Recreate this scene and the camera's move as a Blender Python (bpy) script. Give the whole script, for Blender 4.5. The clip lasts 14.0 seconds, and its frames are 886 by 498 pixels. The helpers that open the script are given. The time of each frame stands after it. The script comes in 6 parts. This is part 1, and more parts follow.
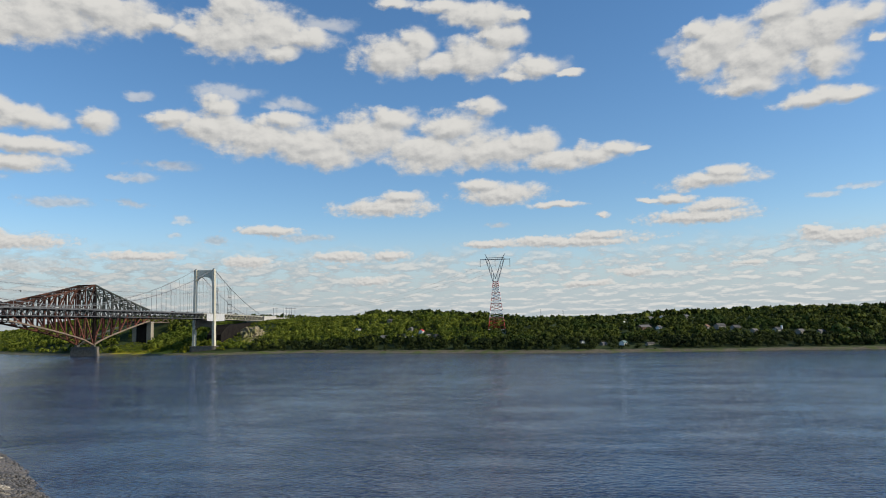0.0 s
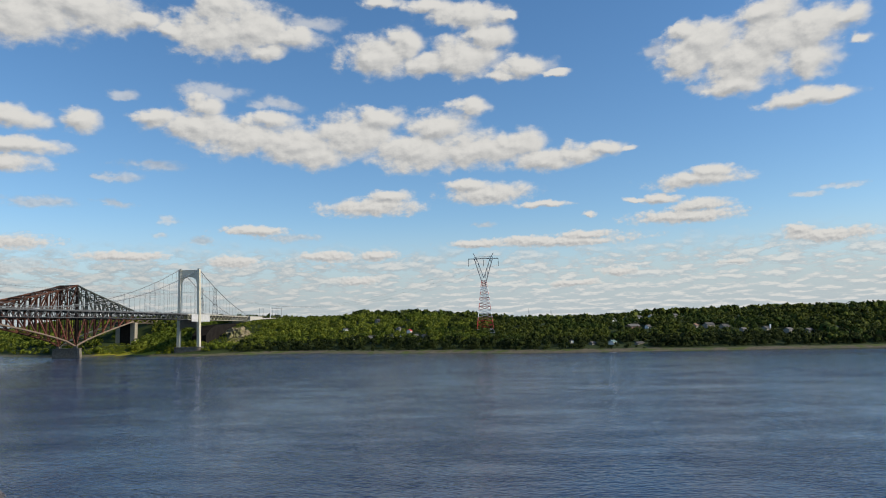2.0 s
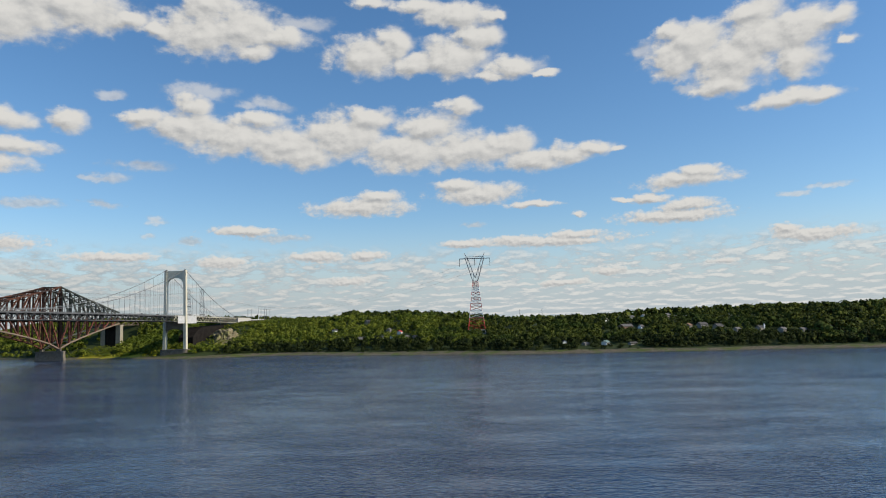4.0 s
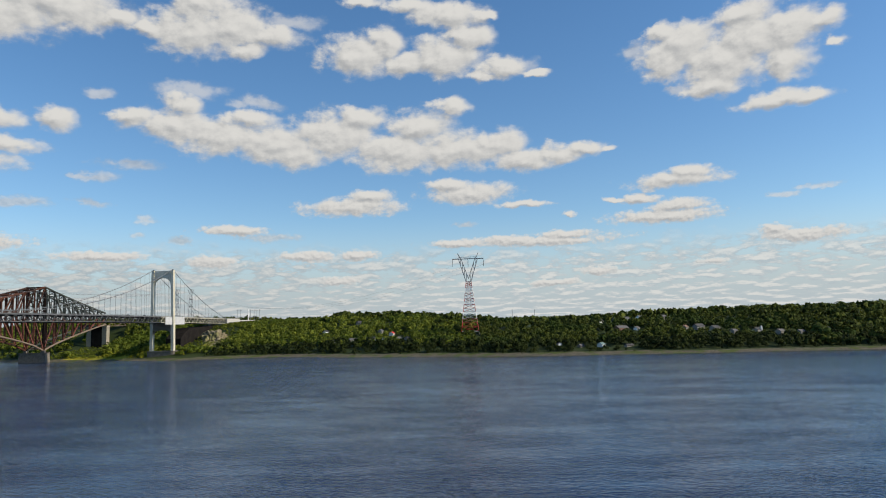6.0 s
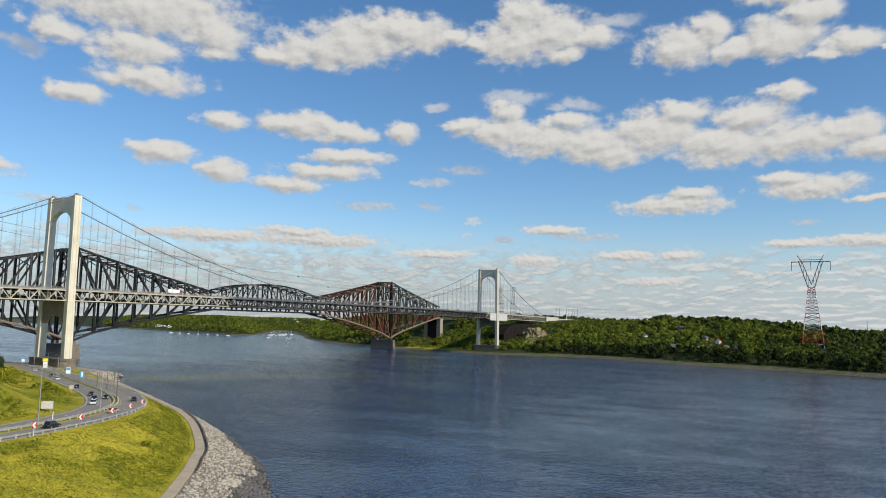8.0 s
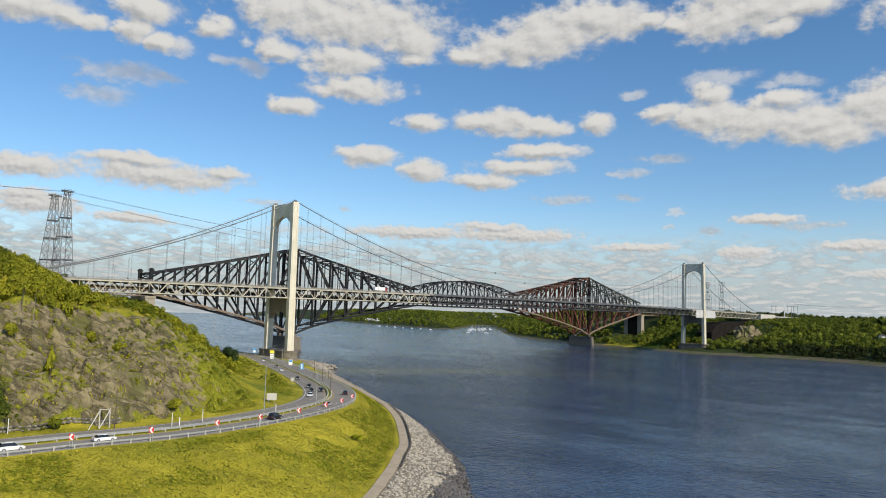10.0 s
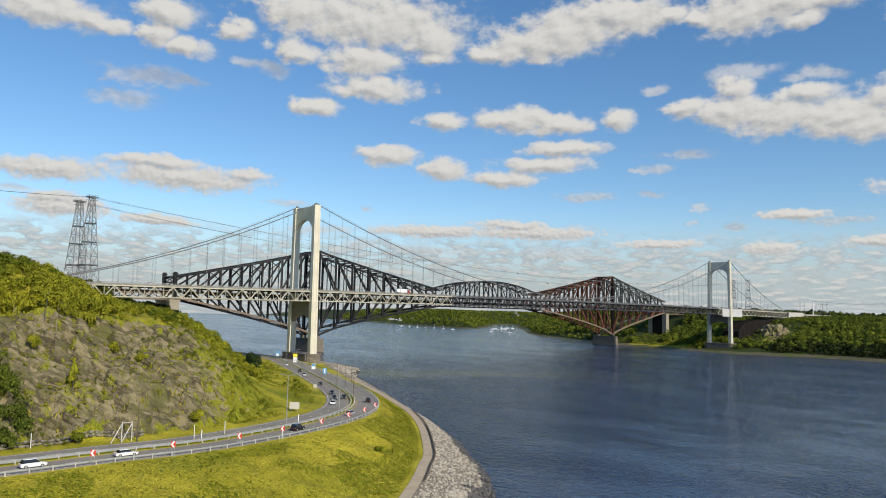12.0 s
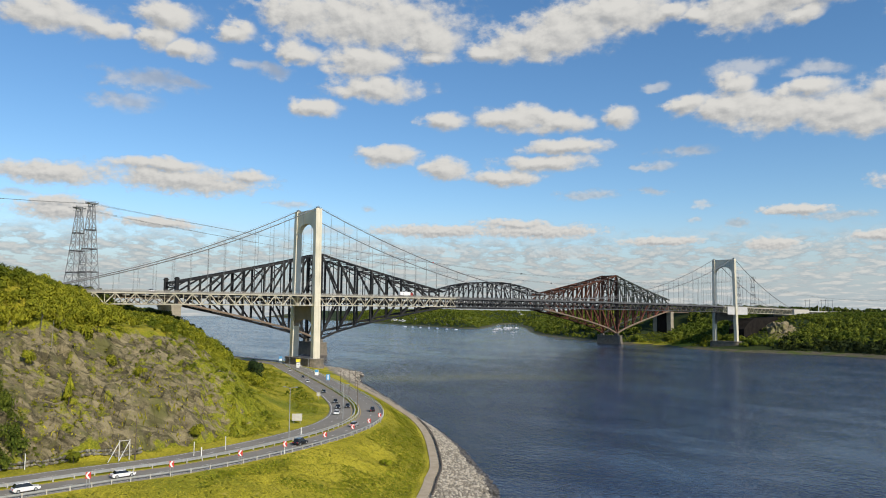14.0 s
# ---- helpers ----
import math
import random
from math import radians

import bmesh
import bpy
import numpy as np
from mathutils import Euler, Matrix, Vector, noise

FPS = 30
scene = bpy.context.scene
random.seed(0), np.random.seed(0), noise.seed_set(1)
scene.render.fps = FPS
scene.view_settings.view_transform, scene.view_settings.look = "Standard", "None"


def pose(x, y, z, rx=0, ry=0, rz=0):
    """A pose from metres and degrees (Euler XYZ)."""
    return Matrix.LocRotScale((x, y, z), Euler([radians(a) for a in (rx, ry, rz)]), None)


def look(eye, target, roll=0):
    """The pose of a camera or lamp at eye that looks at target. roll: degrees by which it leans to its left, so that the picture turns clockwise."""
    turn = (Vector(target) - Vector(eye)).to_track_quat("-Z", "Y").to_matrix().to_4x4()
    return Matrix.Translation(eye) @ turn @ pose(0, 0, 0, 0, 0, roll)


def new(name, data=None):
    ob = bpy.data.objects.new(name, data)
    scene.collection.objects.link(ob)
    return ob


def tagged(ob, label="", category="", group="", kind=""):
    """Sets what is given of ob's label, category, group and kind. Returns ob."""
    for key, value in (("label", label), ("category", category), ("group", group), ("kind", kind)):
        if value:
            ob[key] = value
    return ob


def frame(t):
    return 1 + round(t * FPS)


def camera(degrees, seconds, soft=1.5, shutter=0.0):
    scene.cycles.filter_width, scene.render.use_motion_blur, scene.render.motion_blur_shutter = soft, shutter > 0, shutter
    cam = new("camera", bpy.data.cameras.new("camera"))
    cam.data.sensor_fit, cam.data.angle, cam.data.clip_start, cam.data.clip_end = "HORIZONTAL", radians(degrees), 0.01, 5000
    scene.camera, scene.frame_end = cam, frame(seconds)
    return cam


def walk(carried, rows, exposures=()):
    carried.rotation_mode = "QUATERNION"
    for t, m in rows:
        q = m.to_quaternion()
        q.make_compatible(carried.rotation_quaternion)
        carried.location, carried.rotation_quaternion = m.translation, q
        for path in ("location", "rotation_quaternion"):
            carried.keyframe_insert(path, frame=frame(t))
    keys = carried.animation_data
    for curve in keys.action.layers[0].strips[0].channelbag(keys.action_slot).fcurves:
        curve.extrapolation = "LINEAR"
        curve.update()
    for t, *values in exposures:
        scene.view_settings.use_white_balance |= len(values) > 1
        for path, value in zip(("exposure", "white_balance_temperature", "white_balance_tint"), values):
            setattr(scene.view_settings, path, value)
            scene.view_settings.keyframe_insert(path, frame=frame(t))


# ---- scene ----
cam = camera(63.75, 14.0, soft=1.0)
ROWS = [
    (0, look((500.45, -336.93, 34.54), (363.47, 647.90, 141.02), -1.30)),
    (0.5, look((499.78, -334.87, 34.64), (366.96, 650.56, 140.86), -1.36)),
    (1, look((499.14, -332.85, 34.73), (373.12, 653.50, 140.75), -1.43)),
    (1.5, look((498.65, -331.00, 34.80), (376.10, 655.83, 140.44), -1.48)),
    (2, look((498.24, -329.16, 34.88), (379.01, 658.08, 140.39), -1.49)),
    (2.5, look((497.82, -327.06, 34.99), (381.57, 660.61, 139.78), -1.56)),
    (3, look((497.22, -324.43, 35.17), (384.99, 663.65, 140.56), -1.63)),
    (5.5, look((492.14, -304.41, 37.41), (396.51, 685.49, 142.04), -1.73)),
    (6, look((491.25, -301.70, 38.10), (398.75, 688.51, 142.62), -1.70)),
    (6.5, look((490.36, -299.29, 38.83), (399.74, 691.04, 143.86), -1.72)),
    (7, look((489.50, -297.24, 39.53), (271.40, 672.64, 147.96), -0.81)),
    (7.5, look((488.69, -295.60, 40.09), (103.45, 620.82, 148.62), 0.46)),
    (8, look((488.04, -294.40, 40.44), (-18.31, 561.41, 146.24), 1.24)),
    (8.5, look((487.58, -293.62, 40.79), (-117.21, 496.35, 141.71), 1.80)),
    (9, look((487.43, -292.97, 41.31), (-182.17, 443.50, 137.46), 2.07)),
    (11.5, look((485.12, -290.93, 44.60), (-251.57, 379.39, 133.79), 1.51)),
    (12, look((484.29, -290.22, 45.19), (-256.99, 375.08, 133.90), 1.33)),
    (12.5, look((483.35, -289.52, 45.77), (-260.99, 372.38, 134.28), 1.11)),
    (13, look((482.38, -288.82, 46.38), (-263.62, 371.25, 134.64), 0.94)),
    (13.5, look((481.41, -288.10, 46.99), (-263.77, 372.90, 135.26), 0.78)),
    (14, look((480.37, -287.45, 47.65), (-263.09, 375.52, 135.64), 0.64)),
]
walk(cam, ROWS)

# ---- sky, clouds and sun ----
SUN_TO = Vector((0.86, -0.03, 0.56)).normalized()
world = bpy.data.worlds.new("sky")
scene.world = world
world.use_nodes = True
WT = world.node_tree
WT.nodes.clear()


def wn(tree, kind, op=None, ins=(), blend="", interpolation_type="", attribute_name="", feature=""):
    n = tree.nodes.new(kind)
    if op:
        n.operation = op
    if blend:
        n.data_type = blend
    if interpolation_type:
        n.interpolation_type = interpolation_type
    if attribute_name:
        n.attribute_name = attribute_name
    if feature:
        n.feature = feature
    for i, v in enumerate(ins):
        if v is None:
            continue
        if isinstance(v, bpy.types.NodeSocket):
            tree.links.new(v, n.inputs[i])
        else:
            n.inputs[i].default_value = v
    return n


def mth(tree, op, *ins):
    return wn(tree, "ShaderNodeMath", op, ins).outputs[0]


def smooth(tree, v, a, b, lo=0.0, hi=1.0):
    n = wn(tree, "ShaderNodeMapRange", None, (v, a, b, lo, hi), interpolation_type="SMOOTHSTEP")
    return n.outputs[0]


# The cloud field: a union of soft ellipses in azimuth and height above the horizon; a second, thinner one for wisps.
class Field:
    def __init__(self, name):
        self.tree = bpy.data.node_groups.new(name, "ShaderNodeTree")
        self.tree.interface.new_socket("angles", in_out="INPUT", socket_type="NodeSocketVector")
        self.tree.interface.new_socket("field", in_out="OUTPUT", socket_type="NodeSocketFloat")
        self.angles = self.tree.nodes.new("NodeGroupInput").outputs[0]
        self.end = self.tree.nodes.new("NodeGroupOutput")
        self.state = None

    def add(self, az, el, w, h):
        w, h = w * 1.16, h * 1.18
        v = wn(self.tree, "ShaderNodeVectorMath", "MULTIPLY_ADD", (self.angles, (1 / w, 1 / h, 0), (-az / w, -el / h, 0)))
        d = wn(self.tree, "ShaderNodeVectorMath", "LENGTH", (v.outputs[0],)).outputs["Value"]
        self.state = d if self.state is None else mth(self.tree, "SMOOTH_MIN", self.state, d, 0.20)

    def close(self):
        self.tree.links.new(mth(self.tree, "SUBTRACT", 1.0, self.state), self.end.inputs[0])


THICK, THIN = Field("cloud_field"), Field("wisp_field")
puff, faint = THICK.add, THIN.add
puff(-38.5, 22.0, 4.40, 1.45)
puff(-33.7, 22.7, 3.65, 1.36)
puff(-30.4, 22.6, 1.82, 0.62)
puff(-28.1, 22.0, 1.87, 0.63)
puff(-25.1, 22.3, 3.23, 1.69)
puff(-22.1, 22.8, 3.11, 1.82)
puff(-18.7, 22.5, 2.73, 0.90)
puff(-24.3, 24.4, 2.40, 1.10)
puff(-21.2, 21.3, 2.01, 0.58)
puff(-12.0, 21.2, 3.04, 1.52)
puff(-9.8, 22.1, 1.51, 1.26)
puff(-4.9, 21.0, 3.09, 1.36)
puff(-8.0, 20.6, 2.82, 0.85)
puff(-4.4, 24.1, 3.39, 1.07)
puff(-2.9, 22.5, 1.87, 1.08)
puff(-7.6, 24.8, 2.27, 0.57)
puff(-11.9, 25.2, 1.98, 0.40)
puff(-1.3, 24.0, 0.93, 0.45)
puff(0.2, 20.1, 2.39, 0.89)
puff(2.8, 19.4, 1.13, 0.30)
puff(-1.5, 19.6, 1.30, 0.43)
puff(13.3, 19.5, 2.28, 1.68)
puff(14.8, 20.5, 2.48, 1.49)
puff(16.9, 18.5, 3.48, 1.88)
puff(19.1, 20.0, 3.36, 1.82)
puff(21.9, 20.2, 2.27, 1.48)
puff(21.5, 18.1, 1.96, 1.36)
puff(13.0, 21.3, 1.32, 0.79)
puff(18.7, 21.8, 2.34, 0.94)
puff(16.0, 17.0, 2.15, 0.72)
puff(21.0, 15.4, 2.72, 0.66)
puff(23.1, 15.4, 0.89, 0.45)
puff(24.6, 18.8, 0.80, 0.36)
puff(24.4, 20.4, 1.35, 0.72)
puff(-29.2, 16.0, 1.86, 0.62)
puff(-26.3, 15.4, 3.02, 1.18)
puff(-25.6, 17.1, 1.44, 1.00)
puff(-22.9, 14.7, 3.56, 1.46)
puff(-18.9, 14.4, 3.67, 1.49)
puff(-20.7, 16.2, 2.13, 0.69)
puff(-17.1, 13.5, 2.80, 0.97)
puff(-13.9, 15.0, 3.76, 1.85)
puff(-11.6, 16.4, 2.13, 0.97)
puff(-8.9, 13.8, 4.26, 1.52)
puff(-6.9, 15.8, 2.79, 1.24)
puff(-3.8, 13.9, 4.24, 1.42)
puff(-0.9, 14.2, 2.74, 1.06)
puff(1.5, 12.9, 2.70, 0.88)
puff(4.0, 13.1, 2.21, 0.66)
puff(6.3, 13.5, 1.92, 0.52)
puff(8.0, 13.4, 0.94, 0.26)
puff(-4.3, 17.3, 1.63, 0.70)
puff(-12.6, 9.5, 3.88, 0.77)
puff(-11.0, 10.3, 1.84, 0.59)
puff(-2.9, 10.4, 3.47, 0.85)
puff(-4.8, 11.1, 1.93, 0.54)
puff(1.5, 9.3, 1.97, 0.27)
puff(13.0, 10.5, 3.54, 0.59)
puff(14.4, 11.0, 1.78, 0.50)
puff(10.2, 9.3, 1.66, 0.39)
puff(8.3, 9.3, 0.93, 0.22)
puff(12.2, 7.8, 4.20, 0.60)
puff(13.1, 8.6, 2.48, 0.46)
puff(21.8, 5.7, 3.37, 0.51)
puff(19.9, 6.2, 1.29, 0.40)
puff(1.9, 6.4, 6.63, 0.45)
puff(4.5, 6.8, 2.62, 0.40)
puff(-4.0, 6.4, 2.09, 0.32)
puff(-21.6, 7.7, 2.42, 0.40)
puff(-23.3, 5.2, 2.21, 0.48)
puff(-16.3, 5.6, 2.68, 0.45)
puff(-12.2, 5.7, 2.04, 0.41)
puff(5.1, 8.5, 0.61, 0.26)
puff(-13.6, 3.7, 1.71, 0.36)
puff(3.5, 3.0, 1.92, 0.27)
puff(15.5, 4.2, 1.15, 0.25)
puff(7.0, 3.8, 1.70, 0.35)
puff(-78.1, 20.2, 4.05, 1.24)
puff(-74.7, 19.9, 1.87, 0.61)
puff(-70.1, 21.5, 2.50, 1.24)
puff(-68.3, 19.3, 1.81, 0.80)
puff(-71.0, 20.0, 1.67, 0.93)
puff(-65.1, 21.0, 1.63, 0.80)
puff(-54.8, 22.6, 8.28, 2.13)
puff(-60.3, 22.8, 3.14, 1.37)
puff(-55.1, 19.6, 3.44, 1.06)
puff(-53.8, 17.5, 3.86, 1.03)
puff(-49.6, 21.6, 2.90, 1.75)
puff(-60.4, 19.9, 1.87, 0.83)
puff(-49.6, 20.2, 1.87, 0.59)
puff(-40.3, 21.1, 5.41, 1.33)
puff(-44.4, 20.4, 2.33, 0.63)
puff(-34.9, 22.9, 4.89, 1.45)
puff(-58.8, 15.9, 2.06, 0.73)
puff(-48.3, 15.2, 2.04, 0.70)
puff(-42.7, 15.4, 3.67, 0.88)
puff(-38.9, 15.1, 2.62, 0.78)
puff(-34.0, 15.3, 1.57, 0.86)
puff(-52.8, 12.4, 2.61, 0.80)
puff(-43.4, 10.8, 3.11, 0.72)
puff(-40.2, 11.9, 3.62, 0.71)
puff(-38.4, 13.2, 3.68, 0.66)
puff(-48.0, 11.4, 1.93, 0.90)
puff(-77.5, 9.5, 3.91, 0.79)
puff(-68.6, 9.8, 5.79, 1.01)
puff(-70.3, 10.8, 3.55, 0.54)
puff(-63.7, 10.4, 1.79, 0.52)
puff(-76.5, 6.9, 3.33, 0.68)
puff(-76.9, 7.5, 1.76, 0.48)
puff(-69.9, 6.4, 2.68, 0.46)
puff(-48.8, 6.5, 4.74, 0.50)
puff(-40.6, 6.5, 4.93, 0.63)
puff(-42.8, 7.1, 2.81, 0.45)
puff(-31.0, 5.6, 3.00, 0.39)
faint(-25.1, 18.0, 2.35, 0.58)
faint(-19.8, 17.4, 1.97, 0.43)
faint(-17.1, 23.5, 2.07, 0.57)
faint(10.6, 20.2, 1.10, 0.49)
faint(-29.6, 12.5, 1.76, 0.33)
faint(-32.0, 11.4, 0.93, 0.25)
faint(-36.8, 9.4, 1.70, 0.32)
faint(-32.1, 9.6, 1.15, 0.21)
faint(-18.9, 7.2, 2.21, 0.31)
faint(-28.3, 8.4, 0.73, 0.26)
faint(-25.8, 6.8, 1.00, 0.30)
faint(-28.7, 7.1, 0.48, 0.21)
faint(22.8, 9.0, 1.36, 0.23)
faint(20.3, 8.6, 1.21, 0.20)
faint(-3.5, 8.0, 0.82, 0.23)
faint(13.6, 17.0, 0.81, 0.33)
faint(-31.3, 17.3, 0.79, 0.32)
faint(-71.4, 16.7, 3.06, 0.80)
faint(-72.9, 15.0, 2.14, 0.60)
faint(-68.6, 16.9, 1.39, 0.41)
faint(-64.5, 18.7, 1.46, 0.49)
faint(-62.3, 18.4, 1.31, 0.58)
faint(-60.3, 8.3, 1.49, 0.27)
faint(-54.5, 8.1, 0.63, 0.23)
faint(-29.1, 12.3, 1.74, 0.30)
faint(-31.4, 11.4, 1.10, 0.39)
faint(-36.4, 9.3, 2.03, 0.31)
faint(-31.8, 9.5, 1.10, 0.26)
faint(-28.1, 8.2, 0.81, 0.26)
faint(-58.3, 6.4, 2.65, 0.40)
faint(-79.3, 8.0, 1.01, 0.23)
faint(-37.7, 4.8, 3.09, 0.45)
faint(-49.2, 4.9, 2.73, 0.41)
faint(-54.6, 5.3, 1.80, 0.41)
faint(-21.2, 7.6, 1.82, 0.32)
THICK.close()
THIN.close()

coord = WT.nodes.new("ShaderNodeTexCoord")
ray_dir = coord.outputs["Generated"]
sep = wn(WT, "ShaderNodeSeparateXYZ", None, (ray_dir,))
azim = mth(WT, "MULTIPLY", mth(WT, "ARCTAN2", sep.outputs[0], sep.outputs[1]), 57.29578)
elev = mth(WT, "MULTIPLY", mth(WT, "ARCSINE", sep.outputs[2]), 57.29578)
# Billows shrink towards the horizon with the distance of the layer.
near_up = smooth(WT, elev, 2.0, 20.0, 0.42, 1.0)


def density(d_az, d_el):
    """Thick clouds at a small offset in degrees: the field, broken up by billows at three sizes."""
    a, e = mth(WT, "ADD", azim, d_az), mth(WT, "ADD", elev, d_el)
    flat = wn(WT, "ShaderNodeCombineXYZ", None, (mth(WT, "MULTIPLY", a, 0.85), mth(WT, "MULTIPLY", e, 1.25), 0.0)).outputs[0]
    big = wn(WT, "ShaderNodeTexNoise", None, (flat, None, 0.30, 3.0, 0.55))
    mid = wn(WT, "ShaderNodeTexNoise", None, (flat, None, 0.80, 6.0, 0.54))
    sb = wn(WT, "ShaderNodeSeparateXYZ", None, (wn(WT, "ShaderNodeVectorMath", "SUBTRACT", (big.outputs["Color"], (0.5, 0.5, 0.5))).outputs[0],))
    sm = wn(WT, "ShaderNodeSeparateXYZ", None, (wn(WT, "ShaderNodeVectorMath", "SUBTRACT", (mid.outputs["Color"], (0.5, 0.5, 0.5))).outputs[0],))
    aw = mth(WT, "ADD", a, mth(WT, "MULTIPLY", near_up, mth(WT, "ADD", mth(WT, "MULTIPLY", sb.outputs[0], 3.0), mth(WT, "MULTIPLY", sm.outputs[0], 1.5))))
    ew = mth(WT, "ADD", e, mth(WT, "MULTIPLY", near_up, mth(WT, "ADD", mth(WT, "MULTIPLY", sb.outputs[1], 1.3), mth(WT, "MULTIPLY", sm.outputs[1], 0.9))))
    ang = wn(WT, "ShaderNodeCombineXYZ", None, (aw, ew, 0.0)).outputs[0]
    outs = []
    for fl in (THICK, THIN):
        g = WT.nodes.new("ShaderNodeGroup")
        g.node_tree = fl.tree
        WT.links.new(ang, g.inputs[0])
        outs.append(g.outputs[0])
    fine = wn(WT, "ShaderNodeTexNoise", None, (flat, None, 2.9, 4.0, 0.55)).outputs["Fac"]
    rough = mth(WT, "ADD", mth(WT, "MULTIPLY", mth(WT, "SUBTRACT", mid.outputs["Fac"], 0.5), 1.2),
                mth(WT, "MULTIPLY", mth(WT, "SUBTRACT", fine, 0.5), smooth(WT, elev, 4.0, 15.0, 1.0, 0.15)))
    return mth(WT, "ADD", outs[0], rough), mth(WT, "ADD", outs[1], mth(WT, "MULTIPLY", rough, 1.5)), mid.outputs["Fac"]


dens, thin, grain = density(0.0, 0.0)
reach = smooth(WT, elev, 3.0, 18.0, 0.28, 1.0)
dens_sun, _, _ = density(mth(WT, "MULTIPLY", reach, 0.34), mth(WT, "MULTIPLY", reach, 0.46))
# Rows of small distant clouds over the horizon, flattened by distance.
def low_noise(lift):
    e = mth(WT, "ADD", elev, lift)
    at = wn(WT, "ShaderNodeCombineXYZ", None, (mth(WT, "MULTIPLY", azim, 0.24), mth(WT, "MULTIPLY", mth(WT, "LOGARITHM", mth(WT, "MAXIMUM", mth(WT, "ADD", e, 1.4), 0.2), 2.71828), 4.2), 3.0))
    return wn(WT, "ShaderNodeTexNoise", None, (at.outputs[0], None, 2.3, 6.0, 0.60)).outputs["Fac"]


low, low_up = low_noise(0.0), low_noise(0.22)
low_w = mth(WT, "MULTIPLY", smooth(WT, mth(WT, "ADD", elev, mth(WT, "MULTIPLY", mth(WT, "SUBTRACT", grain, 0.5), 3.0)), 6.8, 4.4), smooth(WT, low, 0.38, 0.54))
veil = smooth(WT, elev, 6.0, 1.0, 0.0, 0.62)
# Scattered clouds over the rest of the sky.
flat_at = wn(WT, "ShaderNodeVectorMath", "DIVIDE", (ray_dir, wn(WT, "ShaderNodeCombineXYZ", None, (
    mth(WT, "ADD", sep.outputs[2], 0.12), mth(WT, "ADD", sep.outputs[2], 0.12), 1.0)).outputs[0]))
rest = wn(WT, "ShaderNodeTexNoise", None, (flat_at.outputs[0], None, 2.2, 8.0, 0.6))
away = mth(WT, "MAXIMUM", smooth(WT, mth(WT, "ABSOLUTE", mth(WT, "ADD", azim, 27.0)), 58.0, 75.0), smooth(WT, elev, 27.0, 34.0))
rest_w = mth(WT, "MULTIPLY", away, smooth(WT, rest.outputs["Fac"], 0.58, 0.70))
puff_w = mth(WT, "MAXIMUM", smooth(WT, dens, -0.14, 0.50), smooth(WT, thin, -0.25, 0.75, 0.0, 0.62))
cover = mth(WT, "MAXIMUM", mth(WT, "MAXIMUM", puff_w, mth(WT, "MAXIMUM", veil, mth(WT, "MULTIPLY", low_w, 0.85))), mth(WT, "MULTIPLY", rest_w, 0.9))
lit_w = smooth(WT, mth(WT, "SUBTRACT", dens, dens_sun), -0.72, 0.46)
cloud_col = wn(WT, "ShaderNodeMix", None, (), blend="RGBA")
WT.links.new(lit_w, cloud_col.inputs[0])
cloud_col.inputs[6].default_value = (0.43, 0.44, 0.45, 1)
cloud_col.inputs[7].default_value = (0.765, 0.75, 0.715, 1)
low_tone = wn(WT, "ShaderNodeMix", None, (), blend="RGBA")
bright = smooth(WT, mth(WT, "ADD", low, mth(WT, "MULTIPLY", mth(WT, "SUBTRACT", low, low_up), 0.7)), 0.42, 0.74)
WT.links.new(bright, low_tone.inputs[0])
low_tone.inputs[6].default_value = (0.47, 0.535, 0.575, 1)
low_tone.inputs[7].default_value = (0.77, 0.765, 0.735, 1)
low_lit = wn(WT, "ShaderNodeVectorMath", "SCALE", (low_tone.outputs[2],))
WT.links.new(smooth(WT, azim, -40.0, 5.0, 0.84, 1.0), low_lit.inputs["Scale"])
tone = wn(WT, "ShaderNodeMix", None, (), blend="RGBA")
WT.links.new(smooth(WT, puff_w, 0.05, 0.4), tone.inputs[0])
WT.links.new(low_lit.outputs[0], tone.inputs[6])
WT.links.new(cloud_col.outputs[2], tone.inputs[7])
sky = WT.nodes.new("ShaderNodeTexSky")
sky.sky_type, sky.sun_disc = "NISHITA", False
sky.sun_elevation = math.asin(SUN_TO.z)
sky.sun_rotation = math.atan2(SUN_TO.x, SUN_TO.y)
sky.air_density, sky.dust_density, sky.ozone_density = 1.0, 0.3, 3.0
sat = wn(WT, "ShaderNodeHueSaturation", None, (0.5, 1.18, 1.0, 1.0, sky.outputs[0]))
bg_sky = wn(WT, "ShaderNodeBackground", None, (sat.outputs[0], 0.136))
bg_cloud = wn(WT, "ShaderNodeBackground", None, (tone.outputs[2], 0.92))
bg_haze = wn(WT, "ShaderNodeBackground", None, ((0.47, 0.545, 0.60, 1), 1.0))
hazy = wn(WT, "ShaderNodeMixShader", None, (smooth(WT, elev, 9.0, 0.0, 0.0, 0.85), bg_sky.outputs[0], bg_haze.outputs[0]))
mixer = wn(WT, "ShaderNodeMixShader", None, (cover, hazy.outputs[0], bg_cloud.outputs[0]))
wout = WT.nodes.new("ShaderNodeOutputWorld")
WT.links.new(mixer.outputs[0], wout.inputs[0])

sun_data = bpy.data.lights.new("sun", "SUN")
sun_data.energy, sun_data.angle, sun_data.color = 4.6, radians(0.53), (1.0, 0.90, 0.74)
sun = new("sun", sun_data)
sun.matrix_world = look((0, 0, 400), Vector((0, 0, 400)) - SUN_TO)


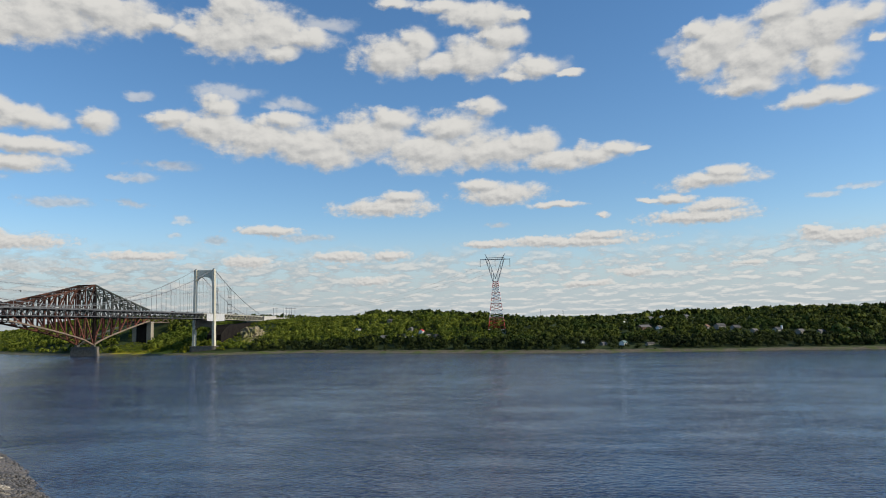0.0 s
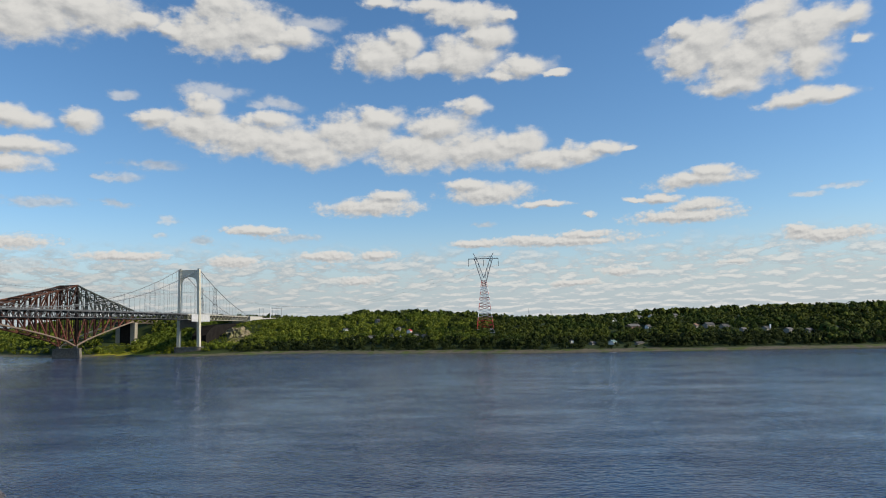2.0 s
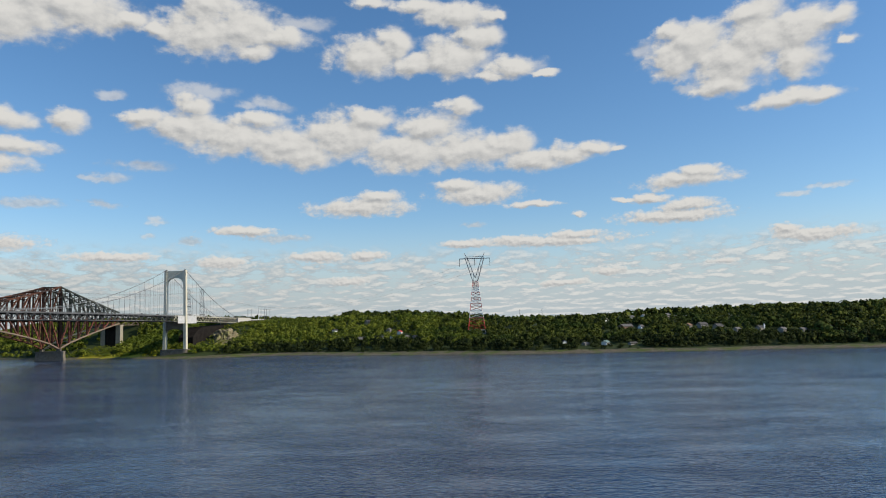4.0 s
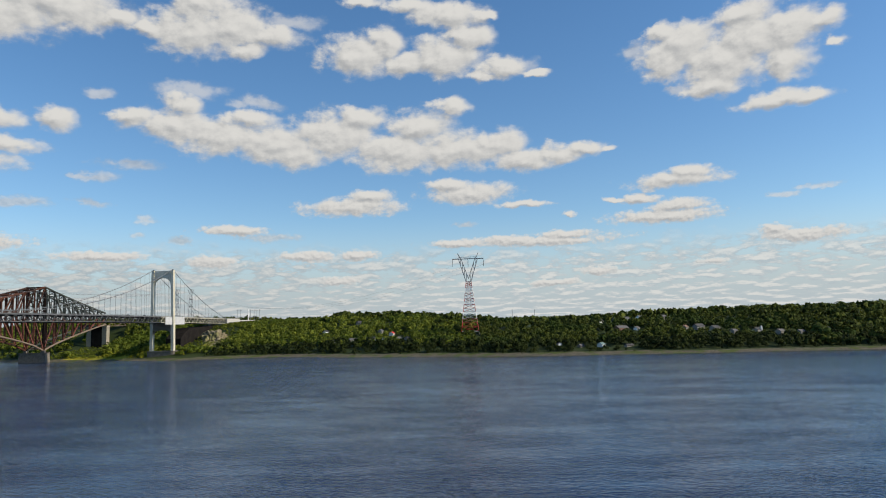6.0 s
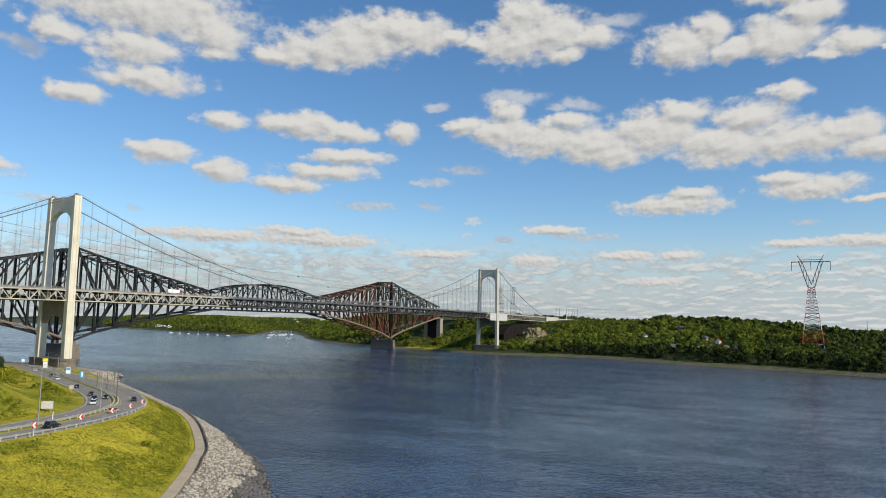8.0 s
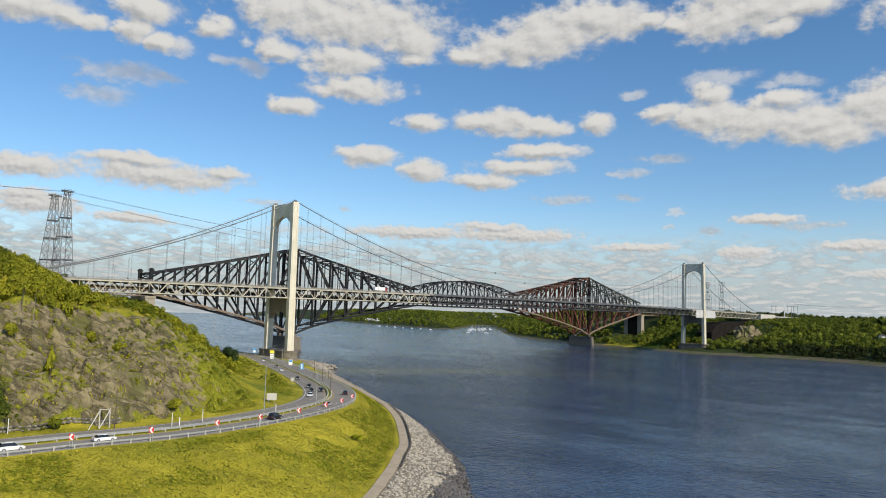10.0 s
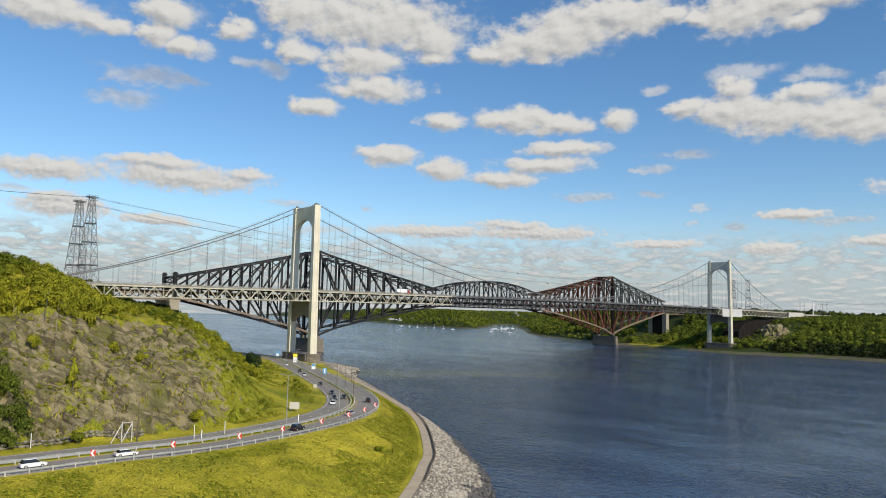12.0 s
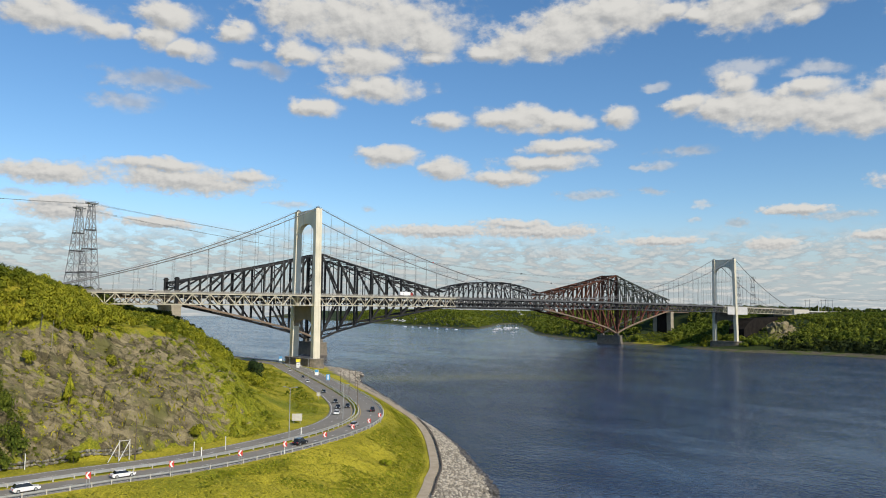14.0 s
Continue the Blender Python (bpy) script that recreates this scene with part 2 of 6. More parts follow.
# ---- materials ----
def material(name, a, b, scale=1.0, rough=0.8, bump=0.2, metal=0.0, fine=6.0, island=0.0, randomize=0.0, spec=0.5, bump_dist=0.1, c=None, leafy=0.0):
    """Two tones mixed by coarse and fine noise in metres, with relief. c: a third tone in coarse patches."""
    m = bpy.data.materials.new(name)
    m.use_nodes = True
    t = m.node_tree
    p = t.nodes["Principled BSDF"]
    g = t.nodes.new("ShaderNodeNewGeometry")
    n1 = wn(t, "ShaderNodeTexNoise", None, (g.outputs["Position"], None, scale, 5.0, 0.6))
    n2 = wn(t, "ShaderNodeTexNoise", None, (g.outputs["Position"], None, scale * fine, 4.0, 0.65))
    f = mth(t, "ADD", mth(t, "MULTIPLY", n1.outputs["Fac"], 0.6), mth(t, "MULTIPLY", n2.outputs["Fac"], 0.4))
    if island:
        f = mth(t, "ADD", f, mth(t, "MULTIPLY", mth(t, "SUBTRACT", g.outputs["Random Per Island"], 0.5), island))
    if randomize:
        o = t.nodes.new("ShaderNodeObjectInfo")
        f = mth(t, "ADD", f, mth(t, "MULTIPLY", mth(t, "SUBTRACT", o.outputs["Random"], 0.5), randomize))
    f = smooth(t, f, 0.30, 0.70)
    mx = wn(t, "ShaderNodeMix", None, (), blend="RGBA")
    t.links.new(f, mx.inputs[0])
    mx.inputs[6].default_value, mx.inputs[7].default_value = (*a, 1), (*b, 1)
    col = mx.outputs[2]
    if c:
        n3 = wn(t, "ShaderNodeTexNoise", None, (g.outputs["Position"], None, scale * 0.35, 4.0, 0.6))
        m3 = wn(t, "ShaderNodeMix", None, (), blend="RGBA")
        t.links.new(smooth(t, n3.outputs["Fac"], 0.5, 0.62), m3.inputs[0])
        t.links.new(col, m3.inputs[6])
        m3.inputs[7].default_value = (*c, 1)
        col = m3.outputs[2]
    t.links.new(col, p.inputs["Base Color"])
    r = smooth(t, n2.outputs["Fac"], 0.3, 0.7, max(0.05, rough - 0.1), min(1.0, rough + 0.1))
    t.links.new(r, p.inputs["Roughness"])
    p.inputs["Metallic"].default_value = metal
    p.inputs["Specular IOR Level"].default_value = spec
    if bump:
        bn = wn(t, "ShaderNodeBump", None, (bump, bump_dist))
        t.links.new(n2.outputs["Fac"], bn.inputs["Height"])
        t.links.new(bn.outputs[0], p.inputs["Normal"])
    if leafy:
        tr = t.nodes.new("ShaderNodeBsdfTranslucent")
        t.links.new(col, tr.inputs["Color"])
        mixed = wn(t, "ShaderNodeMixShader", None, (leafy, p.outputs[0], tr.outputs[0]))
        t.links.new(mixed.outputs[0], t.nodes["Material Output"].inputs["Surface"])
    return m


M_CREAM = material("cream_tower_paint", (0.54, 0.505, 0.39), (0.69, 0.65, 0.52), 0.10, 0.6, 0.05, fine=12)
# Grime and the shade below the deck, both in one darker colour
M_STRUT = material("grimy_shaded_concrete", (0.15, 0.13, 0.10), (0.25, 0.22, 0.17), 0.12, 0.85, 0.2)
M_PIER = material("pier_stone", (0.10, 0.09, 0.07), (0.22, 0.19, 0.15), 0.5, 0.9, 0.4, fine=5)
# Near-black concrete: shade on the abutment and pier wall is in this colour
M_SHADECONC = material("concrete_in_shade", (0.008, 0.007, 0.007), (0.022, 0.019, 0.016), 0.15, 0.95, 0.4, spec=0.1)
M_CONC = material("concrete", (0.38, 0.36, 0.32), (0.52, 0.50, 0.45), 0.3, 0.85, 0.2)
M_TRUSS = material("pale_steel_paint", (0.34, 0.32, 0.24), (0.48, 0.45, 0.355), 0.2, 0.55, 0.1, randomize=0.3)
M_PARAPET = material("dull_grey_paint", (0.17, 0.165, 0.145), (0.27, 0.26, 0.225), 0.2, 0.6, 0.1)
M_GREENSTEEL = material("green_grey_steel_paint", (0.035, 0.042, 0.036), (0.085, 0.095, 0.08), 0.18, 0.65, 0.2, randomize=0.4, spec=0.3)
M_REDRUST = material("red_lead_rusted_steel", (0.07, 0.026, 0.018), (0.19, 0.060, 0.038), 0.15, 0.8, 0.3, randomize=0.4)
M_DARKTRUSS = material("dark_grey_steel", (0.055, 0.06, 0.064), (0.11, 0.115, 0.12), 0.2, 0.7, 0.1, randomize=0.3, spec=0.2)
M_BLACK = material("dark_steel_paint", (0.012, 0.014, 0.017), (0.036, 0.036, 0.036), 0.15, 0.75, 0.15, randomize=0.3, spec=0.15)
M_RUST = material("rusted_steel", (0.030, 0.018, 0.014), (0.105, 0.044, 0.027), 0.18, 0.8, 0.3, randomize=0.5, spec=0.15)
M_TAN = material("tan_steel", (0.13, 0.10, 0.075), (0.25, 0.18, 0.12), 0.2, 0.7, 0.2)
M_CABLE = material("cable_steel", (0.10, 0.105, 0.105), (0.17, 0.175, 0.175), 0.3, 0.5, 0.0)
M_GALV = material("galvanised_steel", (0.30, 0.31, 0.31), (0.42, 0.43, 0.43), 1.0, 0.45, 0.05, metal=0.3)
M_GREYSTEEL = material("weathered_grey_steel", (0.17, 0.18, 0.19), (0.27, 0.28, 0.29), 1.0, 0.55, 0.05, metal=0.2)
M_ASPH = material("asphalt", (0.185, 0.165, 0.135), (0.26, 0.235, 0.195), 0.12, 0.9, 0.15, fine=20)
M_PATH = material("gravel_path", (0.35, 0.28, 0.185), (0.48, 0.39, 0.275), 0.4, 0.95, 0.3)
M_LINE = material("road_paint", (0.55, 0.54, 0.50), (0.72, 0.71, 0.66), 2.0, 0.7, 0.05)
M_YELLOW = material("yellow_road_paint", (0.45, 0.30, 0.05), (0.6, 0.42, 0.08), 2.0, 0.7, 0.05)
M_WHITE = material("white_paint", (0.72, 0.72, 0.70), (0.84, 0.84, 0.82), 1.0, 0.5, 0.03)
M_SHEET = material("dusty_white_sheeting", (0.40, 0.40, 0.40), (0.56, 0.56, 0.55), 0.25, 0.7, 0.05)
M_RED = material("red_paint", (0.50, 0.03, 0.025), (0.62, 0.05, 0.04), 1.0, 0.5, 0.03)
M_FADED = material("faded_red_paint", (0.42, 0.10, 0.09), (0.56, 0.20, 0.18), 0.6, 0.6, 0.03)
M_BLUE = material("blue_sign_face", (0.06, 0.25, 0.50), (0.09, 0.32, 0.58), 1.0, 0.5, 0.03)
M_SIGNY = material("yellow_sign_face", (0.70, 0.60, 0.02), (0.8, 0.7, 0.05), 1.0, 0.5, 0.03)
M_GREEN_ROOF = material("green_roof", (0.10, 0.16, 0.15), (0.16, 0.24, 0.22), 1.0, 0.6, 0.1)
M_ANCHOR = material("pale_ashlar", (0.22, 0.195, 0.145), (0.38, 0.34, 0.26), 0.5, 0.9, 0.4, fine=5)
M_ROOF = material("grey_shingle", (0.055, 0.053, 0.05), (0.12, 0.115, 0.11), 1.0, 0.9, 0.3, randomize=0.6)
M_TYRE = material("tyre_rubber", (0.012, 0.012, 0.012), (0.03, 0.03, 0.03), 4.0, 0.9, 0.05)
M_GLASS = material("dark_window_glass", (0.01, 0.012, 0.015), (0.02, 0.025, 0.03), 1.0, 0.08, 0.0)
M_STONE = material("riprap_stone", (0.19, 0.17, 0.135), (0.40, 0.36, 0.29), 0.9, 0.9, 0.4, island=0.9)
M_CRAG = material("tawny_crag_rock", (0.13, 0.105, 0.055), (0.30, 0.25, 0.15), 0.12, 0.95, 0.5, fine=6, c=(0.16, 0.155, 0.05), bump_dist=0.5)
M_WETSTONE = material("wet_stone", (0.045, 0.042, 0.038), (0.11, 0.10, 0.09), 0.9, 0.5, 0.4, island=0.8)
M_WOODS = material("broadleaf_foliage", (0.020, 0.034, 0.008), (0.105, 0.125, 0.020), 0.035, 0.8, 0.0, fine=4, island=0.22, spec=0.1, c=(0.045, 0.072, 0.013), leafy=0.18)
M_BUSH = material("sunlit_shrub_foliage", (0.165, 0.185, 0.014), (0.40, 0.385, 0.030), 0.08, 0.75, 0.0, fine=5, island=0.28, spec=0.12, c=(0.11, 0.14, 0.012), leafy=0.25)
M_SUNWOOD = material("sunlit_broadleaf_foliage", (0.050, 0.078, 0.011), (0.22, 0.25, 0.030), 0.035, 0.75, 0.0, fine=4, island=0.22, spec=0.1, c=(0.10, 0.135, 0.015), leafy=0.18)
# Shade at the foot of the far bank is put into these darker leaves
M_SHADEWOOD = material("shaded_bank_foliage", (0.012, 0.020, 0.007), (0.048, 0.062, 0.014), 0.03, 0.85, 0.0, fine=5, island=0.25, spec=0.08, leafy=0.12)
M_WEED = material("bank_weeds", (0.17, 0.205, 0.011), (0.33, 0.34, 0.020), 0.15, 0.8, 0.0, fine=6, island=0.2, spec=0.1, leafy=0.12)
M_WALLSTONE = material("lichened_stone", (0.11, 0.10, 0.075), (0.27, 0.25, 0.19), 0.9, 0.95, 0.4, randomize=0.5)
M_DARKBUSH = material("dark_shrub_foliage", (0.012, 0.025, 0.008), (0.04, 0.07, 0.015), 0.3, 0.75, 0.0, fine=6, island=0.4, spec=0.2, leafy=0.3)
M_GRASSBLADE = material("tall_grass", (0.24, 0.23, 0.014), (0.48, 0.425, 0.040), 0.07, 0.8, 0.0, fine=9, island=0.45, spec=0.1, c=(0.20, 0.235, 0.014), leafy=0.12)
M_BARK = material("bark", (0.07, 0.05, 0.035), (0.14, 0.11, 0.08), 3.0, 0.95, 0.4)


def water_material():
    m = bpy.data.materials.new("river_water")
    m.use_nodes = True
    t = m.node_tree
    p = t.nodes["Principled BSDF"]
    g = t.nodes.new("ShaderNodeNewGeometry")
    pos = g.outputs["Position"]
    stretch = wn(t, "ShaderNodeVectorMath", "MULTIPLY", (pos, (0.85, 1.3, 1.0))).outputs[0]
    broad = wn(t, "ShaderNodeTexNoise", None, (wn(t, "ShaderNodeVectorMath", "MULTIPLY", (pos, (0.0035, 0.012, 1.0))).outputs[0], None, 1.0, 5.0, 0.6))
    silt = wn(t, "ShaderNodeTexNoise", None, (wn(t, "ShaderNodeVectorMath", "MULTIPLY", (pos, (0.004, 0.006, 1.0))).outputs[0], None, 1.0, 3.0, 0.5))
    mx = wn(t, "ShaderNodeMix", None, (), blend="RGBA")
    t.links.new(smooth(t, silt.outputs["Fac"], 0.42, 0.66), mx.inputs[0])
    mx.inputs[6].default_value, mx.inputs[7].default_value = (0.004, 0.016, 0.056, 1), (0.010, 0.024, 0.058, 1)
    # a paler turbid plume drifting off the point
    sp = wn(t, "ShaderNodeSeparateXYZ", None, (pos,))
    along_p = mth(t, "ADD", mth(t, "MULTIPLY", mth(t, "SUBTRACT", sp.outputs[0], 45.0), 0.652), mth(t, "MULTIPLY", mth(t, "SUBTRACT", sp.outputs[1], 28.0), 0.758))
    across = mth(t, "ADD", mth(t, "MULTIPLY", mth(t, "SUBTRACT", sp.outputs[0], 45.0), 0.758), mth(t, "MULTIPLY", mth(t, "SUBTRACT", sp.outputs[1], 28.0), -0.652))
    across = mth(t, "ADD", across, mth(t, "MULTIPLY", mth(t, "SUBTRACT", silt.outputs["Fac"], 0.5), 150.0))
    across = mth(t, "ADD", across, mth(t, "MULTIPLY", mth(t, "SUBTRACT", broad.outputs["Fac"], 0.5), 60.0))
    plume = mth(t, "MULTIPLY", smooth(t, mth(t, "ABSOLUTE", across), 6.0, 34.0, 1.0, 0.0), mth(t, "MULTIPLY", smooth(t, along_p, -60.0, 10.0), smooth(t, along_p, 60.0, 260.0, 1.0, 0.0)))
    mp = wn(t, "ShaderNodeMix", None, (), blend="RGBA")
    t.links.new(plume, mp.inputs[0])
    t.links.new(mx.outputs[2], mp.inputs[6])
    mp.inputs[7].default_value = (0.085, 0.088, 0.062, 1)
    t.links.new(mp.outputs[2], p.inputs["Base Color"])
    p.inputs["IOR"].default_value = 1.33
    p.inputs["Specular IOR Level"].default_value = 0.43
    t.links.new(smooth(t, broad.outputs["Fac"], 0.35, 0.65, 0.07, 0.14), p.inputs["Roughness"])
    gust = wn(t, "ShaderNodeTexNoise", None, (wn(t, "ShaderNodeVectorMath", "MULTIPLY", (pos, (0.012, 0.030, 1.0))).outputs[0], None, 1.0, 6.0, 0.65))
    chop = wn(t, "ShaderNodeTexNoise", None, (wn(t, "ShaderNodeVectorMath", "MULTIPLY", (pos, (0.045, 0.075, 1.0))).outputs[0], None, 1.0, 4.0, 0.6))
    hgt = None
    for scale, amp, detail in ((1.3, 0.10, 2.0), (0.62, 0.34, 2.0), (0.34, 0.42, 2.0), (0.11, 0.30, 2.0)):
        w = mth(t, "MULTIPLY", mth(t, "SUBTRACT", wn(t, "ShaderNodeTexNoise", None, (stretch, None, scale, detail, 0.55)).outputs["Fac"], 0.5), amp)
        hgt = w if hgt is None else mth(t, "ADD", hgt, w)
    bn = wn(t, "ShaderNodeBump", None, (1.0, 0.75))
    # rougher water in the stream off the bend, calmer reaches upstream and beyond the bridges
    drift = mth(t, "ADD", sp.outputs[0], mth(t, "MULTIPLY", mth(t, "SUBTRACT", broad.outputs["Fac"], 0.5), 300.0))
    reach = mth(t, "ADD", 0.9, mth(t, "MULTIPLY", smooth(t, drift, -120.0, 160.0, 0.2, 1.0), smooth(t, drift, 260.0, 430.0, 1.9, 0.0)))
    strength = mth(t, "MULTIPLY", smooth(t, broad.outputs["Fac"], 0.36, 0.62, 0.7, 1.2), mth(t, "MULTIPLY", smooth(t, gust.outputs["Fac"], 0.36, 0.64, 0.62, 1.3), reach))
    strength = mth(t, "MULTIPLY", strength, smooth(t, chop.outputs["Fac"], 0.36, 0.64, 0.82, 1.2))
    t.links.new(mth(t, "MULTIPLY", hgt, strength), bn.inputs["Height"])
    t.links.new(bn.outputs[0], p.inputs["Normal"])
    return m


M_WATER = water_material()


def ground_material():
    """Grass, bare rock and beach, mixed by the zone stored on the mesh and broken up by noise."""
    m = bpy.data.materials.new("ground_cover")
    m.use_nodes = True
    t = m.node_tree
    p = t.nodes["Principled BSDF"]
    g = t.nodes.new("ShaderNodeNewGeometry")
    pos = g.outputs["Position"]
    za = wn(t, "ShaderNodeAttribute", None, (), attribute_name="zone")
    zs = wn(t, "ShaderNodeSeparateColor", None, (za.outputs["Color"],))

    def two(a, b, f):
        mx = wn(t, "ShaderNodeMix", None, (), blend="RGBA")
        t.links.new(f, mx.inputs[0])
        for i, v in ((6, a), (7, b)):
            if isinstance(v, tuple):
                mx.inputs[i].default_value = (*v, 1)
            else:
                t.links.new(v, mx.inputs[i])
        return mx.outputs[2]

    n_big = wn(t, "ShaderNodeTexNoise", None, (pos, None, 0.06, 5.0, 0.6)).outputs["Fac"]
    n_mid = wn(t, "ShaderNodeTexNoise", None, (pos, None, 0.35, 6.0, 0.65)).outputs["Fac"]
    n_fine = wn(t, "ShaderNodeTexNoise", None, (pos, None, 2.2, 5.0, 0.7)).outputs["Fac"]
    grass = two((0.22, 0.21, 0.012), (0.49, 0.415, 0.035), smooth(t, mth(t, "ADD", mth(t, "MULTIPLY", n_big, 0.5), mth(t, "MULTIPLY", n_fine, 0.5)), 0.36, 0.64))
    grass = two(grass, (0.40, 0.33, 0.07), smooth(t, n_mid, 0.58, 0.74))
    n_wide = wn(t, "ShaderNodeTexNoise", None, (pos, None, 0.022, 4.0, 0.6)).outputs["Fac"]
    grass = two(grass, (0.15, 0.185, 0.012), smooth(t, n_wide, 0.50, 0.64, 0.0, 0.75))
    sx = wn(t, "ShaderNodeSeparateXYZ", None, (pos,))
    strata = wn(t, "ShaderNodeCombineXYZ", None, (mth(t, "MULTIPLY", sx.outputs[0], 0.45), mth(t, "MULTIPLY", sx.outputs[1], 0.35), mth(t, "ADD", mth(t, "MULTIPLY", sx.outputs[2], 0.75), mth(t, "MULTIPLY", sx.outputs[1], 0.4)))).outputs[0]
    warp = wn(t, "ShaderNodeTexNoise", None, (pos, None, 0.5, 4.0, 0.6))
    strata = wn(t, "ShaderNodeVectorMath", "ADD", (strata, wn(t, "ShaderNodeVectorMath", "MULTIPLY", (warp.outputs["Color"], (0.5, 0.5, 0.5))).outputs[0])).outputs[0]
    bands = wn(t, "ShaderNodeTexNoise", None, (wn(t, "ShaderNodeVectorMath", "MULTIPLY", (strata, (0.25, 0.25, 1.5))).outputs[0], None, 1.0, 5.0, 0.65)).outputs["Fac"]
    cracks = wn(t, "ShaderNodeTexVoronoi", None, (strata, None, 0.32), feature="DISTANCE_TO_EDGE").outputs["Distance"]
    facet = wn(t, "ShaderNodeTexVoronoi", None, (strata, None, 0.9), feature="F1").outputs["Color"]
    facet = wn(t, "ShaderNodeSeparateColor", None, (facet,)).outputs[0]
    bands = mth(t, "ADD", mth(t, "MULTIPLY", bands, 0.6), mth(t, "MULTIPLY", facet, 0.4))
    rock = two((0.070, 0.060, 0.034), (0.28, 0.235, 0.135), smooth(t, mth(t, "ADD", mth(t, "MULTIPLY", bands, 0.4), mth(t, "ADD", mth(t, "MULTIPLY", n_mid, 0.3), mth(t, "MULTIPLY", n_fine, 0.3))), 0.38, 0.62))
    rock = two(rock, (0.13, 0.125, 0.045), smooth(t, n_big, 0.52, 0.64))
    crack_dark = smooth(t, cracks, 0.0, 0.05, 0.78, 1.0)
    rock = wn(t, "ShaderNodeVectorMath", "SCALE", (rock,))
    t.links.new(crack_dark, rock.inputs["Scale"])
    rock = rock.outputs[0]
    sand = two((0.075, 0.066, 0.043), (0.155, 0.135, 0.09), smooth(t, n_mid, 0.35, 0.65))
    sand = two(sand, (0.075, 0.095, 0.02), smooth(t, n_big, 0.46, 0.60))
    edge = mth(t, "ADD", zs.outputs[0], mth(t, "ADD", mth(t, "MULTIPLY", mth(t, "SUBTRACT", n_mid, 0.5), 1.3), mth(t, "MULTIPLY", mth(t, "SUBTRACT", n_big, 0.5), 1.2)))
    scrub = two((0.13, 0.15, 0.012), (0.27, 0.26, 0.02), smooth(t, n_fine, 0.38, 0.62))
    col = two(two(grass, scrub, smooth(t, zs.outputs[0], 0.1, 0.5)), rock, smooth(t, edge, 0.66, 0.84))
    col = two(col, sand, smooth(t, zs.outputs[1], 0.3, 0.6))
    gravel = two((0.16, 0.14, 0.11), (0.33, 0.295, 0.235), smooth(t, n_fine, 0.35, 0.65))
    gravel = two((0.05, 0.045, 0.036), gravel, smooth(t, mth(t, "ADD", sx.outputs[2], mth(t, "MULTIPLY", mth(t, "SUBTRACT", n_mid, 0.5), 1.6)), 1.0, 1.9))
    col = two(col, gravel, smooth(t, za.outputs["Alpha"], 0.3, 0.6))
    col = two(col, (0.030, 0.045, 0.010), smooth(t, zs.outputs[2], 0.3, 0.6))
    t.links.new(col, p.inputs["Base Color"])
    p.inputs["Roughness"].default_value = 0.92
    p.inputs["Specular IOR Level"].default_value = 0.2
    bn = wn(t, "ShaderNodeBump", None, (0.8, 0.5))
    t.links.new(mth(t, "ADD", n_fine, mth(t, "MULTIPLY", smooth(t, cracks, 0.0, 0.12), mth(t, "MULTIPLY", zs.outputs[0], 0.9))), bn.inputs["Height"])
    t.links.new(bn.outputs[0], p.inputs["Normal"])
    return m


M_GROUND = ground_material()


# ---- builders ----
def part(name, bm, mat, parent=None, label="", smooth_faces=False):
    me = bpy.data.meshes.new(name)
    bm.to_mesh(me)
    bm.free()
    me.materials.append(mat)
    if smooth_faces:
        for p in me.polygons:
            p.use_smooth = True
    ob = new(name, me)
    ob.parent = parent
    if label:
        ob["label"] = label
    return ob


def thing(name, at, label, category, group="", kind="", turn=0.0):
    ob = new(name)
    ob.matrix_world = pose(*at, 0, 0, turn)
    return tagged(ob, label, category, group, kind)


def put(name, me, parent, m, label=""):
    ob = new(name, me)
    ob.parent = parent
    ob.matrix_basis = m
    if label:
        ob["label"] = label
    return ob


def box(bm, x0, x1, y0, y1, z0, z1):
    vs = [bm.verts.new((x, y, z)) for z in (z0, z1) for x, y in ((x0, y0), (x1, y0), (x1, y1), (x0, y1))]
    for f in ((3, 2, 1, 0), (4, 5, 6, 7), (0, 1, 5, 4), (1, 2, 6, 5), (2, 3, 7, 6), (3, 0, 4, 7)):
        bm.faces.new([vs[i] for i in f])
    return vs


def prism(bm, outline, y0, y1):
    """An outline in x and z, drawn out along y."""
    a = [bm.verts.new((x, y0, z)) for x, z in outline]
    b = [bm.verts.new((x, y1, z)) for x, z in outline]
    n = len(a)
    bm.faces.new(a)
    bm.faces.new(b[::-1])
    for i in range(n):
        bm.faces.new((a[i], b[i], b[(i + 1) % n], a[(i + 1) % n]))


def mesh_of(name, bm, mat):
    bmesh.ops.recalc_face_normals(bm, faces=bm.faces[:])
    me = bpy.data.meshes.new(name)
    bm.to_mesh(me)
    bm.free()
    me.materials.append(mat)
    return me


def mesh_arrays(name, verts, faces, mat, normals=None):
    """A mesh from arrays: verts (n, 3), faces (m, k), and, where given, a normal for each vertex."""
    me = bpy.data.meshes.new(name)
    k = faces.shape[1]
    me.vertices.add(len(verts))
    me.vertices.foreach_set("co", np.ascontiguousarray(verts, dtype=np.float32).ravel())
    me.loops.add(faces.size)
    me.loops.foreach_set("vertex_index", np.ascontiguousarray(faces, dtype=np.int32).ravel())
    me.polygons.add(len(faces))
    me.polygons.foreach_set("loop_start", np.arange(0, faces.size, k, dtype=np.int32))
    me.update(calc_edges=True)
    me.materials.append(mat)
    if normals is not None:
        me.polygons.foreach_set("use_smooth", np.ones(len(faces), bool))
        me.normals_split_custom_set_from_vertices(np.ascontiguousarray(normals, dtype=np.float32))
    return me


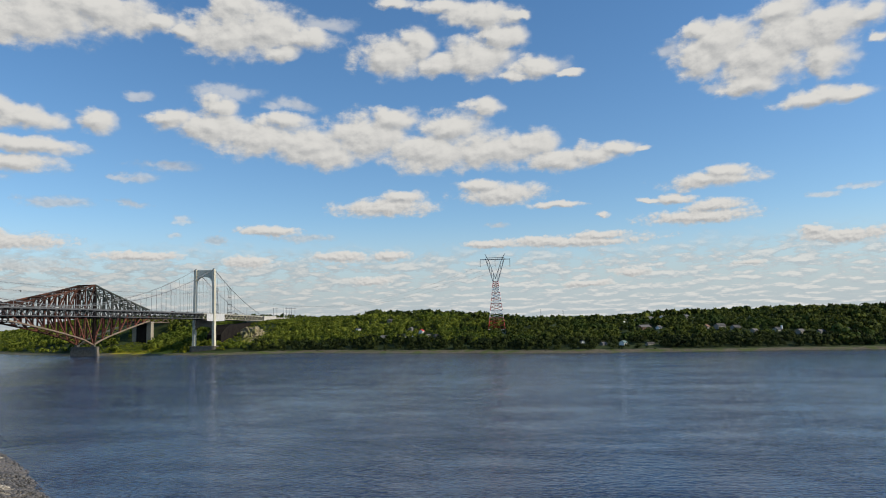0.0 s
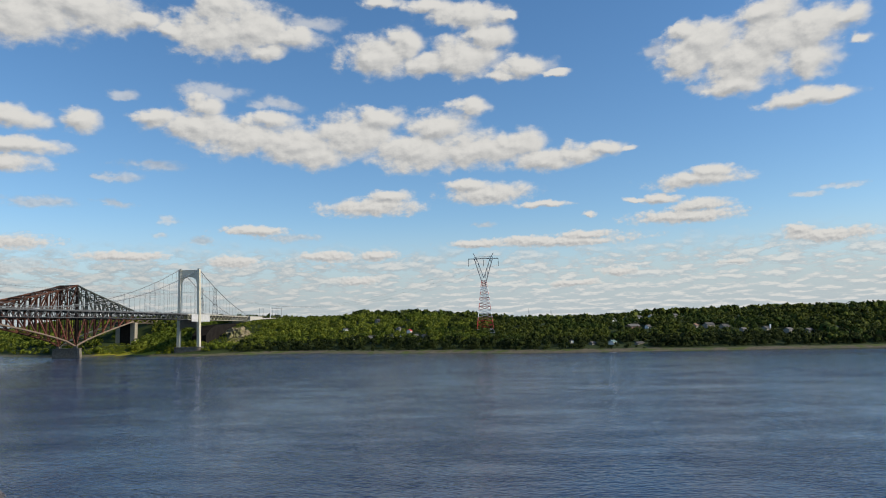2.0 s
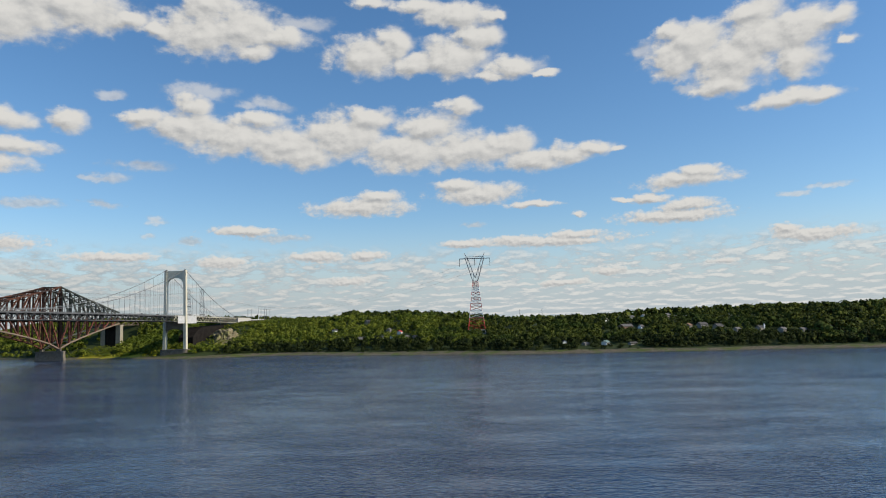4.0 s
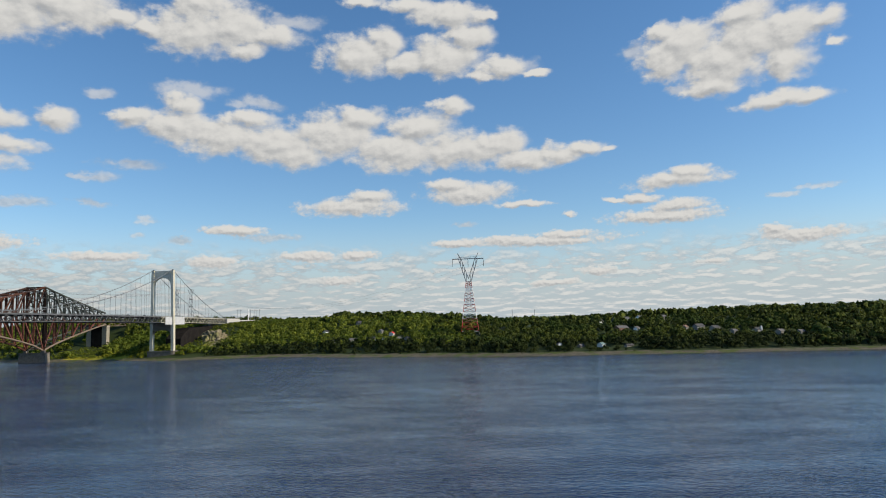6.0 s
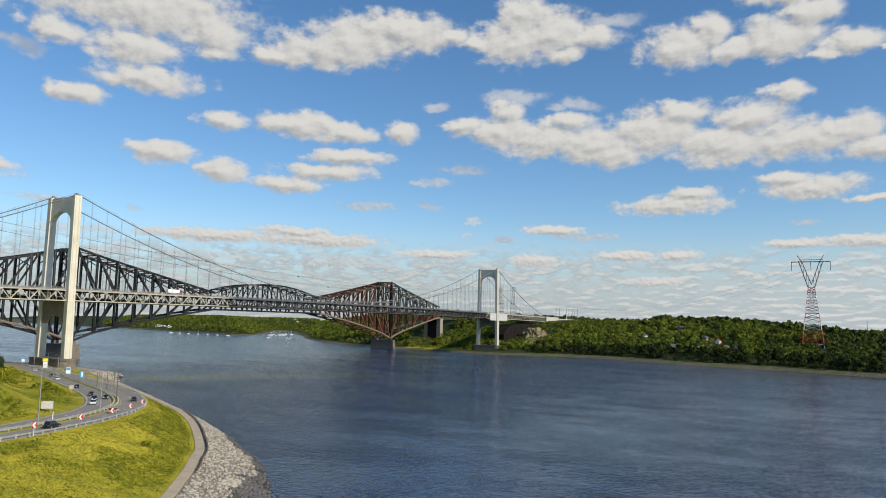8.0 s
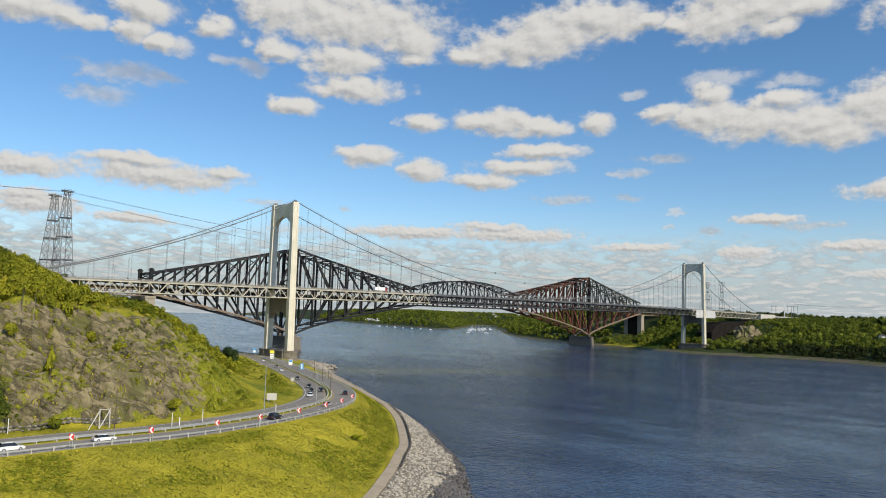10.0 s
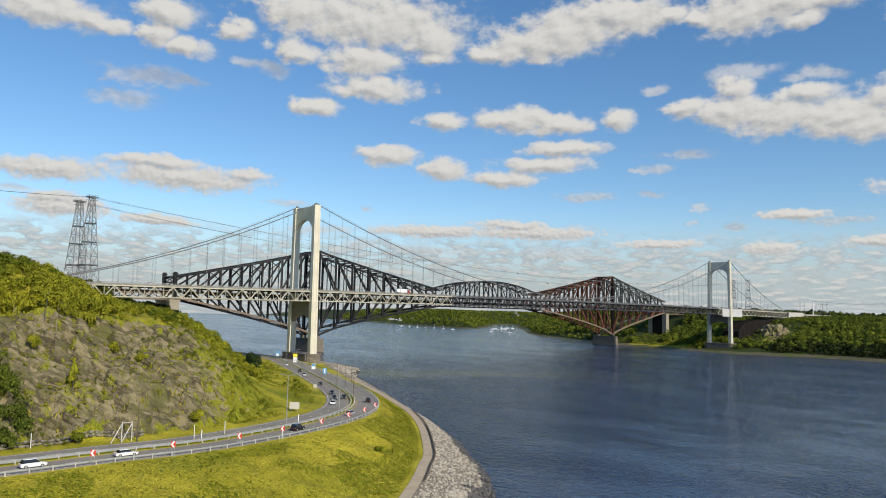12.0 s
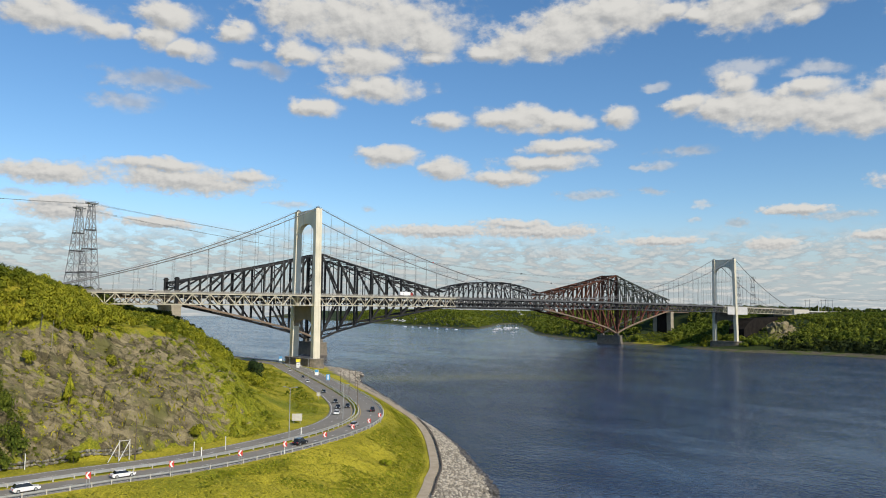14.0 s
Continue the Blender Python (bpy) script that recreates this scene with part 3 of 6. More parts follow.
BEAMS = {}


def unit_beam(mat, kind="h"):
    """A beam one metre long up z, one metre across: H section or box."""
    key = (mat.name, kind)
    if key not in BEAMS:
        bm = bmesh.new()
        if kind == "h":
            box(bm, -0.5, 0.5, -0.5, -0.36, 0, 1)
            box(bm, -0.5, 0.5, 0.36, 0.5, 0, 1)
            box(bm, -0.12, 0.12, -0.36, 0.36, 0, 1)
        else:
            r = 0.42
            prof = [(-0.5, -r), (-r, -0.5), (r, -0.5), (0.5, -r), (0.5, r), (r, 0.5), (-r, 0.5), (-0.5, r)]
            lo = [bm.verts.new((x, y, 0)) for x, y in prof]
            hi = [bm.verts.new((x, y, 1)) for x, y in prof]
            bm.faces.new(lo[::-1])
            bm.faces.new(hi)
            for i in range(8):
                bm.faces.new((lo[i], lo[(i + 1) % 8], hi[(i + 1) % 8], hi[i]))
        BEAMS[key] = mesh_of("beam", bm, mat)
    return BEAMS[key]


def beam_matrix(a, b, w, d):
    a, b = Vector(a), Vector(b)
    v = b - a
    q = v.to_track_quat("Z", "X" if abs(v.normalized().x) < 0.9 else "Y")
    return Matrix.Translation(a) @ q.to_matrix().to_4x4() @ Matrix.Diagonal((w, d, v.length, 1))


def beam(name, a, b, w, mat, parent, d=None, kind="h", label=""):
    return put(name, unit_beam(mat, kind), parent, beam_matrix(a, b, w, d or w), label)


def beams_joined(name, segs, mat, parent, kind="h"):
    """Many beams (a, b, w, d) in one mesh, for those too far to pick apart."""
    src = unit_beam(mat, kind)
    co = np.array([v.co[:] for v in src.vertices])
    polys = [list(p.vertices) for p in src.polygons]
    verts, faces = [], []
    for a, b, w, d in segs:
        m = np.array(beam_matrix(a, b, w, d))
        base = len(verts)
        verts.extend((co @ m[:3, :3].T + m[:3, 3]).tolist())
        faces.extend([[i + base for i in p] for p in polys])
    me = bpy.data.meshes.new(name)
    me.from_pydata(verts, [], faces)
    me.materials.append(mat)
    ob = new(name, me)
    ob.parent = parent
    ob["kind"] = "stuff"
    return ob


def tube(bm, pts, r, sides=6):
    rings = []
    for i, p in enumerate(pts):
        p = Vector(p)
        d = (Vector(pts[min(i + 1, len(pts) - 1)]) - Vector(pts[max(i - 1, 0)])).normalized()
        side = d.cross(Vector((0, 0, 1)))
        side = side.normalized() if side.length > 1e-3 else Vector((1, 0, 0))
        up = side.cross(d)
        rr = r[i] if isinstance(r, (list, tuple)) else r
        rings.append([bm.verts.new(p + rr * (math.cos(a) * side + math.sin(a) * up)) for a in (2 * math.pi * k / sides for k in range(sides))])
    for a, b in zip(rings, rings[1:]):
        for k in range(sides):
            bm.faces.new((a[k], a[(k + 1) % sides], b[(k + 1) % sides], b[k]))
    bm.faces.new(rings[0])
    bm.faces.new(rings[-1][::-1])


# ---- the plan: shores, path and road, as x, y, z ----
def line(*p):
    return np.array(p, float)


NEAR_SHORE = line((620, -900), (560, -560), (500, -390), (462, -290), (425, -232), (393, -194), (366, -166), (345, -147), (333, -138), (319, -129), (302, -117), (285, -107.5),
                  (271, -99.5), (256, -92), (238, -83), (214, -71), (186, -56), (157, -41), (126, -26), (92, -11), (64, 6), (48, 22), (28, 34), (0, 46), (-20, 50), (-60, 46), (-150, 40), (-260, 30), (-480, 60), (-1000, 240),
                  (-2000, 600), (-3300, 1080), (-4500, 1500), (-6000, 2000))
FAR_SHORE = line((-6000, 2700), (-4400, 2300), (-3300, 1930), (-2000, 1490), (-1500, 1282), (-1300, 1225), (-1085, 1145), (-985, 1130), (-1000, 1200), (-1060, 1262), (-1370, 1640), (-1560, 1880), (-1550, 1985), (-1260, 1630),
                 (-935, 1310), (-690, 1045), (-515, 880), (-420, 810), (-362, 775), (-290, 740), (-250, 704), (-205, 678), (-150, 682),
                 (-100, 672), (-62, 655), (-28, 640), (10, 622), (40, 621), (62, 626), (95, 628), (126, 642), (160, 643), (199, 634), (241, 608), (277, 580), (350, 556), (414, 535), (460, 510), (500, 494), (553, 486), (600, 484), (644, 476), (697, 471), (750, 469), (836, 461),
                 (1100, 430), (1700, 350), (3000, 200), (6000, 0))
PATH_LINE = line((600, -900, 5), (530, -560, 5), (470, -400, 5), (432, -290, 5), (400, -240, 5.2), (375, -205, 5.4), (358, -185, 5.4), (347, -173, 5.4), (340, -166, 5.4), (333, -158.5, 5.3), (325, -151.5, 5.3), (310, -139.5, 5.3),
                 (295, -128, 5.2), (277, -115.5, 5.2), (256, -103, 5.2), (236, -93, 5.2), (203, -77, 5.2), (165, -60, 5.2), (125, -42, 5), (85, -23, 4.8), (40, -2, 4.5), (10, 14, 4.2), (-60, 22, 4), (-260, 14, 4), (-480, 42, 4),
                 (-1000, 225, 4), (-3300, 1060, 4))
ROAD_LINE = line((420, -900, 18), (375, -560, 17), (345, -400, 16), (331, -310, 15.2), (328.5, -262, 14.8), (327, -243, 14.7), (326, -226, 14.5), (322.5, -212, 14.3), (315.5, -194, 14), (306.5, -177, 13.7),
                 (294, -160.5, 13.2), (277, -145, 12.6), (252, -128.5, 12), (222, -113, 11.4), (182, -94.5, 10.5), (143, -77, 9.6), (103, -59.5, 8.7), (62, -42, 7.8), (21, -25, 7), (-24, -9, 6.4), (-120, 0, 5.5),
                 (-260, -8, 5), (-480, 20, 5), (-1000, 200, 5), (-3300, 1030, 5))
ROAD_HALF = 9.6


def refine(p, step):
    """A Catmull-Rom curve through the points, at about even steps."""
    out = []
    for i in range(len(p) - 1):
        a, b, c, d = p[max(i - 1, 0)], p[i], p[i + 1], p[min(i + 2, len(p) - 1)]
        n = max(1, int(np.linalg.norm((c - b)[:2]) / step))
        for k in range(n):
            u = k / n
            out.append(0.5 * (2 * b + (c - a) * u + (2 * a - 5 * b + 4 * c - d) * u * u + (3 * b - a - 3 * c + d) * u ** 3))
    out.append(p[-1])
    return np.array(out)


def near_line(q, ln):
    """For points q: distance to the line, side (positive to its left) and the line's third value there."""
    best, side, val = np.full(len(q), 1e18), np.zeros(len(q)), np.zeros(len(q))
    for a, b in zip(ln, ln[1:]):
        v = (b - a)[:2]
        w = q - a[:2]
        u = np.clip((w @ v) / (v @ v), 0, 1)
        e = w - u[:, None] * v
        d = (e * e).sum(1)
        hit = d < best
        best = np.where(hit, d, best)
        side = np.where(hit, np.sign(v[0] * w[:, 1] - v[1] * w[:, 0]), side)
        if ln.shape[1] > 2:
            val = np.where(hit, a[2] + u * (b[2] - a[2]), val)
    return np.sqrt(best), side, val


def sstep(v, a, b):
    u = np.clip((v - a) / (b - a), 0, 1)
    return u * u * (3 - 2 * u)


def inside(q, poly):
    c = np.zeros(len(q), bool)
    for (x0, y0), (x1, y1) in zip(poly, np.roll(poly, -1, 0)):
        hit = ((y0 > q[:, 1]) != (y1 > q[:, 1])) & (q[:, 0] < (x1 - x0) * (q[:, 1] - y0) / (y1 - y0 + 1e-12) + x0)
        c ^= hit
    return c


WATER_POLY = np.concatenate([NEAR_SHORE, FAR_SHORE])
PLAT_X = [-6000, -2000, -1000, -450, -150, -28, 150, 310, 400, 490, 620, 725, 1000, 1600, 6000]
PLAT_Z = [46, 48, 50, 58, 52, 50, 51, 49, 41, 32, 33, 38, 40, 40, 40]


def vnoise(q, scale, seed=0.0):
    return np.array([noise.fractal(Vector((x * scale, y * scale, seed)), 0.9, 2.0, 4) for x, y in q])


def far_height(q, d):
    plat = np.interp(q[:, 0], PLAT_X, PLAT_Z)
    beach = 3.2 * np.clip(d / 17, 0, 1)
    bank = np.clip((d - 24) / np.interp(q[:, 0], [-800, -300, -230], [130, 130, 230]), 0, 1)
    bank = bank * (1 - 0.62 * np.exp(-((q[:, 0] + 178) / 52) ** 2) * (1 - sstep(q[:, 1], 838, 900)))
    return beach + (plat - 3.2) * np.sin(bank * math.pi / 2) ** 1.15 * (1 - 0.22 * sstep(d, 20, 90) * (1 - sstep(d, 90, 200)))


def ground_height(q):
    """Height and zone (rock, beach, wood) of the bare ground at points q."""
    h = np.full(len(q), -3.5)
    zone = np.zeros((len(q), 3))
    gravel = np.zeros(len(q))
    water = inside(q, WATER_POLY)
    dn, _, _ = near_line(q, NEAR_SHORE)
    df, _, _ = near_line(q, FAR_SHORE)
    far = ~water & (df < dn)
    near = ~water & ~far
    wet = np.minimum(dn, df)
    h = np.where(water, np.maximum(-3.5, -0.25 * wet), h)
    h[far] = far_height(q[far], df[far])
    zone[far, 1] = 1.0
    wide = np.where((q[far, 0] > 60) & (q[far, 0] < 640), 7.0, 0.0)
    zone[far, 2] = sstep(df[far] - wide, 11, 19)
    zone[water, 1] = 1.0
    gravel[water & (dn < df)] = 1.0
    lawn = far & (q[:, 0] > -170) & (q[:, 0] < -50) & (df > 9) & (df < 40)
    zone[lawn] = 0
    crag = far & (np.hypot((q[:, 0] - 58) / 22, (q[:, 1] - 730) / 30) < 1)
    zone[crag] = (0.85, 0, 0)
    qn = q[near]
    ds = dn[near]
    dp, sp, zp = near_line(qn, PATH_LINE)
    dr, sr, zr = near_line(qn, ROAD_LINE)
    inland_p, inland_r = sp > 0, sr > 0
    u = ds / (ds + np.maximum(dp - 1.6, 0) + 1e-6)
    bank = zp * u ** 0.85
    e = np.maximum(dr - ROAD_HALF, 0)
    u = np.maximum(dp - 1.6, 0) / (np.maximum(dp - 1.6, 0) + e + 1e-6)
    slope = zp + (zr - 0.12 - zp) * (0.55 * u + 0.45 * sstep(u, 0, 1))
    din = np.maximum(dr - ROAD_HALF - 1.0, 0)
    yr = qn[:, 1] + (qn[:, 0] - 320) * 0.35
    wa = 1 - sstep(yr, -222, -176)
    rise_a = 0.10 * np.minimum(din, 5) + 0.85 * np.clip(din - 4, 0, 14) + 0.50 * np.clip(din - 18, 0, 80)
    rise_b = 0.16 * np.minimum(din, 30) + 0.80 * np.clip(din - 30, 0, 90)
    top = np.interp(yr, [-275, -263, -254, -242, -218, -204, -193, -180], [57, 53, 46, 43, 40, 34, 28, 25])
    hill = zr - 0.12 + wa * rise_a + (1 - wa) * rise_b
    hill = np.where(hill > top - 5, top - 5 * np.exp(-(hill - top + 5) / 5), hill)
    hn = np.where(inland_r, hill, np.where(inland_p, slope, bank))
    hn = np.where(dr < ROAD_HALF + 0.8, zr - 0.12, hn)
    h[near] = hn
    rock = 0.9 * wa * sstep(din, 3, 8) * (1 - sstep(din, 46, 58)) * inland_r * (1 - 0.55 * sstep(-yr, 258, 268) * (1 - sstep(din, 20, 32)))
    zone[near, 0] = rock
    gravel[near] = np.where(inland_p, 0, 1.0)
    near_idx = np.where(near)[0]
    pick = near_idx[(rock > 0.02)]
    if len(pick):
        pts = q[pick]
        n1 = np.array([noise.fractal(Vector((x * 0.06, y * 0.06, 0.3)), 0.9, 2.1, 4) for x, y in pts])
        n2 = np.array([noise.cell(Vector((x * 0.16 + y * 0.10, y * 0.20, 1.0))) for x, y in pts])
        n3 = np.array([noise.fractal(Vector((x * 0.40, y * 0.40, 4.0)), 0.8, 2.0, 4) for x, y in pts])
        strata = (h[pick] * 1.0 + 0.55 * pts[:, 1] + 2.5 * n1 + 1.2 * n2)
        f1, f2 = strata / 6.5 % 1.0, (strata + 1.7 * n3) / 2.3 % 1.0
        ledge = (3.4 * (sstep(f1, 0, 0.22) - f1) + 0.5 * (sstep(f2, 0, 0.3) - f2)) * np.clip(0.6 + 1.2 * n1 + 0.8 * (n2 - 0.4), 0, 1.4)
        blocks = np.zeros(len(pick))
        for size, amp in ((7.5, 2.4), (3.2, 1.5), (1.7, 0.6)):
            for j, (x, y) in enumerate(pts):
                cell = noise.voronoi(Vector((x / size * 0.8, y / size, h[pick[j]] / size * 0.7)))[1][0]
                blocks[j] += amp * (noise.cell(cell * 9.7 + Vector((size, 0, 0))) - 0.5)
        h[pick] += zone[pick, 0] * (0.55 * ledge + 1.5 * n1 + 0.5 * n3 + blocks)
    soft = near_idx[(rock <= 0.02)]
    if len(soft):
        off_road = np.clip((near_line(q[soft], ROAD_LINE)[0] - 12) / 8, 0, 1) * np.clip((near_line(q[soft], PATH_LINE)[0] - 3) / 5, 0, 1)
        h[soft] += off_road * 0.7 * vnoise(q[soft], 0.11)
    return h, np.column_stack([zone, gravel])


def axis(*spans):
    out = []
    for a, b, step in spans:
        out.extend(np.linspace(a, b, max(2, int(round((b - a) / step)) + 1))[:-1])
    out.append(spans[-1][1])
    return np.array(out)


GX = axis((-6200, -2400, 400), (-2400, -1700, 70), (-1700, -500, 26), (-500, -140, 18), (-140, 150, 6), (150, 230, 3), (230, 335, 1.25), (335, 400, 2.2), (400, 480, 5), (480, 1100, 14), (1100, 2000, 80), (2000, 6200, 420))
GY = axis((-6200, -1000, 500), (-1000, -340, 50), (-340, -275, 2.5), (-275, -195, 1.25), (-195, -70, 2.2), (-70, 80, 4), (80, 400, 40), (400, 900, 9), (900, 1350, 20), (1350, 2100, 45), (2100, 6200, 300))
gx, gy = np.meshgrid(GX, GY)
flat = np.stack([gx.ravel(), gy.ravel()], 1)
gh, gz = ground_height(flat)
idx = np.arange(len(flat)).reshape(gx.shape)
quads = np.stack([idx[:-1, :-1].ravel(), idx[:-1, 1:].ravel(), idx[1:, 1:].ravel(), idx[1:, :-1].ravel()], 1)
ground_me = mesh_arrays("ground", np.column_stack([flat, gh]), quads, M_GROUND)
zone_layer = ground_me.color_attributes.new("zone", "FLOAT_COLOR", "POINT")
zone_layer.data.foreach_set("color", gz.astype(np.float32).ravel())
rocky = gz[quads, 0].mean(1) > 0.45
ground_me.polygons.foreach_set("use_smooth", ~rocky)
ground = tagged(new("ground", ground_me), "grassy river banks with rock slopes and wooded hills", "ground", kind="structure")
GRID_H = gh.reshape(gx.shape)


def height_at(pts):
    """Ground height by bilinear look-up on the sheet."""
    pts = np.atleast_2d(np.asarray(pts, float))
    i = np.clip(np.searchsorted(GX, pts[:, 0]) - 1, 0, len(GX) - 2)
    j = np.clip(np.searchsorted(GY, pts[:, 1]) - 1, 0, len(GY) - 2)
    u = (pts[:, 0] - GX[i]) / (GX[i + 1] - GX[i])
    v = (pts[:, 1] - GY[j]) / (GY[j + 1] - GY[j])
    return (GRID_H[j, i] * (1 - u) * (1 - v) + GRID_H[j, i + 1] * u * (1 - v) + GRID_H[j + 1, i] * (1 - u) * v + GRID_H[j + 1, i + 1] * u * v)


def hz(x, y):
    return float(height_at([(x, y)])[0])


bm = bmesh.new()
bm.faces.new([bm.verts.new(c) for c in ((-6200, -6200, 0), (6200, -6200, 0), (6200, 6200, 0), (-6200, 6200, 0))])
water = part("water", bm, M_WATER)
tagged(water, "wide dark blue river with small wind ripples", "water", kind="structure")


# ---- road and path ----
def frames_along(ln, step):
    p = refine(ln, step)
    d = np.gradient(p[:, :2], axis=0)
    d /= np.linalg.norm(d, axis=1)[:, None]
    return p, np.stack([-d[:, 1], d[:, 0]], 1), d


def ribbon(name, ln, left, right, lift, mat, parent=None, thick=0.25, step=3.0, keep=None, label=""):
    """A strip between two offsets to the left of a line, with thickness."""
    p, n, _ = frames_along(ln, step)
    if keep is not None:
        k = (p[:, 1] > keep[0]) & (p[:, 0] > keep[1])
        p, n = p[k], n[k]
    bm = bmesh.new()
    prev = None
    for (x, y, z), (nx, ny) in zip(p, n):
        row = [bm.verts.new((x + nx * o, y + ny * o, z + lift - dz)) for o, dz in ((right, 0), (left, 0), (left, thick), (right, thick))]
        if prev:
            for i in range(4):
                bm.faces.new((prev[i], row[i], row[(i + 1) % 4], prev[(i + 1) % 4]))
        prev = row
    bmesh.ops.recalc_face_normals(bm, faces=bm.faces[:])
    return part(name, bm, mat, parent, label)


KEEP = (-420, -300)
road = tagged(ribbon("road", ROAD_LINE, 9.4, -9.4, 0.0, M_ASPH, keep=KEEP), "grey asphalt divided riverside road with worn lanes", "road", kind="structure")
ribbon("median", ROAD_LINE, 0.9, -0.9, 0.12, M_GRASSBLADE, road, 0.3, keep=KEEP, label="narrow grass strip between carriageways")
for o, mt in ((8.7, M_LINE), (1.5, M_YELLOW), (-1.5, M_YELLOW), (-8.7, M_LINE)):
    ribbon("edge_line", ROAD_LINE, o + 0.09, o - 0.09, 0.008, mt, road, 0.004, keep=KEEP)
p_r, n_r, d_r = frames_along(ROAD_LINE, 1.0)
on_view = (p_r[:, 1] > -330) & (p_r[:, 0] > -40)
p_v, n_v, d_v = p_r[on_view], n_r[on_view], d_r[on_view]
bm = bmesh.new()
box(bm, -0.075, 0.075, -1.5, 1.5, 0.004, 0.010)
dash_me = mesh_of("lane_dash", bm, M_LINE)
arc = np.concatenate([[0], np.cumsum(np.linalg.norm(np.diff(p_v[:, :2], axis=0), axis=1))])


def along(s, o, lift=0.0):
    """Place and heading at s metres along the visible road, o metres to its left."""
    x, y, z = (np.interp(s, arc, p_v[:, k]) for k in range(3))
    nx, ny = (np.interp(s, arc, n_v[:, k]) for k in range(2))
    return (x + nx * o, y + ny * o, z + lift), math.degrees(math.atan2(-nx, ny)) * 1.0


def heading(s):
    dx, dy = (np.interp(s, arc, d_v[:, k]) for k in range(2))
    return math.degrees(math.atan2(-dx, dy))


for o in (5.1, -5.1):
    for k in range(int(arc[-1] / 9)):
        at, _ = along(k * 9.0, o)
        put("lane_dash", dash_me, road, pose(*at, 0, 0, heading(k * 9.0)))

path = tagged(ribbon("gravel_path", PATH_LINE, 1.2, -1.2, 0.22, M_PATH, keep=(-420, 130)), "pale gravel footpath along the river bank", "path", kind="structure")


def guard_rail(o, label, s0=0.0, s1=None):
    s1 = s1 or arc[-1]
    at, _ = along(s0, o)
    rail = thing("guard_rail", (0, 0, 0), label, "guard rail", "road guard rails")
    bm = bmesh.new()
    prev = None
    for s in np.arange(s0, s1, 3.0):
        (x, y, z), _ = along(s, o)
        (x2, y2, _), _ = along(s, o + 0.08)
        row = [bm.verts.new(c) for c in ((x, y, z + 0.46), (x2, y2, z + 0.54), (x, y, z + 0.62), (x2, y2, z + 0.70), (x, y, z + 0.78), (2 * x - x2, 2 * y - y2, z + 0.78), (2 * x - x2, 2 * y - y2, z + 0.46))]
        if prev:
            for i in range(7):
                bm.faces.new((prev[i], row[i], row[(i + 1) % 7], prev[(i + 1) % 7]))
        prev = row
    part("rail_beam", bm, M_GALV, rail)
    bm = bmesh.new()
    box(bm, -0.11, 0.11, -0.11, 0.11, -0.5, 0.82)
    post = mesh_of("rail_post", bm, M_CONC)
    for s in np.arange(s0, s1, 3.8):
        at, _ = along(s, o - 0.16)
        put("rail_post", post, rail, pose(*at, 0, 0, heading(s)))
    return rail


guard_rail(-9.2, "galvanised steel guard rail on posts above the grass bank")
guard_rail(0.62, "galvanised steel guard rail on the grassy median")
guard_rail(-0.62, "galvanised steel guard rail on the grassy median")


# ---- the suspension bridge ----
def deck_z(y):
    return 60.7 - 0.0000105 * (y - 320) ** 2


Y0, Y1, S0, S1 = 0.0, 667.5, -187.0, 855.0
HALF = 14.3
PANEL = 12.136


def arch_outline(w, z_spring, z_crown, z_top, steps=10):
    """Half-width w: a beam with an elliptical arch cut into its underside, as x and z."""
    pts = [(-w, z_top), (-w, z_spring)]
    for k in range(steps + 1):
        a = math.pi * (1 - k / steps)
        pts.append((w * math.cos(a), z_spring + (z_crown - z_spring) * math.sin(a) ** 0.8))
    pts += [(w, z_spring), (w, z_top)]
    out = []
    for p in pts:
        if not out or (abs(p[0] - out[-1][0]) + abs(p[1] - out[-1][1])) > 1e-4:
            out.append(p)
    return out


def bridge_tower(parent, y, foot):
    for s in (1, -1):
        bm = bmesh.new()
        xb, xt = s * 15.6, s * 14.2
        for lo, hi, wx, wy in ((foot, 50.0, 4.0, 5.6), (50.0, 125.2, 3.7, 5.2)):
            xa = xb + (xt - xb) * (lo - 12) / 113
            xc = xb + (xt - xb) * (hi - 12) / 113
            for (z0, x0), (z1, x1) in (((lo, xa), (hi, xc)),):
                vs = box(bm, -wx / 2, wx / 2, y - wy / 2, y + wy / 2, z0, z1)
                for v in vs:
                    v.co.x += x0 if v.co.z < (z0 + z1) / 2 else x1
        leg = part("leg", bm, M_CREAM, parent)
        for gy_ in (-1.0, 1.0):
            beam("flute", (xb + s * 2.02, y + gy_ * 1.5, foot), (xt + s * 1.87, y + gy_ * 1.35, 124.8), 0.35, M_CREAM, leg, 0.7, "box")
        bm = bmesh.new()
        box(bm, xt - 1.1, xt + 1.1, y - 1.6, y + 1.6, 125.2, 125.9)
        box(bm, xt - 0.6, xt + 0.6, y - 1.0, y + 1.0, 125.9, 126.7)
        part("cable_saddle", bm, M_CABLE, leg)
    bm = bmesh.new()
    prism(bm, arch_outline(12.2, 103.5, 114.5, 124.6), y - 1.9, y + 1.9)
    bmesh.ops.recalc_face_normals(bm, faces=bm.faces[:])
    part("portal_arch", bm, M_CREAM, parent)
    bm = bmesh.new()
    prism(bm, arch_outline(12.7, 35.5, 41.0, 51.0), y - 2.1, y + 2.1)
    bmesh.ops.recalc_face_normals(bm, faces=bm.faces[:])
    part("deck_strut", bm, M_STRUT, parent, "grimy brown-grey strut, deck shade in its colour")


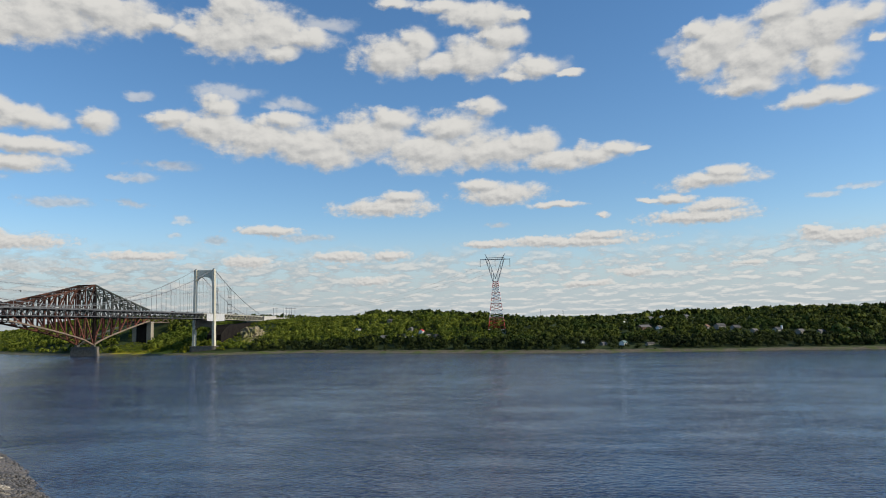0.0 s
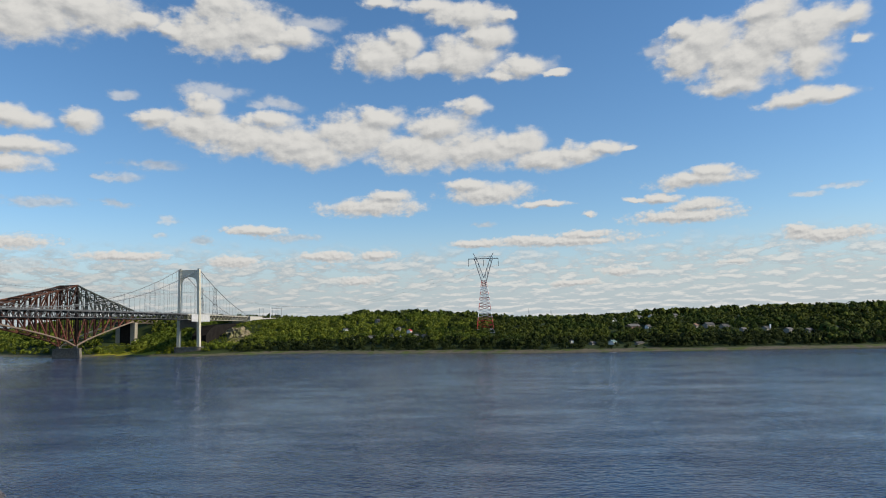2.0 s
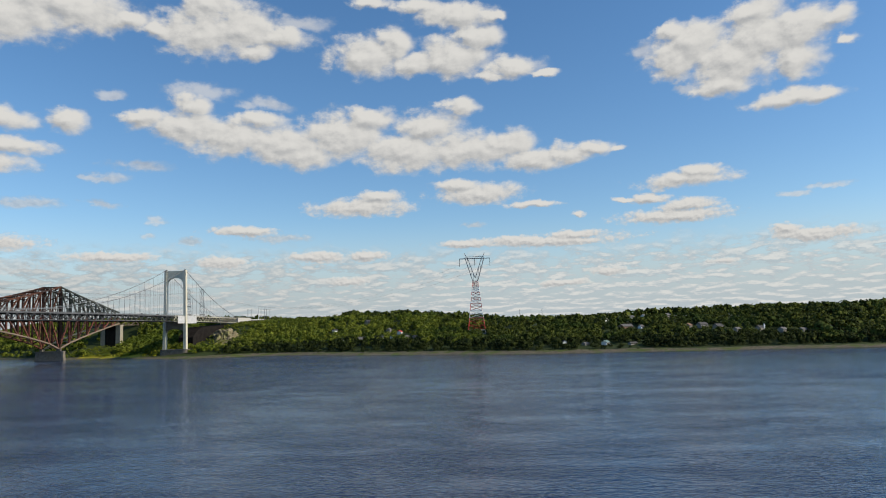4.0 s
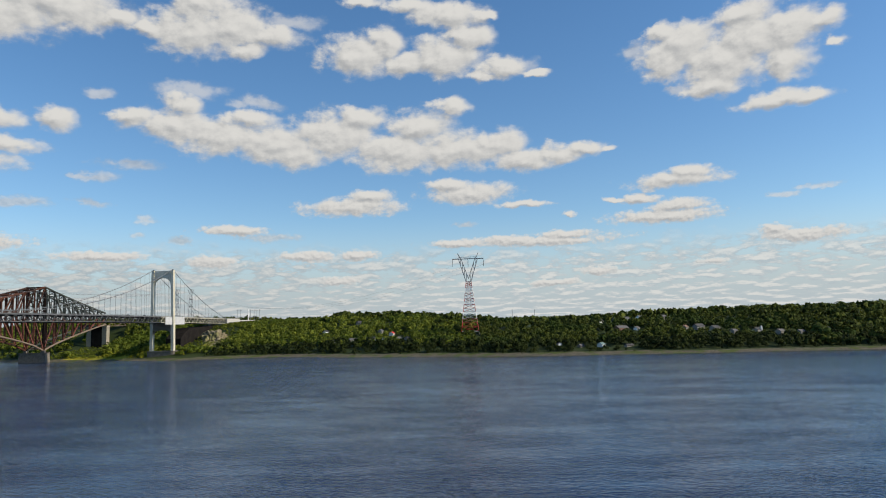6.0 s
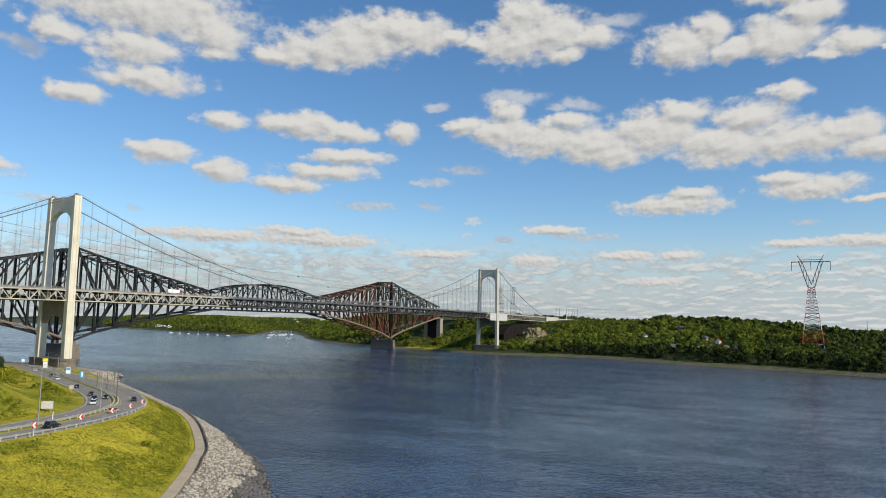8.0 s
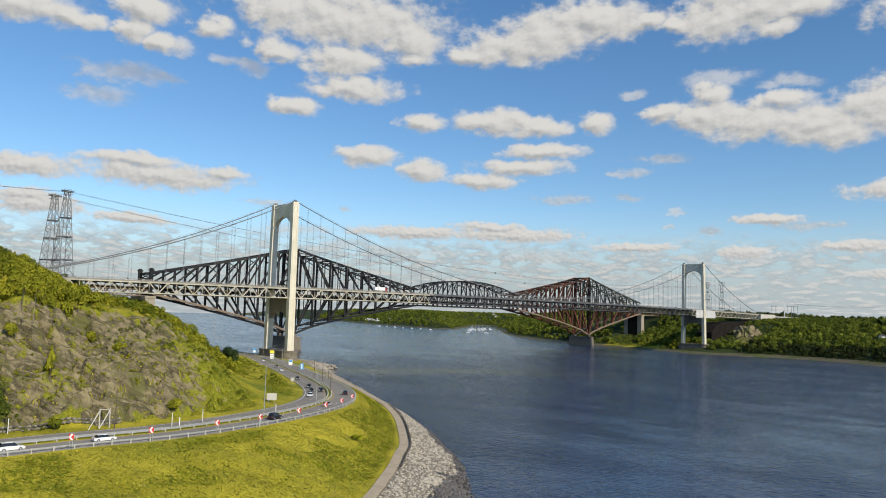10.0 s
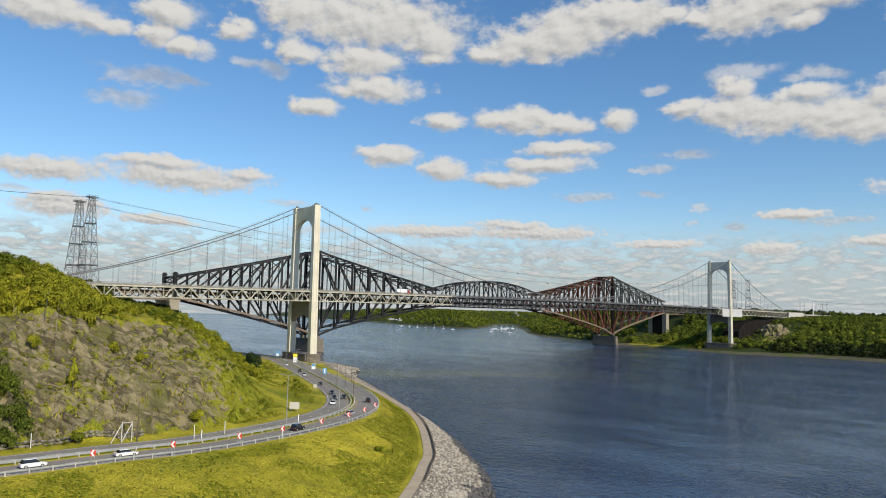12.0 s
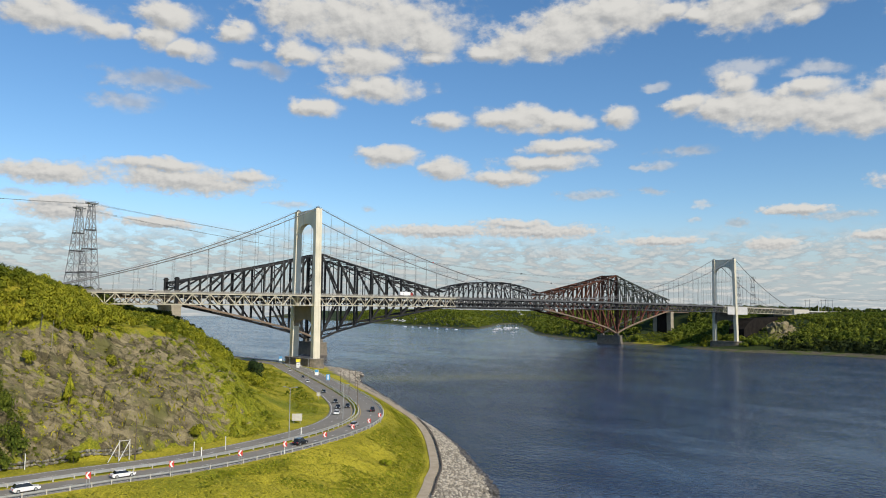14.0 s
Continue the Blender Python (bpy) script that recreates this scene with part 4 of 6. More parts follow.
def bridge_pier(parent, y, base, top):
    bm = bmesh.new()
    steps = 14
    outline = []
    for cx, a0 in ((15.6, -90), (-15.6, 90)):
        for k in range(steps // 2 + 1):
            a = radians(a0 + 180 * k / (steps // 2))
            outline.append((cx + 5.8 * math.cos(a), y + 6.4 * math.sin(a)))
    prev = None
    for z, g in ((base, 1.05), (top - 1.2, 1.0), (top - 1.2, 1.04), (top, 1.04)):
        row = [bm.verts.new((x * (g if abs(x) > 15 else 1), y + (yy - y) * g, z)) for x, yy in outline]
        if prev:
            for i in range(len(row)):
                bm.faces.new((prev[i], prev[(i + 1) % len(row)], row[(i + 1) % len(row)], row[i]))
        prev = row
    bm.faces.new(prev)
    bmesh.ops.recalc_face_normals(bm, faces=bm.faces[:])
    part("pier", bm, M_PIER, parent, "rounded dark stone pier")


def cable_z(y):
    if y < Y0:
        u = (y - S0) / (Y0 - S0)
        return 58.5 + (126.2 - 58.5) * u - 4 * 7.0 * u * (1 - u)
    if y > Y1:
        u = (S1 + 4 - y) / (S1 + 4 - Y1)
        return 57.5 + (126.2 - 57.5) * u - 4 * 7.0 * u * (1 - u)
    u = (y - 333.75) / 333.75
    return 63.4 + 62.8 * u * u


bridge = thing("suspension_bridge", (0, 0, 6), "long suspension road bridge with pale portal towers and steel deck truss", "bridge")
bridge.matrix_world = Matrix.Identity(4)
bridge_tower(bridge, Y0, 11.8)
bridge_tower(bridge, Y1, 11.8)
bridge_pier(bridge, Y0, 3.0, 11.9)
bridge_pier(bridge, Y1, -1.5, 11.9)
for s in (1, -1):
    bm = bmesh.new()
    tube(bm, [(s * 14.2, y, cable_z(y)) for y in (*np.linspace(S0, Y0, 18), *np.linspace(Y0, Y1, 60)[1:], *np.linspace(Y1, S1, 18)[1:])], 0.34, 8)
    part("main_cable", bm, M_CABLE, bridge, smooth_faces=True)
    bm = bmesh.new()
    tube(bm, [(s * 14.0, y, cable_z(y) + 1.2) for y in (*np.linspace(S0, Y0, 12), *np.linspace(Y0, Y1, 40)[1:], *np.linspace(Y1, S1, 12)[1:])], 0.05, 4)
    part("hand_line", bm, M_CABLE, bridge)
    ys = [Y0 + PANEL * k for k in range(1, 55)] + [Y0 - PANEL * k for k in range(1, 15)] + [Y1 + PANEL * k for k in range(1, 15)]
    for y in ys:
        if cable_z(y) - deck_z(y) > 1.5:
            for dy in (-0.25, 0.25):
                beam("hanger", (s * 14.2, y + dy, deck_z(y) - 1), (s * 14.2, y + dy, cable_z(y)), 0.09, M_CABLE, bridge, kind="box")
# Deck slab, kerbs and rails
bm = bmesh.new()
prev = None
for y in np.linspace(S0 - 60, S1 + 60, 60):
    z = deck_z(y)
    row = [bm.verts.new(c) for c in ((13.2, y, z), (-13.2, y, z), (-13.2, y, z - 0.9), (13.2, y, z - 0.9))]
    if prev:
        for i in range(4):
            bm.faces.new((prev[i], row[i], row[(i + 1) % 4], prev[(i + 1) % 4]))
    prev = row
bmesh.ops.recalc_face_normals(bm, faces=bm.faces[:])
part("deck_slab", bm, M_ASPH, bridge)
for s in (1, -1):
    # Parapet in three stretches, the middle one darker grey
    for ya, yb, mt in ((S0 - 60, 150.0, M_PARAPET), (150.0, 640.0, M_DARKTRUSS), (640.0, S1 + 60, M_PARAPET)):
        bm = bmesh.new()
        for lo, hi, w in ((-0.9, 0.35, 0.25), (0.72, 0.84, 0.10), (1.05, 1.2, 0.12)):
            prev = None
            for y in np.linspace(ya, yb, 24):
                z = deck_z(y)
                row = [bm.verts.new(c) for c in ((s * 13.3 - w / 2, y, z + lo), (s * 13.3 + w / 2, y, z + lo), (s * 13.3 + w / 2, y, z + hi), (s * 13.3 - w / 2, y, z + hi))]
                if prev:
                    for i in range(4):
                        bm.faces.new((prev[i], row[i], row[(i + 1) % 4], prev[(i + 1) % 4]))
                prev = row
        part("parapet", bm, mt, bridge)
# Stiffening truss
far_side = []
for s in (1, -1):
    n = int((S1 - S0) / PANEL)
    nodes = [S0 + (S1 - S0) * k / n for k in range(n + 1)]
    for a, b in zip(nodes, nodes[1:]):
        m = (a + b) / 2
        ta, tb, tm = deck_z(a) - 1.1, deck_z(b) - 1.1, deck_z(m) - 1.1
        x = s * HALF
        segs = [("top_chord", (x, a, ta), (x, b, tb), 0.75), ("bottom_chord", (x, a, ta - 7.0), (x, b, tb - 7.0), 0.75),
                ("truss_diagonal", (x, a, ta - 7.0), (x, m, tm), 0.55), ("truss_diagonal", (x, m, tm), (x, b, tb - 7.0), 0.55),
                ("truss_post", (x, a, ta - 7.0), (x, a, ta), 0.36), ("truss_post", (x, m, tm - 7.0), (x, m, tm), 0.30)]
        if s > 0:
            # Panels of the middle stretch are drawn in the darker grey
            for nm, p, q, w in segs:
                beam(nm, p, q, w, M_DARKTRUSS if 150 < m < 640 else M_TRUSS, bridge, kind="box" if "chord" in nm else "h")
        else:
            far_side.extend((p, q, w, w) for _, p, q, w in segs)
        far_side.append(((-HALF, a, ta - 7.0), (HALF, a, ta - 7.0), 0.5, 0.7))
        far_side.append(((-HALF, a, ta - 0.4), (HALF, a, ta - 0.4), 0.5, 1.1))
        far_side.append(((-HALF, a, ta - 7.0), (HALF, b, tb - 7.0), 0.35, 0.35))
beams_joined("far_truss", far_side, M_DARKTRUSS, bridge)
# White sheeting hung round the truss at the far tower
bm = bmesh.new()
box(bm, HALF + 0.5, HALF + 1.0, 645, 703, 48.5, 59.2)
for k in range(13):
    box(bm, HALF + 0.98, HALF + 1.06, 645.2 + k * 4.8 - 0.1, 645.2 + k * 4.8 + 0.1, 48.5, 59.2)
part("white_sheeting", bm, M_SHEET, bridge, "white sheeting panels over the truss")
# Anchorages
for y0, y1, zb, lab in ((858, 915, 30, "pale concrete anchor block"), (-232, -190, 40, "pale concrete anchor block")):
    bm = bmesh.new()
    zt = deck_z((y0 + y1) / 2) + 0.4
    box(bm, 12.6, 16.2, y0, y1, zb, zt)
    box(bm, -16.2, -12.6, y0, y1, zb, zt)
    box(bm, -12.6, 12.6, y0 + 0.8, y1, zb, zt - 2.0)
    part("anchorage", bm, M_CONC, bridge, lab)
# Wedge added under the deck, its near-black colour standing for shade
bm = bmesh.new()
prev = None
for x in (-13, 9):
    row = [bm.verts.new((x, y, z)) for y, z in ((704, 2), (704, 28), (716, 36), (735, 43), (857, 47), (857, 2))]
    if prev:
        for i in range(6):
            bm.faces.new((prev[i], row[i], row[(i + 1) % 6], prev[(i + 1) % 6]))
        bm.faces.new(row)
    else:
        bm.faces.new(row[::-1])
    prev = row
bmesh.ops.recalc_face_normals(bm, faces=bm.faces[:])
part("abutment", bm, M_SHADECONC, bridge, "dark sloping abutment wall, deck shade in its colour")
for y in range(940, 1240, 45):
    bm = bmesh.new()
    box(bm, -12, 12, y - 1, y + 1, hz(0, y) - 1, 54.5)
    part("approach_pier", bm, M_CONC, bridge)
bm = bmesh.new()
box(bm, -13, 13, 915, 1260, 54.0, 55.6)
part("approach_deck", bm, M_CONC, bridge)
bm = bmesh.new()
box(bm, -0.09, 0.09, -0.09, 0.09, 0, 9)
box(bm, -1.8, 1.8, -0.07, 0.07, 8.9, 9.05)
box(bm, -2.2, -1.4, -0.16, 0.16, 8.86, 9.0)
box(bm, 1.4, 2.2, -0.16, 0.16, 8.86, 9.0)
deck_lamp_me = mesh_of("deck_lamp", bm, M_GALV)
for k in range(24):
    y = -170 + k * 45
    put("deck_lamp", deck_lamp_me, bridge, pose(0, y, deck_z(y)))

# ---- the cantilever truss bridge ----
XW, XE = -184.0, -211.0
QN, QS = 128.3, 676.3
QA, QZ = QN - 157, QS + 157
SUSP0, SUSP1 = QN + 177, QS - 177


def q_top(y):
    y = y if y < (QN + QS) / 2 else QN + QS - y
    if y < QN:
        u = (QN - y) / 157
        return 108.5 - 36.0 * u ** 0.93
    if y < SUSP0:
        u = (y - QN) / 177
        return 108.5 - 35.5 * u ** 0.92
    u = (y - SUSP0) / (SUSP1 - SUSP0)
    return 72.5 + 4 * 15.5 * u * (1 - u)


def q_bot(y):
    y = y if y < (QN + QS) / 2 else QN + QS - y
    if y < QN:
        u = (QN - y) / 157
        return 16.8 + 37.2 * u ** 0.82
    if y < SUSP0:
        u = (y - QN) / 177
        return 16.8 + 36.2 * u ** 0.72 if u > 0 else 16.8
    return 53.0


cant = thing("cantilever_bridge", (0, 0, 0), "riveted steel cantilever railway bridge, black paint turning to rust", "bridge")
FLOOR = 57.5


def truss_span(ys, towerward, mat, chord_mat, heavy, below=None):
    """Panel points ys; towerward +1 when the tower lies towards greater y, 0 for the hung span. below: paint under the floor."""
    below = below or mat
    for x in (XW, XE):
        # Only the west truss takes chord_mat for its lower chord
        lower = chord_mat if x == XW else mat
        for i, (a, b) in enumerate(zip(ys, ys[1:])):
            beam("top_chord", (x, a, q_top(a)), (x, b, q_top(b)), heavy * 1.15, mat, cant, heavy * 1.3, "box")
            beam("bottom_chord", (x, a, q_bot(a)), (x, b, q_bot(b)), heavy * 1.2, lower, cant, heavy * 1.35, "box")
            if towerward == 0:
                lo, hi = (a, b) if (a + b) / 2 < (QN + QS) / 2 else (b, a)
                beam("diagonal", (x, lo, q_bot(lo)), (x, hi, q_top(hi)), heavy * 0.7, mat, cant)
                beam("diagonal", (x, hi, q_bot(hi)), (x, (a + b) / 2, (q_top(a) + q_bot(a)) / 2), heavy * 0.45, mat, cant)
            else:
                off_t, on_t = (a, b) if towerward > 0 else (b, a)
                mid = (q_top(off_t) + q_bot(off_t)) / 2
                beam("diagonal", (x, off_t, mid), (x, on_t, q_top(on_t)), heavy * 0.9, mat, cant)
                beam("diagonal", (x, off_t, mid), (x, on_t, q_bot(on_t)), heavy * 0.9, below, cant)
                m = (a + b) / 2
                zl = (mid + q_bot(on_t)) / 2
                beam("sub_post", (x, m, zl), (x, m, q_top(m)), heavy * 0.45, mat, cant)
        for y in ys[1:-1]:
            if q_bot(y) < FLOOR - 3:
                beam("post", (x, y, FLOOR), (x, y, q_top(y)), heavy * 1.05, mat, cant)
                beam("post", (x, y, q_bot(y)), (x, y, FLOOR), heavy * 1.05, below, cant)
            else:
                beam("post", (x, y, q_bot(y)), (x, y, q_top(y)), heavy * 1.05, mat, cant)
    for i, (a, b) in enumerate(zip(ys, ys[1:])):
        beam("top_brace", (XW, a, q_top(a)), (XE, b, q_top(b)), heavy * 0.5, mat, cant)
        beam("top_brace", (XE, a, q_top(a)), (XW, b, q_top(b)), heavy * 0.5, mat, cant)
        beam("bottom_brace", (XW, a, q_bot(a)), (XE, b, q_bot(b)), heavy * 0.5, mat, cant)
        beam("bottom_brace", (XE, a, q_bot(a)), (XW, b, q_bot(b)), heavy * 0.5, mat, cant)
        beam("cross_strut", (XW, a, q_top(a)), (XE, a, q_top(a)), heavy * 0.7, mat, cant)
        if q_top(a) - FLOOR > 22:
            beam("sway_brace", (XW, a, q_top(a) - 1), (XE, a, q_top(a) - 11), heavy * 0.4, mat, cant)
            beam("sway_brace", (XE, a, q_top(a) - 1), (XW, a, q_top(a) - 11), heavy * 0.4, mat, cant)
        beam("floor_beam", (XW, a, FLOOR), (XE, a, FLOOR), 1.0, mat, cant, 1.8)


truss_span(list(np.linspace(QA, QN, 8)), 1, M_BLACK, M_TAN, 1.7)
truss_span(list(np.linspace(QN, SUSP0, 9)), -1, M_BLACK, M_BLACK, 1.7)
truss_span(list(np.linspace(SUSP0, SUSP1, 12)), 0, M_BLACK, M_BLACK, 1.25)
truss_span(list(np.linspace(SUSP1, QS, 9)), 1, M_RUST, M_TAN, 1.7, M_REDRUST)
truss_span(list(np.linspace(QS, QZ, 8)), -1, M_GREENSTEEL, M_TAN, 1.7, M_REDRUST)
for y, mt in ((QN, M_BLACK), (QS, M_RUST)):
    for x in (XW, XE):
        beam("tower_post", (x, y, 15.0), (x, y, 109.0), 3.0, mt, cant, 2.6, "h")
    for z in (60, 72, 84, 96):
        beam("tower_brace", (XW, y, z), (XE, y, z + 12), 0.9, mt, cant)
        beam("tower_brace", (XE, y, z), (XW, y, z + 12), 0.9, mt, cant)
    beam("tower_strut", (XW, y, 108.3), (XE, y, 108.3), 1.6, mt, cant)
for k in range(4):
    x = XW - 5.5 - k * 5.3
    beam("stringer", (x, QA - 60, FLOOR + 1.2), (x, QZ + 90, FLOOR + 1.2), 1.0, M_BLACK, cant, 1.6)
bm = bmesh.new()
box(bm, XE + 1.5, XW - 1.5, QA - 60, QZ + 90, FLOOR + 2.0, FLOOR + 2.6)
part("track_deck", bm, M_ASPH, cant)
# End portals with capped posts
for y in (QA,):
    for x in (XW, XE):
        bm = bmesh.new()
        box(bm, x - 1.5, x + 1.5, y - 1.6, y + 1.6, 52, 75.4)
        box(bm, x - 2.1, x + 2.1, y - 2.2, y + 2.2, 75.4, 76.3)
        box(bm, x - 1.3, x + 1.3, y - 1.4, y + 1.4, 76.3, 77.6)
        part("portal_post", bm, M_BLACK, cant)
    beam("portal_beam", (XW, y, 72.5), (XE, y, 72.5), 1.6, M_BLACK, cant, 2.0)
    beam("portal_beam", (XW, y, 68.0), (XE, y, 68.0), 1.2, M_BLACK, cant, 1.2)
    beam("portal_brace", (XW, y, 68.0), (XE, y, 72.5), 0.7, M_BLACK, cant)
    beam("portal_brace", (XE, y, 68.0), (XW, y, 72.5), 0.7, M_BLACK, cant)
# Stone piers
for y, zb in ((QN, -4), (QS, -4)):
    bm = bmesh.new()
    for (z0, z1, g) in ((zb, 12.4, 1.0), (12.4, 13.8, 1.06)):
        vs = box(bm, XE - 6.5 * g, XW + 6.5 * g, y - 5.0 * g, y + 5.0 * g, z0, z1)
        for v in vs:
            if v.co.z == zb:
                v.co.x += 1.0 if v.co.x > -197 else -1.0
                v.co.y += 1.0 if v.co.y > y else -1.0
    for x in (XW, XE):
        box(bm, x - 2.6, x + 2.6, y - 2.6, y + 2.6, 13.8, 16.8)
    part("main_pier", bm, M_PIER, cant, "weathered grey stone river pier")
for y, zb in ((QA - 1, 2), (QZ + 2, 2)):
    bm = bmesh.new()
    for x in (XW, XE):
        box(bm, x - 4, x + 4, y - 4.5, y + 4.5, zb, 49.5)
        box(bm, x - 4.6, x + 4.6, y - 5.1, y + 5.1, 49.5, 51.5)
    if y > 400:
        # Wall between the shafts, with its river face's shade put into the colour
        wall_bm = bmesh.new()
        box(wall_bm, XE + 4.0, XW - 4.0, y - 4.6, y + 3.5, zb, 50.5)
        part("pier_wall", wall_bm, M_SHADECONC, cant, "dark wall between the pier shafts, shade in its colour")
    part("anchor_pier", bm, M_ANCHOR, cant, "tall stone pier under the shore end")
# Short deck trusses beyond the shore ends
for ya, yb in ((QA - 60, QA), (QZ, QZ + 90)):
    ys = list(np.linspace(ya, yb, 7))
    for x in (XW - 4, XE + 4):
        for i, (a, b) in enumerate(zip(ys, ys[1:])):
            beam("approach_chord", (x, a, FLOOR), (x, b, FLOOR), 0.9, M_TAN, cant)
            beam("approach_chord", (x, a, FLOOR - 6), (x, b, FLOOR - 6), 0.9, M_TAN, cant)
            beam("approach_diagonal", (x, a, FLOOR - 6 * (i % 2)), (x, b, FLOOR - 6 * ((i + 1) % 2)), 0.7, M_TAN, cant)


# ---- pylons and wires ----
def lattice(parent, levels, mats, w=0.5):
    """Square lattice: levels of (z, half-width in x, half-width in y); mats by level."""
    for (z0, x0, y0), (z1, x1, y1), mt in zip(levels, levels[1:], mats):
        lo = [(x0, y0, z0), (-x0, y0, z0), (-x0, -y0, z0), (x0, -y0, z0)]
        hi = [(x1, y1, z1), (-x1, y1, z1), (-x1, -y1, z1), (x1, -y1, z1)]
        for i in range(4):
            j = (i + 1) % 4
            beam("leg", lo[i], hi[i], w, mt, parent, kind="box")
            beam("brace", lo[i], hi[j], w * 0.55, mt, parent, kind="box")
            beam("brace", lo[j], hi[i], w * 0.55, mt, parent, kind="box")
            beam("ring", hi[i], hi[j], w * 0.6, mt, parent, kind="box")


def v_pylon(at, scale=1.0, turn=0.0, label=""):
    p = thing("transmission_tower", at, label, "pylon", "power line towers", turn=turn)
    zs = [0, 6, 12, 18, 23, 28, 33, 38, 43, 47, 51, 55, 59, 63, 66, 69, 72, 75]
    hw = np.interp(zs, [0, 75], [12.5, 3.6])
    pal = [M_WHITE, M_RED, M_RED, M_FADED, M_WHITE, M_WHITE, M_FADED, M_FADED, M_WHITE, M_FADED, M_WHITE, M_FADED, M_WHITE, M_WHITE, M_FADED, M_FADED, M_FADED]
    lattice(p, [(z * scale, h * scale, h * scale) for z, h in zip(zs, hw)], pal, 0.55 * scale)
    top_m = M_GREYSTEEL
    s = scale
    for sx in (1, -1):
        for sy in (1, -1):
            beam("fork", (sx * 3.6 * s, sy * 3.6 * s, 75 * s), (sx * 13.5 * s, sy * 1.2 * s, 108 * s), 0.95 * s, top_m, p, kind="box")
            beam("fork", (0, sy * 3 * s, 79 * s), (sx * 10 * s, sy * 1.2 * s, 108 * s), 0.75 * s, top_m, p, kind="box")
            beam("peak", (sx * 10 * s, sy * 1.2 * s, 107 * s), (sx * 14.5 * s, 0, 115 * s), 0.75 * s, top_m, p, kind="box")
        for k in range(4):
            u, v = k / 4, (k + 1) / 4
            beam("fork_brace", (sx * (3 + 10.5 * u) * s, 1.5 * s, (75 + 33 * u) * s), (sx * 10 * v * s, -1.5 * s, (79 + 29 * v) * s), 0.5 * s, top_m, p, kind="box")
        for x in (0, sx * 21.5):
            beam("insulator", (x * s, 0, 107 * s), (x * s, 0, 96 * s), 0.55 * s, M_BLACK, p, kind="box")
    for sy in (1, -1):
        beam("crossarm", (-21.5 * s, sy * 1.2 * s, 107 * s), (21.5 * s, sy * 1.2 * s, 107 * s), 0.9 * s, top_m, p, kind="box")
        beam("crossarm", (-13.5 * s, sy * 1.2 * s, 109.5 * s), (13.5 * s, sy * 1.2 * s, 109.5 * s), 0.45 * s, top_m, p, kind="box")
    for k in range(13):
        x0, x1 = -21.5 + 3.3 * k, -19.9 + 3.3 * k
        beam("crossarm_brace", (x0 * s, -1.2 * s, 107 * s), (x1 * s, 1.2 * s, 107 * s), 0.5 * s, top_m, p, kind="box")
    return p


def tall_pylon(at, height, label, turn=0.0, flare=0.0):
    p = thing("transmission_tower", at, label, "pylon", "power line towers", turn=turn)
    zs = np.linspace(0, height, 9)
    hw = np.interp(zs, [0, height], [6.0, 1.4])
    lattice(p, [(z, h, h) for z, h in zip(zs, hw)], [M_GREYSTEEL] * 8, 0.42)
    if flare:
        for sx in (1, -1):
            for sy in (1, -1):
                beam("arm", (sx * 1.6, sy * 1.6, height - 10), (sx * 3.4 * flare, sy * 1.0, height + 1), 0.6, M_GREYSTEEL, p, kind="box")
    bm = bmesh.new()
    box(bm, -2.3, 2.3, -3.6, 3.6, height + 0.1, height + 0.5)
    for x in (-2.2, 2.2):
        box(bm, x - 0.06, x + 0.06, -3.6, 3.6, height + 1.3, height + 1.45)
        for y in (-3.5, -1.2, 1.2, 3.5):
            box(bm, x - 0.06, x + 0.06, y - 0.06, y + 0.06, height + 0.5, height + 1.3)
    part("platform", bm, M_DARKTRUSS, p, "dark railed platform")
    for z in (0.28, 0.52, 0.72):
        h = np.interp(z, [0, 1], [6.0, 1.4])
        for sx in (1, -1):
            beam("girt", (sx * h, -h, z * height), (sx * h, h, z * height), 0.7, M_DARKTRUSS, p, kind="box")
            beam("girt", (-h, sx * h, z * height), (h, sx * h, z * height), 0.7, M_DARKTRUSS, p, kind="box")
    for sy in (1, -1):
        beam("crossarm", (-1.8, sy * 3.2, height), (1.8, sy * 3.2, height), 0.5, M_GALV, p, kind="box")
    for sx in (1, -1):
        beam("crossarm", (sx * 1.8, -3.2, height), (sx * 1.8, 3.2, height), 0.6, M_GALV, p, kind="box")
        beam("crossarm", (sx * 1.8, -3.2, height - 2), (sx * 1.8, 3.2, height - 2), 0.4, M_GALV, p, kind="box")
    return p


v_pylon((434, 675, hz(434, 675) - 2), 0.98, 3, "tall red and white lattice power tower with forked top")
tall_pylon((-113, 1000, hz(-113, 1000) - 1), 118 - hz(-113, 1000), "distant grey lattice power tower with a flared top", 25, 1.6)
tall_pylon((-142, 1003, hz(-142, 1003) - 1), 118 - hz(-142, 1003), "distant grey lattice power tower with a flared top", 25, 1.3)
tall_pylon((-64, -139, hz(-64, -139) - 1), 123 - hz(-64, -139), "tall grey lattice river crossing tower", 15)
tall_pylon((-58, -148.5, hz(-58, -148.5) - 1), 118 - hz(-58, -148.5), "tall grey lattice river crossing tower", 15)


def mast_frame(x, y, top, label):
    z = hz(x, y)
    f = thing("mast_frame", (x, y, z), label, "mast", "distant masts", turn=20)
    for sx in (-3.2, 3.2):
        beam("post", (sx, 0, -1), (sx, 0, top - z), 0.6, M_GREYSTEEL, f, kind="box")
    beam("crossbar", (-5, 0, top - z - 2), (5, 0, top - z - 2), 0.5, M_GREYSTEEL, f, kind="box")


for x, y in ((-19, 1000), (7, 1000), (14, 1010)):
    mast_frame(x, y, 76, "pair of distant grey power poles with a crossbar")
